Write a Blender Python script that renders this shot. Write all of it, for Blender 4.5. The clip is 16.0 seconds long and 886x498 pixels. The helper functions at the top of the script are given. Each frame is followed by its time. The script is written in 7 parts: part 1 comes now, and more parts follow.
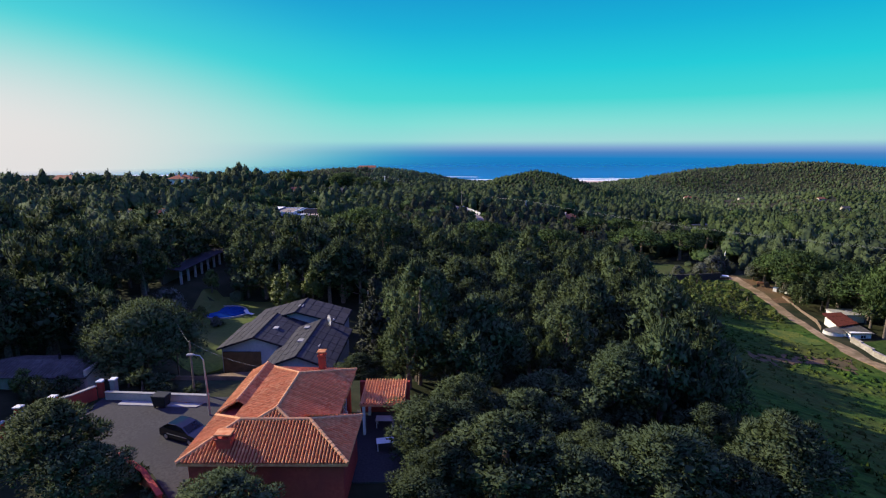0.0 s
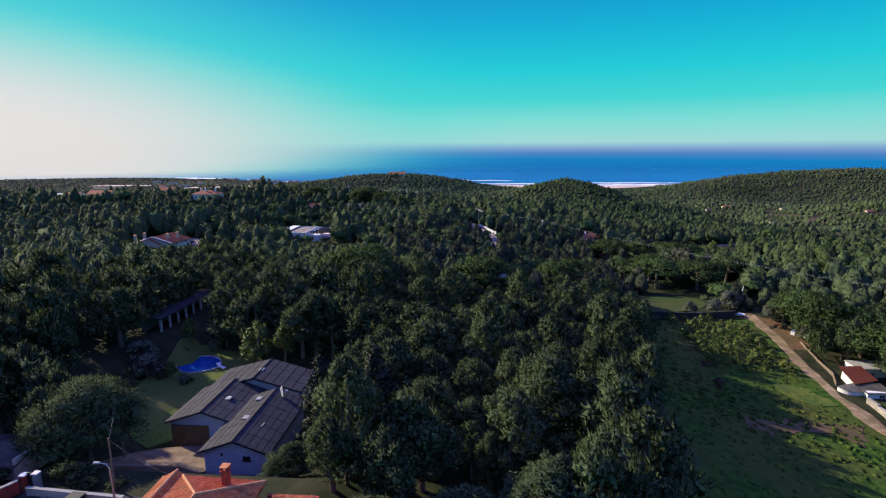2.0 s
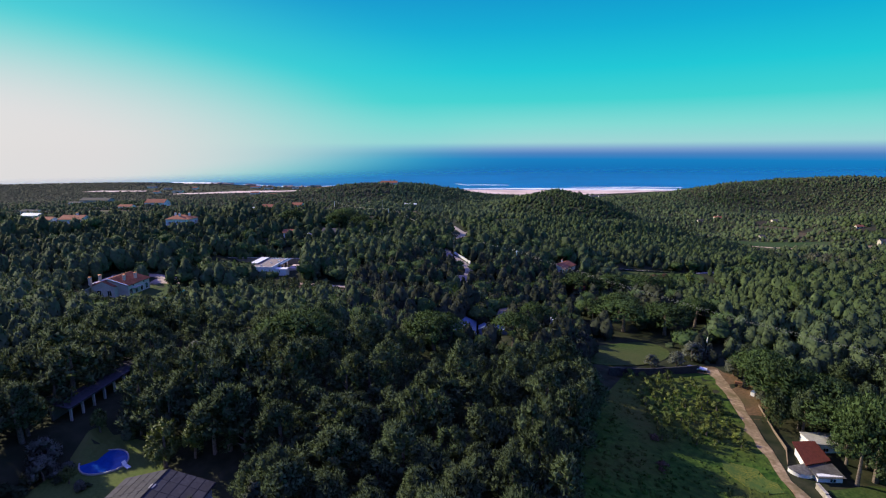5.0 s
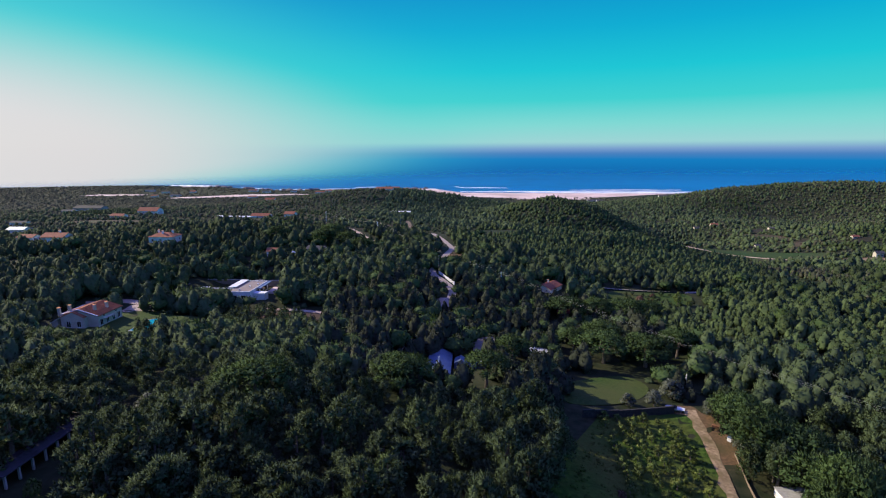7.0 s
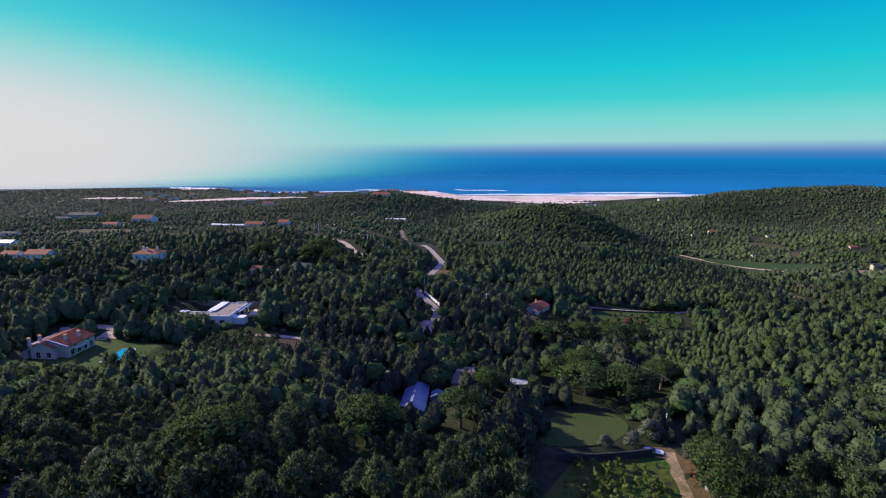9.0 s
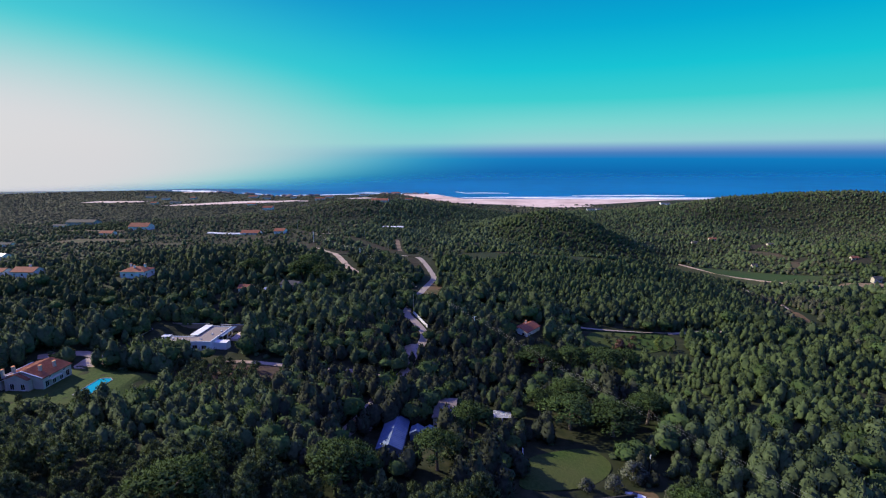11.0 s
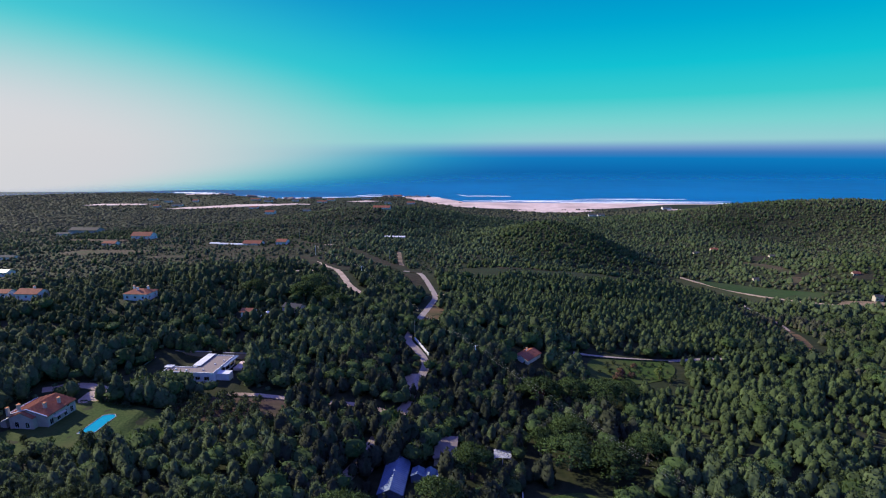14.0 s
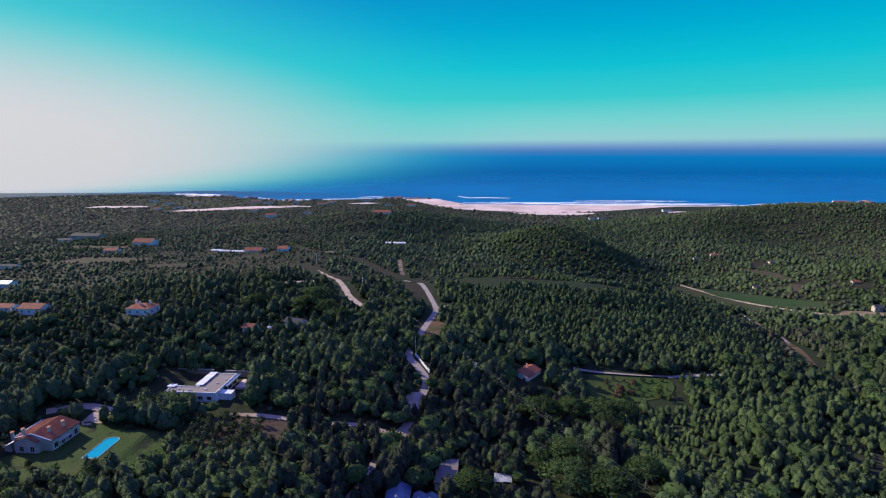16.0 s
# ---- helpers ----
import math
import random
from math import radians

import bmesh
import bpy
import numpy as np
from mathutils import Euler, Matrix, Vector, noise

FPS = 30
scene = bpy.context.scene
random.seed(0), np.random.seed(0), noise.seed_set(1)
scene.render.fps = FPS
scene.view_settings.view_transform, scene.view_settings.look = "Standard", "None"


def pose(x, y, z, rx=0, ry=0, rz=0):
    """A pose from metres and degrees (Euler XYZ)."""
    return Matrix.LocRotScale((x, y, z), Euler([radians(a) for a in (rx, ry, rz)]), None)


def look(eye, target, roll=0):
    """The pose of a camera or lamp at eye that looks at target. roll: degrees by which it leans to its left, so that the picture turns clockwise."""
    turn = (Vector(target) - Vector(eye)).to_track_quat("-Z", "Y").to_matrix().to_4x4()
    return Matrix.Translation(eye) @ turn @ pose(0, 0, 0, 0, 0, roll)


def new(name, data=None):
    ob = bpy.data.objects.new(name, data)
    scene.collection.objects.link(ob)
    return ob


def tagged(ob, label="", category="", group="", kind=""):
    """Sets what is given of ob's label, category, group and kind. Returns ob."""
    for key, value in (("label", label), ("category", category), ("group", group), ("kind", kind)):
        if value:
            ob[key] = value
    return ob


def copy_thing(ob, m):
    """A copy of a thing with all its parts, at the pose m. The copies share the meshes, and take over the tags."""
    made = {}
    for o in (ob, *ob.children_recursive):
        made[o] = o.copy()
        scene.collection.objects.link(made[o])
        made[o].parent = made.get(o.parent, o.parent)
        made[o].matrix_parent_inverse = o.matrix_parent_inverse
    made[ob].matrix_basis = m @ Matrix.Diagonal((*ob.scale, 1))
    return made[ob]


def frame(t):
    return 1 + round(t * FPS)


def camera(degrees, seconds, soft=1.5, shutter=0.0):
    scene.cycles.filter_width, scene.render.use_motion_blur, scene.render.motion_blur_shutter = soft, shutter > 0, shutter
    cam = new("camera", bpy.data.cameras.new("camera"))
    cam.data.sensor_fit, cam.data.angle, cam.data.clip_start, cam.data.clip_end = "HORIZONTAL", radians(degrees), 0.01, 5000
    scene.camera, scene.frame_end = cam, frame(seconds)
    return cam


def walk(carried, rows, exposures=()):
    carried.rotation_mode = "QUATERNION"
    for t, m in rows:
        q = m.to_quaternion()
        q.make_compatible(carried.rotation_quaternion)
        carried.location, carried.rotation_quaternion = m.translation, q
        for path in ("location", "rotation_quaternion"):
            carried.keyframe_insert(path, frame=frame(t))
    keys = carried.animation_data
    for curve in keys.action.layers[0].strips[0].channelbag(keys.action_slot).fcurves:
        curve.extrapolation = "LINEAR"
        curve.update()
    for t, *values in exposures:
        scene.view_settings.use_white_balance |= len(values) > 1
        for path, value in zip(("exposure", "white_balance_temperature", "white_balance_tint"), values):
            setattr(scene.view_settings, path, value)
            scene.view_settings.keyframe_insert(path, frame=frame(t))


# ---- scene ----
cam = camera(81.7, 16.0, soft=1.2)
METRES, EYE, TILT, LEAN, TURN = 100.0, 25.0, -11.2, 0.0, 0.0
ROWS = [
    (0.0, 0.0, 0.0, 0.0, 0.0, 0.0, -0.0),
    (0.5, 0.0286, 0.0085, 0.0225, 1.44, 0.03, -0.23),
    (1.0, 0.0553, 0.0159, 0.0462, 3.11, 0.05, -0.53),
    (1.5, 0.0806, 0.023, 0.0703, 3.77, 0.08, -0.65),
    (2.0, 0.1044, 0.0297, 0.0949, 3.92, 0.09, -0.69),
    (2.5, 0.1272, 0.0365, 0.1197, 3.93, 0.11, -0.68),
    (3.0, 0.1494, 0.0441, 0.1451, 3.93, 0.1, -0.66),
    (3.5, 0.1713, 0.053, 0.1704, 3.89, 0.11, -0.65),
    (4.0, 0.1928, 0.0629, 0.1953, 3.89, 0.12, -0.65),
    (6.5, 0.2968, 0.1181, 0.3247, 3.98, 0.16, -0.54),
    (7.0, 0.3177, 0.1297, 0.3507, 4.03, 0.15, -0.54),
    (7.5, 0.3381, 0.1415, 0.3769, 4.12, 0.14, -0.55),
    (8.0, 0.3589, 0.153, 0.4026, 4.19, 0.12, -0.55),
    (8.5, 0.3777, 0.1654, 0.4278, 4.21, 0.13, -0.55),
    (9.0, 0.3966, 0.1781, 0.4533, 4.23, 0.12, -0.54),
    (11.5, 0.4725, 0.229, 0.5801, 4.7, 0.13, -0.57),
    (12.0, 0.4722, 0.2269, 0.6055, 4.74, 0.1, -0.65),
    (12.5, 0.4695, 0.2234, 0.6289, 4.74, 0.08, -0.69),
    (13.0, 0.4682, 0.2198, 0.6522, 4.78, 0.05, -0.7),
    (13.5, 0.4672, 0.2176, 0.675, 4.78, 0.02, -0.71),
    (14.0, 0.468, 0.2146, 0.6976, 4.8, 0.0, -0.7),
    (14.5, 0.4686, 0.2114, 0.7206, 4.81, -0.03, -0.66),
    (15.0, 0.4683, 0.2082, 0.7436, 4.82, -0.05, -0.65),
    (15.5, 0.4681, 0.2042, 0.7665, 4.83, -0.07, -0.64),
    (16.0, 0.4679, 0.2002, 0.7893, 4.86, -0.11, -0.66),
]
walk(cam, [(t, pose(0, 0, EYE, TILT, LEAN, TURN) @ pose(METRES * x, METRES * y, METRES * z, 90 + pitch, roll, yaw)) for t, x, y, z, yaw, pitch, roll in ROWS],
     exposures=[(0.0, 0.45, 6500, 10), (3.5, 0.41, 6450, 10), (9.0, 0.34, 6300, 10), (16.0, 0.26, 6120, 10)])

# ---- sky, sun ----
SUN_LEFT, SUN_UP = 65.0, 28.0   # degrees to the left of +y, degrees above the horizon
sun_dir = Vector((-math.sin(radians(SUN_LEFT)) * math.cos(radians(SUN_UP)),
                  math.cos(radians(SUN_LEFT)) * math.cos(radians(SUN_UP)), math.sin(radians(SUN_UP))))
sun = new("sun", bpy.data.lights.new("sun", "SUN"))
sun.data.energy, sun.data.angle, sun.data.color = 5.4, radians(0.6), (1.0, 0.88, 0.66)
sun.matrix_world = look(sun_dir * 500, (0, 0, 0))

world = bpy.data.worlds.new("world")
scene.world = world
world.use_nodes = True
wt = world.node_tree
wt.nodes.clear()


def wmath(op, a, b=None, clamp=False):
    n = wt.nodes.new("ShaderNodeMath")
    n.operation, n.use_clamp = op, clamp
    for i, v in enumerate((a, b)):
        if v is None:
            continue
        if isinstance(v, (int, float)):
            n.inputs[i].default_value = v
        else:
            wt.links.new(v, n.inputs[i])
    return n.outputs[0]


def wramp(fac, stops):
    n = wt.nodes.new("ShaderNodeValToRGB")
    n.color_ramp.interpolation = "EASE" if len(stops) == 2 else "LINEAR"
    while len(n.color_ramp.elements) < len(stops):
        n.color_ramp.elements.new(0.5)
    for e, (p, c) in zip(n.color_ramp.elements, stops):
        e.position, e.color = p, (*c, 1)
    wt.links.new(fac, n.inputs[0])
    return n.outputs[0]


def srgb(r, g, b):
    return tuple(((c / 255) / 12.92 if c < 10 else (((c / 255) + 0.055) / 1.055) ** 2.4) for c in (r, g, b))


coord = wt.nodes.new("ShaderNodeTexCoord")
split = wt.nodes.new("ShaderNodeSeparateXYZ")
wt.links.new(coord.outputs["Generated"], split.inputs[0])
wx, wy, wz = split.outputs
elev = wmath("MULTIPLY", wmath("ARCSINE", wz), 180 / math.pi)
azim = wmath("MULTIPLY", wmath("ARCTAN2", wx, wy), 180 / math.pi)
# clear sky from the hazy horizon to the deep blue overhead; the sea's far strip lies below the horizon
pos = wmath("ADD", wmath("MULTIPLY", elev, 1 / 40.0), 0.25, clamp=True)   # -10 deg: 0, +30 deg: 1


def at(deg):
    return deg / 40.0 + 0.25


clear = wramp(pos, [
    (at(-10), srgb(0, 84, 142)), (at(-2.6), srgb(0, 102, 172)), (at(-1.1), srgb(2, 124, 192)), (at(-0.5), srgb(70, 128, 190)),
    (at(0.0), srgb(120, 158, 204)), (at(0.7), srgb(158, 212, 212)), (at(2.5), srgb(128, 216, 210)), (at(5.0), srgb(60, 208, 206)),
    (at(8.0), srgb(20, 198, 210)), (at(12.0), srgb(0, 172, 208)), (at(16.0), srgb(0, 146, 202)), (at(21.0), srgb(30, 110, 175)), (at(30.0), (0.185, 0.24, 1.00))])
# glare round the low sun's side
ga = wmath("DIVIDE", wmath("ADD", azim, 62.0), 58.0)
ge = wmath("DIVIDE", wmath("ADD", elev, 0.5), 13.0)
gd = wmath("SQRT", wmath("ADD", wmath("MULTIPLY", ga, ga), wmath("MULTIPLY", ge, ge)))
glow = wramp(wmath("MULTIPLY", gd, 0.6, clamp=True), [(0.24, (1, 1, 1)), (0.62, (0.0, 0.0, 0.0))])
# the glare painted over the far water draws back towards the sun's side
low = wmath("ADD", wmath("MULTIPLY", wmath("ADD", azim, 38.0), 0.125), -6.0)
over = wt.nodes.new("ShaderNodeMapRange")
over.interpolation_type = "SMOOTHSTEP"
wt.links.new(wmath("SUBTRACT", elev, low), over.inputs[0])
over.inputs[1].default_value, over.inputs[2].default_value = -0.8, 3.6
glow = wmath("MULTIPLY", glow, over.outputs[0])
# a wider turquoise veil round the glare
va = wmath("DIVIDE", wmath("ADD", azim, 62.0), 62.0)
ve = wmath("DIVIDE", elev, 19.0)
vd = wmath("SQRT", wmath("ADD", wmath("MULTIPLY", va, va), wmath("MULTIPLY", ve, ve)))
veil = wramp(wmath("MULTIPLY", vd, 0.6, clamp=True), [(0.25, (1, 1, 1)), (0.68, (0.0, 0.0, 0.0))])
veiln = wt.nodes.new("ShaderNodeMix")
veiln.data_type = "RGBA"
over2 = wt.nodes.new("ShaderNodeMapRange")
over2.interpolation_type = "SMOOTHSTEP"
wt.links.new(wmath("SUBTRACT", elev, low), over2.inputs[0])
over2.inputs[1].default_value, over2.inputs[2].default_value = -3.2, 2.2
wt.links.new(wmath("MULTIPLY", veil, over2.outputs[0]), veiln.inputs[0])
wt.links.new(clear, veiln.inputs[6])
veiln.inputs[7].default_value = (*srgb(70, 210, 207), 1)
clear = veiln.outputs[2]
mixn = wt.nodes.new("ShaderNodeMix")
mixn.data_type = "RGBA"
wt.links.new(glow, mixn.inputs[0])
wt.links.new(clear, mixn.inputs[6])
mixn.inputs[7].default_value = (*srgb(217, 216, 217), 1)
sky = wt.nodes.new("ShaderNodeTexSky")
sky.sky_type, sky.sun_disc = "NISHITA", False
sky.sun_elevation, sky.sun_rotation = radians(SUN_UP), radians(-SUN_LEFT)
bg1, bg2 = wt.nodes.new("ShaderNodeBackground"), wt.nodes.new("ShaderNodeBackground")
wt.links.new(sky.outputs[0], bg1.inputs[0])
bg1.inputs[1].default_value = 0.003
wt.links.new(mixn.outputs[2], bg2.inputs[0])
bg2.inputs[1].default_value = 0.76
adds = wt.nodes.new("ShaderNodeAddShader")
wt.links.new(bg1.outputs[0], adds.inputs[0])
wt.links.new(bg2.outputs[0], adds.inputs[1])
outw = wt.nodes.new("ShaderNodeOutputWorld")
wt.links.new(adds.outputs[0], outw.inputs[0])


# ---- materials ----
def mat(name, c1, c2, c3=None, big=0.1, fine=2.0, rough=0.85, bump=0.3, metal=0.0, spec=0.3, split=(0.35, 0.65), translucent=0.0, vary=0.0, island=0.0, dist=0.05):
    """Two-scale noise between c1 and c2 (fine) and towards c3 (broad), in world metres, with relief."""
    m = bpy.data.materials.new(name)
    m.use_nodes = True
    t = m.node_tree
    b = t.nodes["Principled BSDF"]
    b.inputs["Roughness"].default_value = rough
    b.inputs["Metallic"].default_value = metal
    b.inputs["Specular IOR Level"].default_value = spec
    geo = t.nodes.new("ShaderNodeNewGeometry")

    def tex(scale, detail):
        n = t.nodes.new("ShaderNodeTexNoise")
        n.inputs["Scale"].default_value, n.inputs["Detail"].default_value = scale, detail
        t.links.new(geo.outputs["Position"], n.inputs["Vector"])
        return n.outputs["Fac"]

    def ramp(f, lo, hi):
        n = t.nodes.new("ShaderNodeMapRange")
        n.inputs[1].default_value, n.inputs[2].default_value = lo, hi
        t.links.new(f, n.inputs[0])
        return n.outputs[0]

    def mix(f, a, c):
        n = t.nodes.new("ShaderNodeMix")
        n.data_type = "RGBA"
        t.links.new(f, n.inputs[0])
        for i, v in ((6, a), (7, c)):
            if isinstance(v, tuple):
                n.inputs[i].default_value = (*v, 1)
            else:
                t.links.new(v, n.inputs[i])
        return n.outputs[2]

    f = tex(fine, 5)
    col = mix(ramp(f, *split), c1, c2)
    if c3:
        col = mix(ramp(tex(big, 3), 0.4, 0.7), col, c3)
    if island:
        hs = t.nodes.new("ShaderNodeHueSaturation")
        t.links.new(col, hs.inputs["Color"])
        v = t.nodes.new("ShaderNodeMapRange")
        v.inputs[3].default_value, v.inputs[4].default_value = 1 - island, 1 + island
        t.links.new(geo.outputs["Random Per Island"], v.inputs[0])
        t.links.new(v.outputs[0], hs.inputs["Value"])
        col = hs.outputs[0]
    if vary:
        info = t.nodes.new("ShaderNodeObjectInfo")
        hsv = t.nodes.new("ShaderNodeHueSaturation")
        t.links.new(col, hsv.inputs["Color"])
        v = t.nodes.new("ShaderNodeMapRange")
        v.inputs[3].default_value, v.inputs[4].default_value = 1 - vary, 1 + vary
        t.links.new(info.outputs["Random"], v.inputs[0])
        t.links.new(v.outputs[0], hsv.inputs["Value"])
        col = hsv.outputs[0]
    t.links.new(col, b.inputs["Base Color"])
    if bump:
        bn = t.nodes.new("ShaderNodeBump")
        bn.inputs["Strength"].default_value, bn.inputs["Distance"].default_value = bump, dist
        t.links.new(f, bn.inputs["Height"])
        t.links.new(bn.outputs[0], b.inputs["Normal"])
    if translucent:
        tr = t.nodes.new("ShaderNodeBsdfTranslucent")
        t.links.new(col, tr.inputs[0])
        ms = t.nodes.new("ShaderNodeMixShader")
        ms.inputs[0].default_value = translucent
        t.links.new(b.outputs[0], ms.inputs[1])
        t.links.new(tr.outputs[0], ms.inputs[2])
        t.links.new(ms.outputs[0], t.nodes["Material Output"].inputs[0])
    return m


M = {}
M["ground"] = mat("scrub_ground", (0.018, 0.024, 0.011), (0.042, 0.042, 0.022), (0.024, 0.032, 0.014), big=0.012, fine=0.35, bump=0.8, dist=0.4, spec=0.08)
M["heath"] = mat("heath", (0.024, 0.020, 0.013), (0.048, 0.036, 0.025), (0.024, 0.030, 0.014), big=0.02, fine=0.3, bump=0.8, dist=0.4, spec=0.08)
M["earth"] = mat("bare_earth", (0.17, 0.120, 0.078), (0.28, 0.205, 0.14), (0.12, 0.09, 0.055), big=0.1, fine=1.2, spec=0.08)
M["redsoil"] = mat("red_soil", (0.105, 0.066, 0.036), (0.17, 0.105, 0.058), (0.080, 0.070, 0.030), big=0.1, fine=1.5, spec=0.08)
M["track"] = mat("sandy_track", (0.36, 0.26, 0.19), (0.48, 0.37, 0.28), (0.26, 0.18, 0.13), big=0.12, fine=1.6)
M["farmtrack"] = mat("trodden_farm_track", (0.20, 0.135, 0.075), (0.38, 0.28, 0.165), (0.15, 0.115, 0.055), big=0.25, fine=1.1, bump=0.8, dist=0.15, spec=0.08)
M["road"] = mat("pale_asphalt", (0.25, 0.20, 0.17), (0.36, 0.30, 0.26), (0.29, 0.23, 0.19), big=0.06, fine=2.5, bump=0.15)
M["asphalt"] = mat("worn_asphalt", (0.036, 0.035, 0.037), (0.062, 0.060, 0.062), (0.046, 0.044, 0.047), big=0.25, fine=6.0, bump=0.15, dist=0.02, spec=0.12)
M["sand"] = mat("beach_sand", (0.62, 0.45, 0.385), (0.74, 0.57, 0.50), (0.50, 0.36, 0.30), big=0.012, fine=0.06, bump=0.1)
M["field"] = mat("field_herbs", (0.020, 0.052, 0.009), (0.054, 0.100, 0.016), (0.078, 0.082, 0.020), big=0.06, fine=0.7, rough=0.9, spec=0.05, bump=1.0, dist=0.5, island=0.3)
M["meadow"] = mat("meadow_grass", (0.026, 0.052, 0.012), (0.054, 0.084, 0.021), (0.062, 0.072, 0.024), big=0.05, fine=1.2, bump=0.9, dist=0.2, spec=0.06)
M["heath_grass"] = mat("dull_valley_grass", (0.036, 0.046, 0.018), (0.058, 0.066, 0.028), (0.050, 0.046, 0.024), big=0.04, fine=0.5, bump=0.8, dist=0.3, spec=0.06)
M["valley_field"] = mat("young_crop", (0.022, 0.046, 0.016), (0.038, 0.068, 0.024), (0.046, 0.060, 0.026), big=0.03, fine=0.4, rough=0.9, spec=0.05, bump=0.6, dist=0.2)
M["fallow"] = mat("fallow_soil", (0.060, 0.040, 0.030), (0.098, 0.066, 0.048), (0.045, 0.045, 0.022), big=0.03, fine=0.3, bump=0.6, dist=0.3, spec=0.08)
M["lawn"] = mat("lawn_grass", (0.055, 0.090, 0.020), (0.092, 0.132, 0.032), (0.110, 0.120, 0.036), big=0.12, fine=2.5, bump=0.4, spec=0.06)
M["pine"] = mat("pine_needles", (0.049, 0.069, 0.034), (0.095, 0.125, 0.056), (0.060, 0.087, 0.043), big=0.07, fine=0.9, rough=0.85, bump=0.4, dist=0.2, spec=0.08, translucent=0.24, vary=0.24, island=0.22)
M["pine_light"] = mat("young_pine_needles", (0.048, 0.071, 0.028), (0.087, 0.117, 0.045), (0.058, 0.086, 0.037), big=0.05, fine=0.8, rough=0.85, bump=0.4, dist=0.2, spec=0.08, translucent=0.24, vary=0.22, island=0.22)
M["pine_dry_haze"] = mat("dry_and_hazed_pines", (0.062, 0.066, 0.041), (0.112, 0.112, 0.070), (0.068, 0.080, 0.050), big=0.03, fine=0.7, rough=0.85, bump=0.4, dist=0.2, spec=0.08, translucent=0.24, island=0.25)
M["stone_pine"] = mat("stone_pine_needles", (0.040, 0.072, 0.025), (0.084, 0.124, 0.042), (0.054, 0.090, 0.032), big=0.1, fine=1.1, rough=0.85, bump=0.4, dist=0.2, spec=0.08, translucent=0.24, vary=0.18, island=0.2)
M["old_pine"] = mat("old_pine_needles", (0.030, 0.037, 0.025), (0.060, 0.067, 0.040), (0.038, 0.047, 0.029), big=0.07, fine=0.9, rough=0.85, bump=0.4, dist=0.2, spec=0.08, translucent=0.2, island=0.25)
M["dark_pine"] = mat("dark_conifer_needles", (0.022, 0.030, 0.020), (0.048, 0.058, 0.034), rough=0.8, bump=0.8, dist=0.3, translucent=0.08, vary=0.2, island=0.25)
M["leaf"] = mat("broad_leaves", (0.075, 0.115, 0.025), (0.14, 0.18, 0.04), rough=0.65, bump=0, translucent=0.25, vary=0.25)
M["citrus"] = mat("citrus_leaves", (0.06, 0.10, 0.018), (0.16, 0.18, 0.03), (0.07, 0.11, 0.02), big=0.1, fine=0.9, rough=0.6, bump=0, translucent=0.2, vary=0.3)
M["autumn"] = mat("reddish_brown_twigs", (0.085, 0.045, 0.032), (0.15, 0.085, 0.055), rough=0.8, bump=0, translucent=0.15, vary=0.25)
M["olive"] = mat("grey_green_leaves", (0.075, 0.090, 0.060), (0.13, 0.14, 0.10), rough=0.7, bump=0, translucent=0.2, vary=0.2)
M["bark"] = mat("pine_bark", (0.09, 0.07, 0.055), (0.20, 0.16, 0.13), fine=3, bump=0.8)
M["tile"] = mat("terracotta_tile", (0.50, 0.150, 0.062), (0.70, 0.345, 0.16), (0.58, 0.215, 0.092), big=0.35, fine=3.0, rough=0.85, bump=0.25, spec=0.12, vary=0.16, dist=0.02)
M["tile_far"] = mat("far_terracotta", (0.28, 0.090, 0.050), (0.38, 0.145, 0.085), (0.25, 0.09, 0.055), big=0.25, fine=1.5, rough=0.85, spec=0.12)
M["tile_dark"] = mat("dark_red_roofing", (0.065, 0.018, 0.015), (0.10, 0.028, 0.022), big=0.3, fine=2.0, rough=0.85, spec=0.1)
# deep red pans, coloured darker still for the shade between the ribs
M["tile_pan"] = mat("deep_red_shaded_pan", (0.19, 0.036, 0.016), (0.28, 0.064, 0.028), (0.22, 0.046, 0.020), big=0.4, fine=3.0, rough=0.85, spec=0.12)
M["mortar"] = mat("ridge_mortar", (0.52, 0.23, 0.11), (0.64, 0.34, 0.18), fine=4, bump=0.3, spec=0.12)
M["redwall"] = mat("red_render", (0.36, 0.045, 0.03), (0.46, 0.07, 0.045), (0.30, 0.045, 0.035), big=0.5, fine=5, rough=0.85, bump=0.1)
M["white"] = mat("white_render", (0.70, 0.69, 0.67), (0.80, 0.79, 0.78), (0.62, 0.60, 0.57), big=0.3, fine=3, rough=0.8, bump=0.1)
M["blue_render"] = mat("pale_blue_render", (0.30, 0.36, 0.42), (0.37, 0.43, 0.49), (0.26, 0.31, 0.36), big=0.3, fine=3, rough=0.85, bump=0.1)
M["cream"] = mat("cream_render", (0.46, 0.41, 0.34), (0.55, 0.50, 0.42), (0.40, 0.36, 0.30), big=0.3, fine=3, rough=0.85, bump=0.1)
M["slate"] = mat("grey_roof_felt", (0.030, 0.029, 0.036), (0.052, 0.050, 0.060), (0.042, 0.040, 0.048), big=0.3, fine=2.0, rough=0.8, bump=0.4, spec=0.15, vary=0.16)
M["slate_rib"] = mat("roof_batten", (0.020, 0.020, 0.024), (0.034, 0.034, 0.038), fine=4, rough=0.8, spec=0.15)
M["corrug"] = mat("weathered_fibre_cement", (0.085, 0.080, 0.074), (0.145, 0.135, 0.122), (0.065, 0.060, 0.055), big=0.4, fine=3, rough=0.9, spec=0.1)
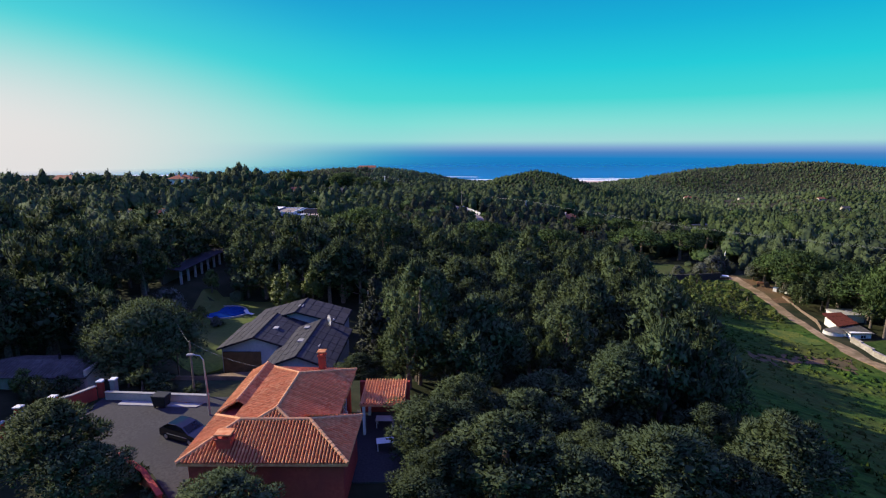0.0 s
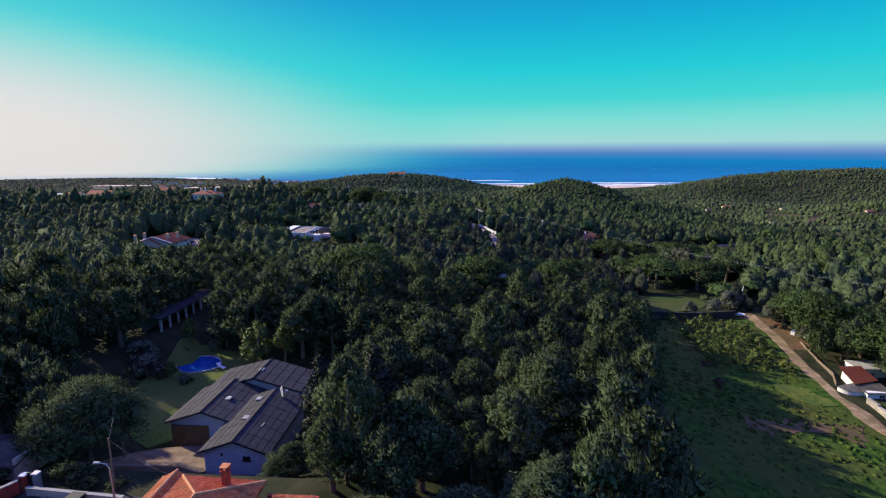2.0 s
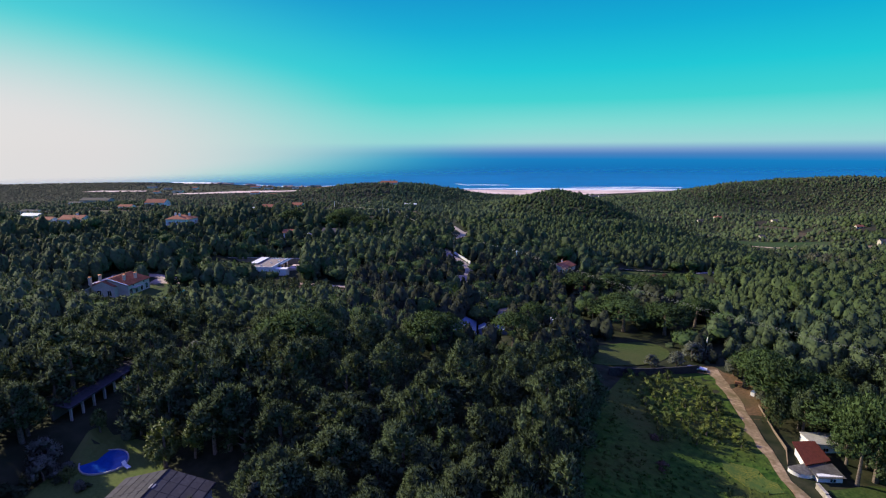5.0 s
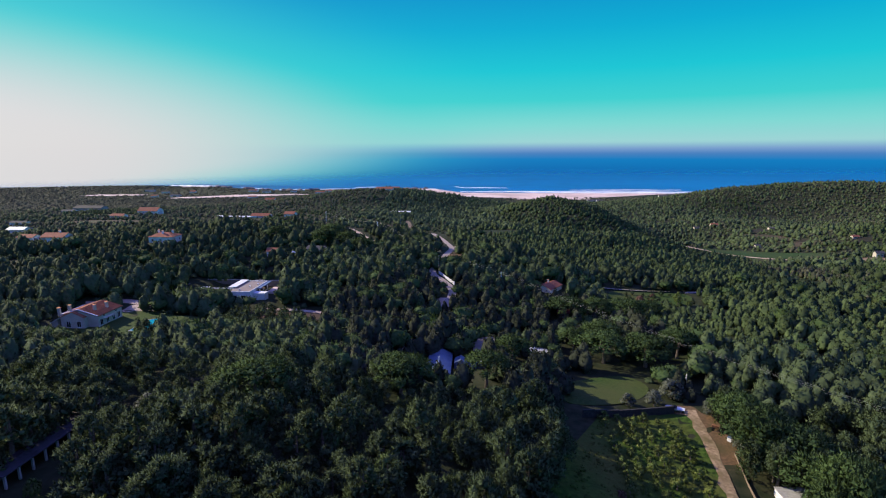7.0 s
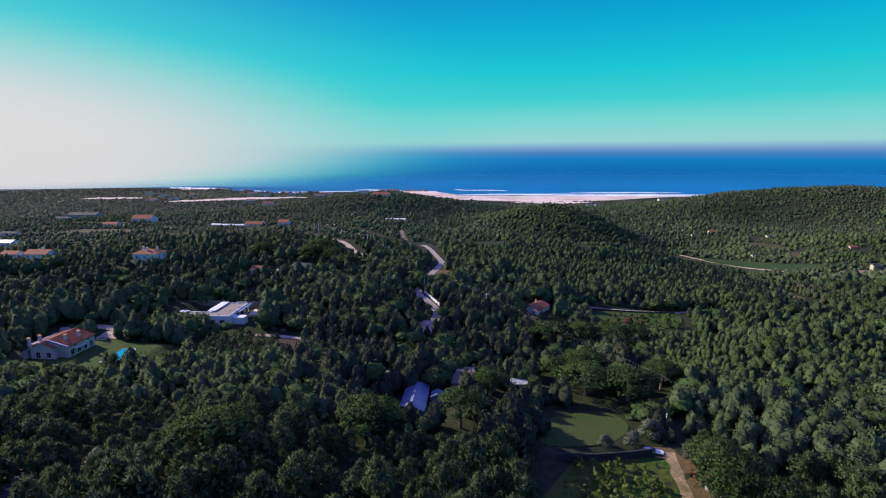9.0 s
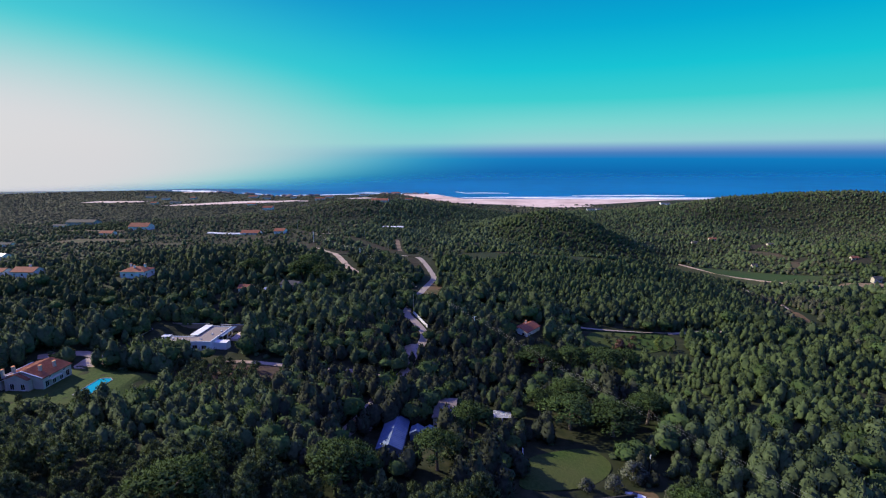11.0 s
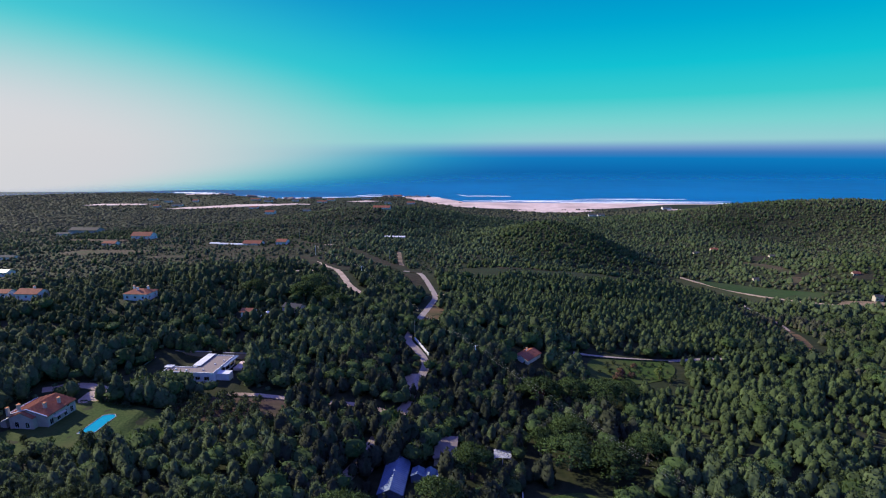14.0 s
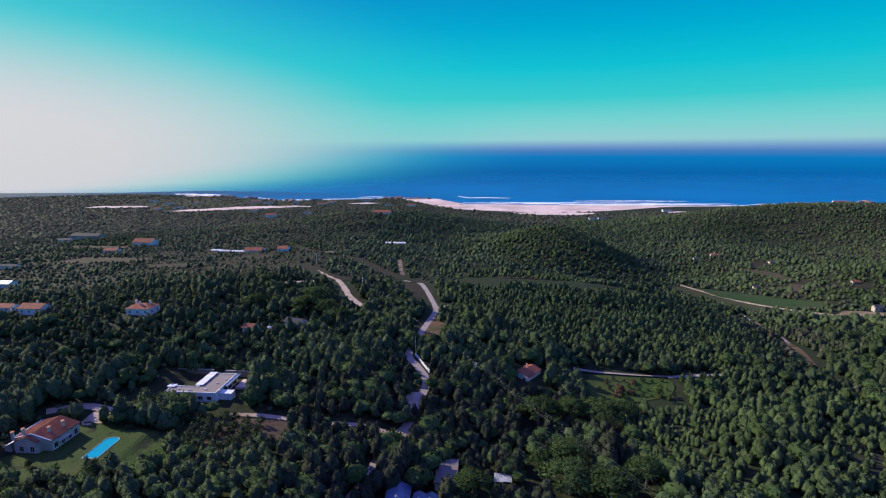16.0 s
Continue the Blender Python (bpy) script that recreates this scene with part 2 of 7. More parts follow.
M["blue_metal"] = mat("blue_grey_sheet_metal", (0.085, 0.125, 0.21), (0.13, 0.18, 0.28), (0.17, 0.22, 0.31), big=0.2, fine=1.5, rough=0.5, metal=0.1, bump=0.05)
M["gravel"] = mat("roof_gravel", (0.20, 0.16, 0.14), (0.29, 0.24, 0.21), (0.24, 0.19, 0.165), big=0.3, fine=5, rough=0.9)
M["brown_flat"] = mat("brown_flat_roof", (0.17, 0.135, 0.12), (0.24, 0.19, 0.17), (0.14, 0.11, 0.10), big=0.25, fine=3, rough=0.85)
M["concrete"] = mat("concrete", (0.30, 0.29, 0.28), (0.42, 0.41, 0.39), (0.24, 0.23, 0.22), big=0.2, fine=2, rough=0.9)
M["wall_grey"] = mat("dark_garden_wall", (0.10, 0.09, 0.08), (0.17, 0.15, 0.14), (0.13, 0.11, 0.10), big=0.3, fine=2, rough=0.9)
M["dark_stone"] = mat("dark_wall_stone", (0.026, 0.024, 0.024), (0.052, 0.048, 0.046), (0.036, 0.036, 0.030), big=0.3, fine=2, rough=0.9, bump=0.6)
M["stone"] = mat("rough_stone", (0.30, 0.27, 0.23), (0.46, 0.42, 0.36), (0.24, 0.21, 0.18), big=0.5, fine=2.5, rough=0.9, bump=0.8)
M["metal"] = mat("galvanised_steel", (0.42, 0.43, 0.44), (0.55, 0.56, 0.57), fine=5, rough=0.45, metal=0.8, bump=0.05)
M["wood"] = mat("weathered_wood", (0.14, 0.10, 0.07), (0.24, 0.18, 0.13), fine=6, rough=0.85)
M["dark"] = mat("dark_plastic", (0.012, 0.014, 0.014), (0.022, 0.024, 0.024), fine=4, rough=0.5, bump=0.05)
M["carpaint"] = mat("black_car_paint", (0.006, 0.006, 0.008), (0.009, 0.009, 0.011), fine=1, rough=0.12, spec=0.6, bump=0)
M["tyre"] = mat("tyre_rubber", (0.012, 0.012, 0.012), (0.02, 0.02, 0.02), fine=8, rough=0.9)
M["glass"] = mat("dark_window_glass", (0.012, 0.015, 0.02), (0.018, 0.022, 0.028), fine=0.5, rough=0.06, spec=0.6, bump=0)
M["pool"] = mat("pool_water", (0.010, 0.29, 0.38), (0.018, 0.36, 0.45), (0.012, 0.31, 0.40), big=0.2, fine=1.2, rough=0.15, spec=0.2, bump=0.06)
M["pool_blue"] = mat("deep_pool_water", (0.006, 0.045, 0.22), (0.010, 0.065, 0.28), (0.008, 0.055, 0.25), big=0.2, fine=1.2, rough=0.15, spec=0.3, bump=0.05)
M["sea"] = mat("sea_water", (0.001, 0.098, 0.26), (0.002, 0.126, 0.32), (0.002, 0.142, 0.355), big=0.0016, fine=0.012, rough=0.45, spec=0.15, bump=0.2, dist=1.0)
# haze in the material: the sea fades out towards the horizon, sooner on the bright side
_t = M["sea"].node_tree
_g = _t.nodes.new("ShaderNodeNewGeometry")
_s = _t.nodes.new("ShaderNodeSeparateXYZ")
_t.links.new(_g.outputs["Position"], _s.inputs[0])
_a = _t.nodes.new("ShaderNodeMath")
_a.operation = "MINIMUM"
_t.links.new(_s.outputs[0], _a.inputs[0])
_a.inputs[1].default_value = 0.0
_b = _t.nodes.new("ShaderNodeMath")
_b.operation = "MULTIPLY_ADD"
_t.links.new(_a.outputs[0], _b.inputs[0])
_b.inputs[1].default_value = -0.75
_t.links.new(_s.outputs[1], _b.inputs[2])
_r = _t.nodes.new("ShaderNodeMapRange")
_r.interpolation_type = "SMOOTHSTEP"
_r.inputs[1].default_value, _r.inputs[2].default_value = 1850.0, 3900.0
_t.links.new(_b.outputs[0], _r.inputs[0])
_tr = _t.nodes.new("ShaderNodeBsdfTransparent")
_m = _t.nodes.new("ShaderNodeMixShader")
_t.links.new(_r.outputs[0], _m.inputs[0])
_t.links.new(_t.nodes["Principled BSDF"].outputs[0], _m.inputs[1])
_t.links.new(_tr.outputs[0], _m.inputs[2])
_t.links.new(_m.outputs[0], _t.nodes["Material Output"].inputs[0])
M["shore_rock"] = mat("shore_rock", (0.20, 0.14, 0.12), (0.34, 0.25, 0.21), (0.14, 0.105, 0.09), big=0.05, fine=0.4, bump=0.8, dist=0.5)
M["foam"] = mat("surf_foam", (0.72, 0.75, 0.76), (0.85, 0.87, 0.88), fine=0.05, rough=0.9, bump=0.2)
M["yellow"] = mat("yellow_flowers", (0.042, 0.085, 0.020), (0.17, 0.165, 0.026), (0.055, 0.095, 0.022), big=0.35, fine=2.6, rough=0.85, spec=0.08)
M["cable"] = mat("power_cable", (0.22, 0.22, 0.21), (0.28, 0.28, 0.27), fine=1, rough=0.6, bump=0)
M["palm"] = mat("palm_fronds", (0.10, 0.14, 0.04), (0.18, 0.21, 0.07), fine=2, rough=0.6, bump=0, translucent=0.15)
M["rust"] = mat("rusty_machinery", (0.16, 0.07, 0.035), (0.26, 0.12, 0.06), fine=3, rough=0.8)


# ---- mesh helpers ----
def part(name, bm, material, parent=None, label="", smooth=False):
    me = bpy.data.meshes.new(name)
    bm.to_mesh(me)
    bm.free()
    me.materials.append(material)
    if smooth:
        me.polygons.foreach_set("use_smooth", [True] * len(me.polygons))
    ob = new(name, me)
    ob.parent = parent
    if label:
        tagged(ob, label)
    return ob


def thing(name, label, category, at_=(0, 0, 0), rz=0.0, group="", kind=""):
    ob = new(name)
    ob.empty_display_size = 0.5
    ob.matrix_world = pose(*at_, 0, 0, rz)
    return tagged(ob, label, category, group, kind)


def mesh_np(name, verts, faces, material, parent=None, normals=None):
    """A mesh from arrays of verts (n, 3) and triangles (m, 3)."""
    me = bpy.data.meshes.new(name)
    verts, faces = np.asarray(verts, np.float32), np.asarray(faces, np.int32)
    k = faces.shape[1]
    me.vertices.add(len(verts))
    me.vertices.foreach_set("co", verts.ravel())
    me.loops.add(faces.size)
    me.loops.foreach_set("vertex_index", faces.ravel())
    me.polygons.add(len(faces))
    me.polygons.foreach_set("loop_start", np.arange(0, faces.size, k, dtype=np.int32))
    me.update(calc_edges=True)
    if normals is not None:
        me.polygons.foreach_set("use_smooth", [True] * len(faces))
        me.normals_split_custom_set_from_vertices(np.asarray(normals, np.float32))
    me.materials.append(material)
    ob = new(name, me)
    ob.parent = parent
    return ob


def box(bm, x0, x1, y0, y1, z0, z1, m=None):
    v = [bm.verts.new(p) for p in ((x0, y0, z0), (x1, y0, z0), (x1, y1, z0), (x0, y1, z0), (x0, y0, z1), (x1, y0, z1), (x1, y1, z1), (x0, y1, z1))]
    if m is not None:
        for q in v:
            q.co = m @ q.co
    for f in ((3, 2, 1, 0), (4, 5, 6, 7), (0, 1, 5, 4), (1, 2, 6, 5), (2, 3, 7, 6), (3, 0, 4, 7)):
        bm.faces.new([v[i] for i in f])
    return v


def boxes(*dims):
    bm = bmesh.new()
    for d in dims:
        box(bm, *d)
    return bm


def bevelled(bm, width=0.03, segments=1):
    bmesh.ops.bevel(bm, geom=bm.edges[:], offset=width, segments=segments, affect="EDGES")
    return bm


def prism(bm, poly, z0, z1):
    """An upright prism over a polygon; z0, z1 may be functions of x, y."""
    f0 = z0 if callable(z0) else (lambda x, y: z0)
    f1 = z1 if callable(z1) else (lambda x, y: z1)
    lo = [bm.verts.new((x, y, f0(x, y))) for x, y in poly]
    hi = [bm.verts.new((x, y, f1(x, y))) for x, y in poly]
    bm.faces.new(lo[::-1])
    bm.faces.new(hi)
    n = len(poly)
    for i in range(n):
        bm.faces.new((lo[i], lo[(i + 1) % n], hi[(i + 1) % n], hi[i]))
    return bm


def slab(bm, pts, thick):
    """A sheet over any planar polygon of 3D points, given its thickness downwards."""
    hi = [bm.verts.new(p) for p in pts]
    lo = [bm.verts.new((p[0], p[1], p[2] - thick)) for p in pts]
    bm.faces.new(hi)
    bm.faces.new(lo[::-1])
    n = len(pts)
    for i in range(n):
        bm.faces.new((hi[i], lo[i], lo[(i + 1) % n], hi[(i + 1) % n]))
    return bm


def tube(bm, path, radii, sides=6):
    """A tapered tube along 3D points."""
    rings = []
    for i, p in enumerate(path):
        p = Vector(p)
        a, c = Vector(path[max(i - 1, 0)]), Vector(path[min(i + 1, len(path) - 1)])
        d = (c - a).normalized()
        u = d.cross(Vector((0.3, 1, 0.1))).normalized()
        w = d.cross(u)
        r = radii[i] if hasattr(radii, "__len__") else radii
        rings.append([bm.verts.new(p + r * (math.cos(k * math.tau / sides) * u + math.sin(k * math.tau / sides) * w)) for k in range(sides)])
    for a, c in zip(rings, rings[1:]):
        for k in range(sides):
            bm.faces.new((a[k], a[(k + 1) % sides], c[(k + 1) % sides], c[k]))
    bm.faces.new(rings[0][::-1])
    bm.faces.new(rings[-1])
    return bm


def smooth_line(pts, step=2.0):
    """Points along a soft curve through pts."""
    p = np.array(pts, float)
    q = np.vstack([2 * p[0] - p[1], p, 2 * p[-1] - p[-2]])
    out = []
    for i in range(1, len(q) - 2):
        n = max(2, int(np.linalg.norm(q[i + 1] - q[i]) / step))
        for s in np.arange(n) / n:
            out.append(0.5 * (2 * q[i] + (q[i + 1] - q[i - 1]) * s + (2 * q[i - 1] - 5 * q[i] + 4 * q[i + 1] - q[i + 2]) * s * s
                              + (3 * q[i] - q[i - 1] - 3 * q[i + 1] + q[i + 2]) * s ** 3))
    out.append(p[-1])
    return np.array(out)


# ---- the land ----
SEA = -78.0
NEAR_HILLS = [(-15, 35, 5.4), (-30, 85, -1.1), (65, 100, -20.6), (70, 160, 8.4), (20, 110, 11.3), (25, 190, -9.7), (-45, 150, 3.9), (-90, 200, -6.0),
              (95, 240, -15.2), (150, 240, 4.6), (50, 280, 10.7)]
MID_HILLS = [(-90, 310, -4.2), (-190, 290, 11.4), (60, 340, -2.4), (220, 340, 4.3), (120, 400, 0.6), (-40, 440, 9.7), (220, 180, -4.4)]
FAR_HILLS = [(290, 600, -21.7), (480, 720, -10.9), (-300, 450, -2.1), (-300, 800, 5.9), (80, 780, -6.9), (620, 950, 20.4), (-150, 1060, 3.6),
             (750, 450, 14.6), (500, 250, -6.2), (-600, 400, 3.6)]
KNOLLS = [(-26, 72, -6.5, 24), (-115, 370, 6.3, 60), (-133, 895, 35.0, 125), (40, 1000, 8.0, 120), (260, 1010, 7.5, 140)]
# the plantation's back, the lane's valley with the green field, the wooded dome, the dry slope and the seaward ridge
RIDGES = [(142, 394, 4.3, 45), (75, 450, 10.9, 50), (165, 470, 12.7, 45), (240, 310, -4.3, 32), (248, 370, -3.5, 38), (270, 450, -4.5, 50), (295, 540, -2.2, 50), (250, 590, 3.9, 40),
          (370, 480, 5.5, 50), (430, 570, 16.2, 60), (190, 630, 13.2, 45), (128, 738, 38.0, 58), (120, 650, 7.7, 45), (240, 690, 4.1, 50), (400, 740, 10.2, 80),
          (410, 900, 1.9, 90), (560, 870, -28.3, 110), (680, 975, 44.1, 120), (500, 1040, 20.2, 90), (60, 560, 8.7, 50), (200, 550, -4.9, 40), (-70, 610, 9.8, 80), (135, 205, 4.6, 35),
          (262, 655, -13.0, 36), (180, 690, 8.0, 36), (700, 975, -2.5, 90)]
# level pads under houses and yards: x, y, half widths, height
PADS = [(-18, 40, 16, 9, 1.2), (-21, 70, 10, 13, -3.6), (-37, 84, 8, 8, -3.5), (-108, 188, 11, 14, -4.8), (-88, 188, 9, 10, -5.0),
        (-75, 238, 18, 12, -7.6), (90, 112, 9, 9, -16.4), (33, 194, 8, 9, -15.0), (20, 176, 8, 11, -14.6), (-53, 102, 8, 12, 0.0)]


def coast(x):
    """The shoreline: two headlands with the long beach between them."""
    return np.interp(x, [-4500, -1800, -1350, -950, -640, -540, -300, -120, -20, 300, 800, 1000, 1250, 4500], [1500, 1790, 1975, 1890, 1725, 1750, 1825, 1795, 1645, 1632, 1625, 1690, 1745, 1900])


def ground(x, y):
    """The land's height; x, y may be arrays."""
    x, y = np.asarray(x, float), np.asarray(y, float)
    s = np.clip((y - 60) / 1440, 0, 1)
    z = -76 * (s * s * (3 - 2 * s))
    for hills, r in ((NEAR_HILLS, 55.0), (MID_HILLS, 120.0), (FAR_HILLS, 260.0)):
        for a, b, h in hills:
            z = z + h * np.exp(-((x - a) ** 2 + (y - b) ** 2) / (2 * r * r))
    for a, b, h, r in KNOLLS + RIDGES:
        z = z + h * np.exp(-((x - a) ** 2 + (y - b) ** 2) / (2 * r * r))
    for a, b, u, v, h in PADS:
        d = np.maximum(np.abs(x - a) / (u + 6.0), np.abs(y - b) / (v + 6.0))
        edge = 1 - 6.0 / (min(u, v) + 6.0)
        k = np.clip((1 - d) / (1 - edge), 0, 1)
        k = k * k * (3 - 2 * k)
        z = z * (1 - k) + h * k
    c = coast(x)
    k = np.clip((y - (c - 330)) / 250, 0, 1)
    k = k * k * (3 - 2 * k)
    z = z * (1 - k) + (SEA + 3.0) * k
    return np.where(y > c - 60, (SEA + 3.0) - 0.06 * (y - (c - 60)), z)


def gz(x, y):
    return float(ground(x, y))


def axis(lo, hi, fine0, fine1, step, grow):
    a = list(np.arange(fine0, fine1, step))
    s, p = step, a[-1]
    while p < hi:
        s *= grow
        p += s
        a.append(p)
    s, p = step, a[0]
    while p > lo:
        s *= grow
        p -= s
        a.insert(0, p)
    return np.array(a)


gx, gy = axis(-4500, 4500, -130, 170, 3.0, 1.06), axis(-1500, 2450, 20, 330, 3.0, 1.036)
X, Y = np.meshgrid(gx, gy)
Z = ground(X, Y)
rough = np.random.default_rng(4).normal(0, 0.12, Z.shape)
Z = Z + np.where((Y > 110) & (Y < 1400), rough, 0.0)
nx, ny = len(gx), len(gy)
ids = np.arange(nx * ny).reshape(ny, nx)
quads = np.stack([ids[:-1, :-1], ids[:-1, 1:], ids[1:, 1:], ids[1:, :-1]], -1).reshape(-1, 4)
land = mesh_np("ground", np.stack([X, Y, Z], -1).reshape(-1, 3), quads, M["ground"])
land.data.polygons.foreach_set("use_smooth", [True] * len(land.data.polygons))
tagged(land, "hilly ground with dark scrub and dry soil falling to the sea", "ground", kind="structure")

# sea, with the surf along the beach
seabm = bmesh.new()
sx = [-9000, -4000, -2000, -1000, 0, 1000, 2000, 4000, 9000]
rows_ = [[seabm.verts.new((x, y, SEA)) for x in sx] for y in (1500, 2300, 3200, 4500, 9000)]
for a, b in zip(rows_, rows_[1:]):
    for i in range(len(sx) - 1):
        seabm.faces.new((a[i], a[i + 1], b[i + 1], b[i]))
tagged(part("water", seabm, M["sea"]), "open deep blue sea, faded out for haze towards the horizon", "sea", kind="structure")


CLEAR_LINES, CLEAR_POLYS = [], []


def ribbon(name, pts, width, material, label, category="road", lift=0.22, step=3.0, margin=2.6, kind="structure", wobble=0.0, clear=True):
    """A strip of road or path laid over the land, with a low edge."""
    c = smooth_line(pts, step)
    d = np.gradient(c, axis=0)
    n = np.stack([-d[:, 1], d[:, 0]], 1) / np.maximum(np.linalg.norm(d, axis=1, keepdims=True), 1e-6)
    rng = np.random.default_rng(len(pts) * 7 + int(abs(pts[0][0])))
    w = width / 2 * (1 + wobble * rng.normal(0, 1, (len(c), 2)))
    bm = bmesh.new()
    rings = []
    for i in range(len(c)):
        l, r = c[i] + n[i] * w[i, 0], c[i] - n[i] * w[i, 1]
        zl, zm, zr = gz(*l), gz(*c[i]), gz(*r)
        zt = max(zl, zm, zr) if width < 6 else zm
        rings.append([bm.verts.new(p) for p in ((l[0], l[1], zl - 0.5), (l[0], l[1], max(zl, zt - 0.3) + lift), (c[i][0], c[i][1], max(zm, zt - 0.2) + lift + 0.04),
                                                (r[0], r[1], max(zr, zt - 0.3) + lift), (r[0], r[1], zr - 0.5))])
    for a, b in zip(rings, rings[1:]):
        for k in range(4):
            bm.faces.new((a[k], a[k + 1], b[k + 1], b[k]))
    bmesh.ops.recalc_face_normals(bm, faces=bm.faces[:])
    if clear:
        CLEAR_LINES.append((c, width / 2 + margin))
    return tagged(part(name, bm, material), label, category, kind=kind)


def inside(x, y, poly):
    x, y = np.asarray(x, float), np.asarray(y, float)
    res = np.zeros(x.shape, bool)
    n = len(poly)
    for i in range(n):
        (x0, y0), (x1, y1) = poly[i], poly[(i + 1) % n]
        hit = ((y0 > y) != (y1 > y)) & (x < (x1 - x0) * (y - y0) / ((y1 - y0) or 1e-9) + x0)
        res ^= hit
    return res


def patch(name, poly, material, label, category, lift=0.15, step=2.0, clear=True, soft=True, rag=0.0, kind="structure"):
    """A patch of surface draped over the land inside a polygon."""
    q = np.array(poly, float)
    if soft:
        q = smooth_line(list(map(tuple, q)) + [tuple(q[0])], step)[:-1]
    if rag:
        rng = np.random.default_rng(int(abs(q[0, 0] * 13)) % 9999)
        q = q + rng.normal(0, rag, q.shape)
    bm = bmesh.new()
    vs = [bm.verts.new((x, y, 0)) for x, y in q]
    f = bm.faces.new(vs)
    bmesh.ops.triangulate(bm, faces=[f])
    size = max(q[:, 0].max() - q[:, 0].min(), q[:, 1].max() - q[:, 1].min())
    cell = max(step, size / 60)
    for ax in (0, 1):
        for s in np.arange(q[:, ax].min() + cell / 2, q[:, ax].max(), cell):
            no = (1, 0, 0) if ax == 0 else (0, 1, 0)
            bmesh.ops.bisect_plane(bm, geom=bm.verts[:] + bm.edges[:] + bm.faces[:], plane_co=(s, s, 0), plane_no=no, dist=1e-4)
    co = np.array([v.co[:] for v in bm.verts])
    zz = ground(co[:, 0], co[:, 1]) + lift
    for v, z in zip(bm.verts, zz):
        v.co.z = z
    edge = [e for e in bm.edges if e.is_boundary]
    ret = bmesh.ops.extrude_edge_only(bm, edges=edge)
    for g in ret["geom"]:
        if isinstance(g, bmesh.types.BMVert):
            g.co.z -= lift + 0.35
    bmesh.ops.recalc_face_normals(bm, faces=bm.faces[:])
    if clear:
        CLEAR_POLYS.append(np.array(poly, float))
    return tagged(part(name, bm, material), label, category, kind=kind)


# beach and dunes
beach = [(-130, coast(-130) + 10), (-125, 1600), (-70, 1510), (10, 1462), (110, 1430), (190, 1400), (270, 1410), (420, 1480), (570, 1560), (760, 1600), (820, coast(820) + 12), (560, coast(560) + 14), (300, coast(300) + 14), (0, coast(0) + 14)]
patch("beach", beach, M["sand"], "wide pale pinkish sand beach along the sea", "beach", lift=0.35, step=25)
for what, q in (("bare sand dune behind the beach", [(110, 1400), (165, 1345), (240, 1325), (300, 1345), (330, 1390), (240, 1405)]),
                ("pinkish dune on the rocky headland", [(-235, 1740), (-190, 1690), (-125, 1600), (-85, 1615), (-100, 1760), (-190, 1785)]),
                ("long strip of pale sand in the heath", [(-835, 1388), (-820, 1425), (-700, 1505), (-520, 1548), (-480, 1528), (-600, 1480), (-690, 1440), (-770, 1398)]),
                ("patch of pale sand in the heath", [(-1150, 1478), (-1135, 1512), (-1010, 1525), (-985, 1495), (-1060, 1480)]),
                ("patch of pale sand in the heath", [(-380, 1610), (-330, 1640), (-290, 1630), (-330, 1600)]),
                ("sunlit sand among shore rocks", [(-1080, 1860), (-1010, 1905), (-930, 1880), (-960, 1835), (-1040, 1830)]),
                ("patch of pale sand near the beach houses", [(500, 1400), (545, 1440), (580, 1430), (540, 1395)])):
    patch("dune", q, M["sand"], what, "dune", lift=0.9, step=18, rag=6)
for k, (x0, x1, off, w) in enumerate([(-30, 830, 22, 34), (60, 800, 52, 14), (-1180, -930, 20, 46), (-660, -560, 16, 34), (-560, -400, 8, 18), (-420, -110, 10, 22), (330, 690, 108, 20), (250, 420, 62, 9),
                                      (-60, 130, 205, 20), (-420, -330, 60, 14), (840, 980, 20, 16), (-840, -700, 14, 12)]):
    xs = np.linspace(x0, x1, 34)
    rngf = np.random.default_rng(k)
    bm = bmesh.new()
    lo_, hi_ = [], []
    drift = np.cumsum(rngf.normal(0, 1.6, 34))
    for i, x in enumerate(xs):
        ww = w * (0.15 + 0.85 * math.sin(math.pi * (i + 0.4) / 33.8)) * rngf.uniform(0.5, 1.25)
        yc = coast(x) + off + drift[i] * (w / 18) + rngf.normal(0, w * 0.1)
        lo_.append(bm.verts.new((x, yc - ww / 2, SEA + 0.3)))
        hi_.append(bm.verts.new((x, yc + ww / 2, SEA + 0.9)))
    for i in range(33):
        bm.faces.new((lo_[i], lo_[i + 1], hi_[i + 1], hi_[i]))
    tagged(part("surf", bm, M["foam"]), "white line of breaking surf on the sea", "surf", kind="stuff")
# rocks of the headlands
rngr = np.random.default_rng(77)
for x0, x1, n_, off in ((-330, -150, 26, -8), (-720, -520, 18, -14), (860, 1230, 30, -16), (-980, -760, 12, -14)):
    for x in rngr.uniform(x0, x1, n_):
        bm = bmesh.new()
        bmesh.ops.create_icosphere(bm, subdivisions=2, radius=1)
        a, b, c = rngr.uniform(6, 15), rngr.uniform(5, 11), rngr.uniform(2.0, 5.5)
        for v in bm.verts:
            v.co *= 1 + 0.35 * noise.noise(v.co * 1.7 + Vector((x, 0, 0)))
            v.co = Vector((v.co.x * a, v.co.y * b, v.co.z * c))
        y = coast(x) + off + rngr.normal(0, 9)
        rock = part("shore_rock", bm, M["shore_rock"])
        rock.matrix_world = pose(x, y, max(gz(x, y), SEA) + c * 0.25, 0, 0, rngr.uniform(0, 360))
        tagged(rock, "rough brownish rock on the sea shore", "rock", "shore rocks")

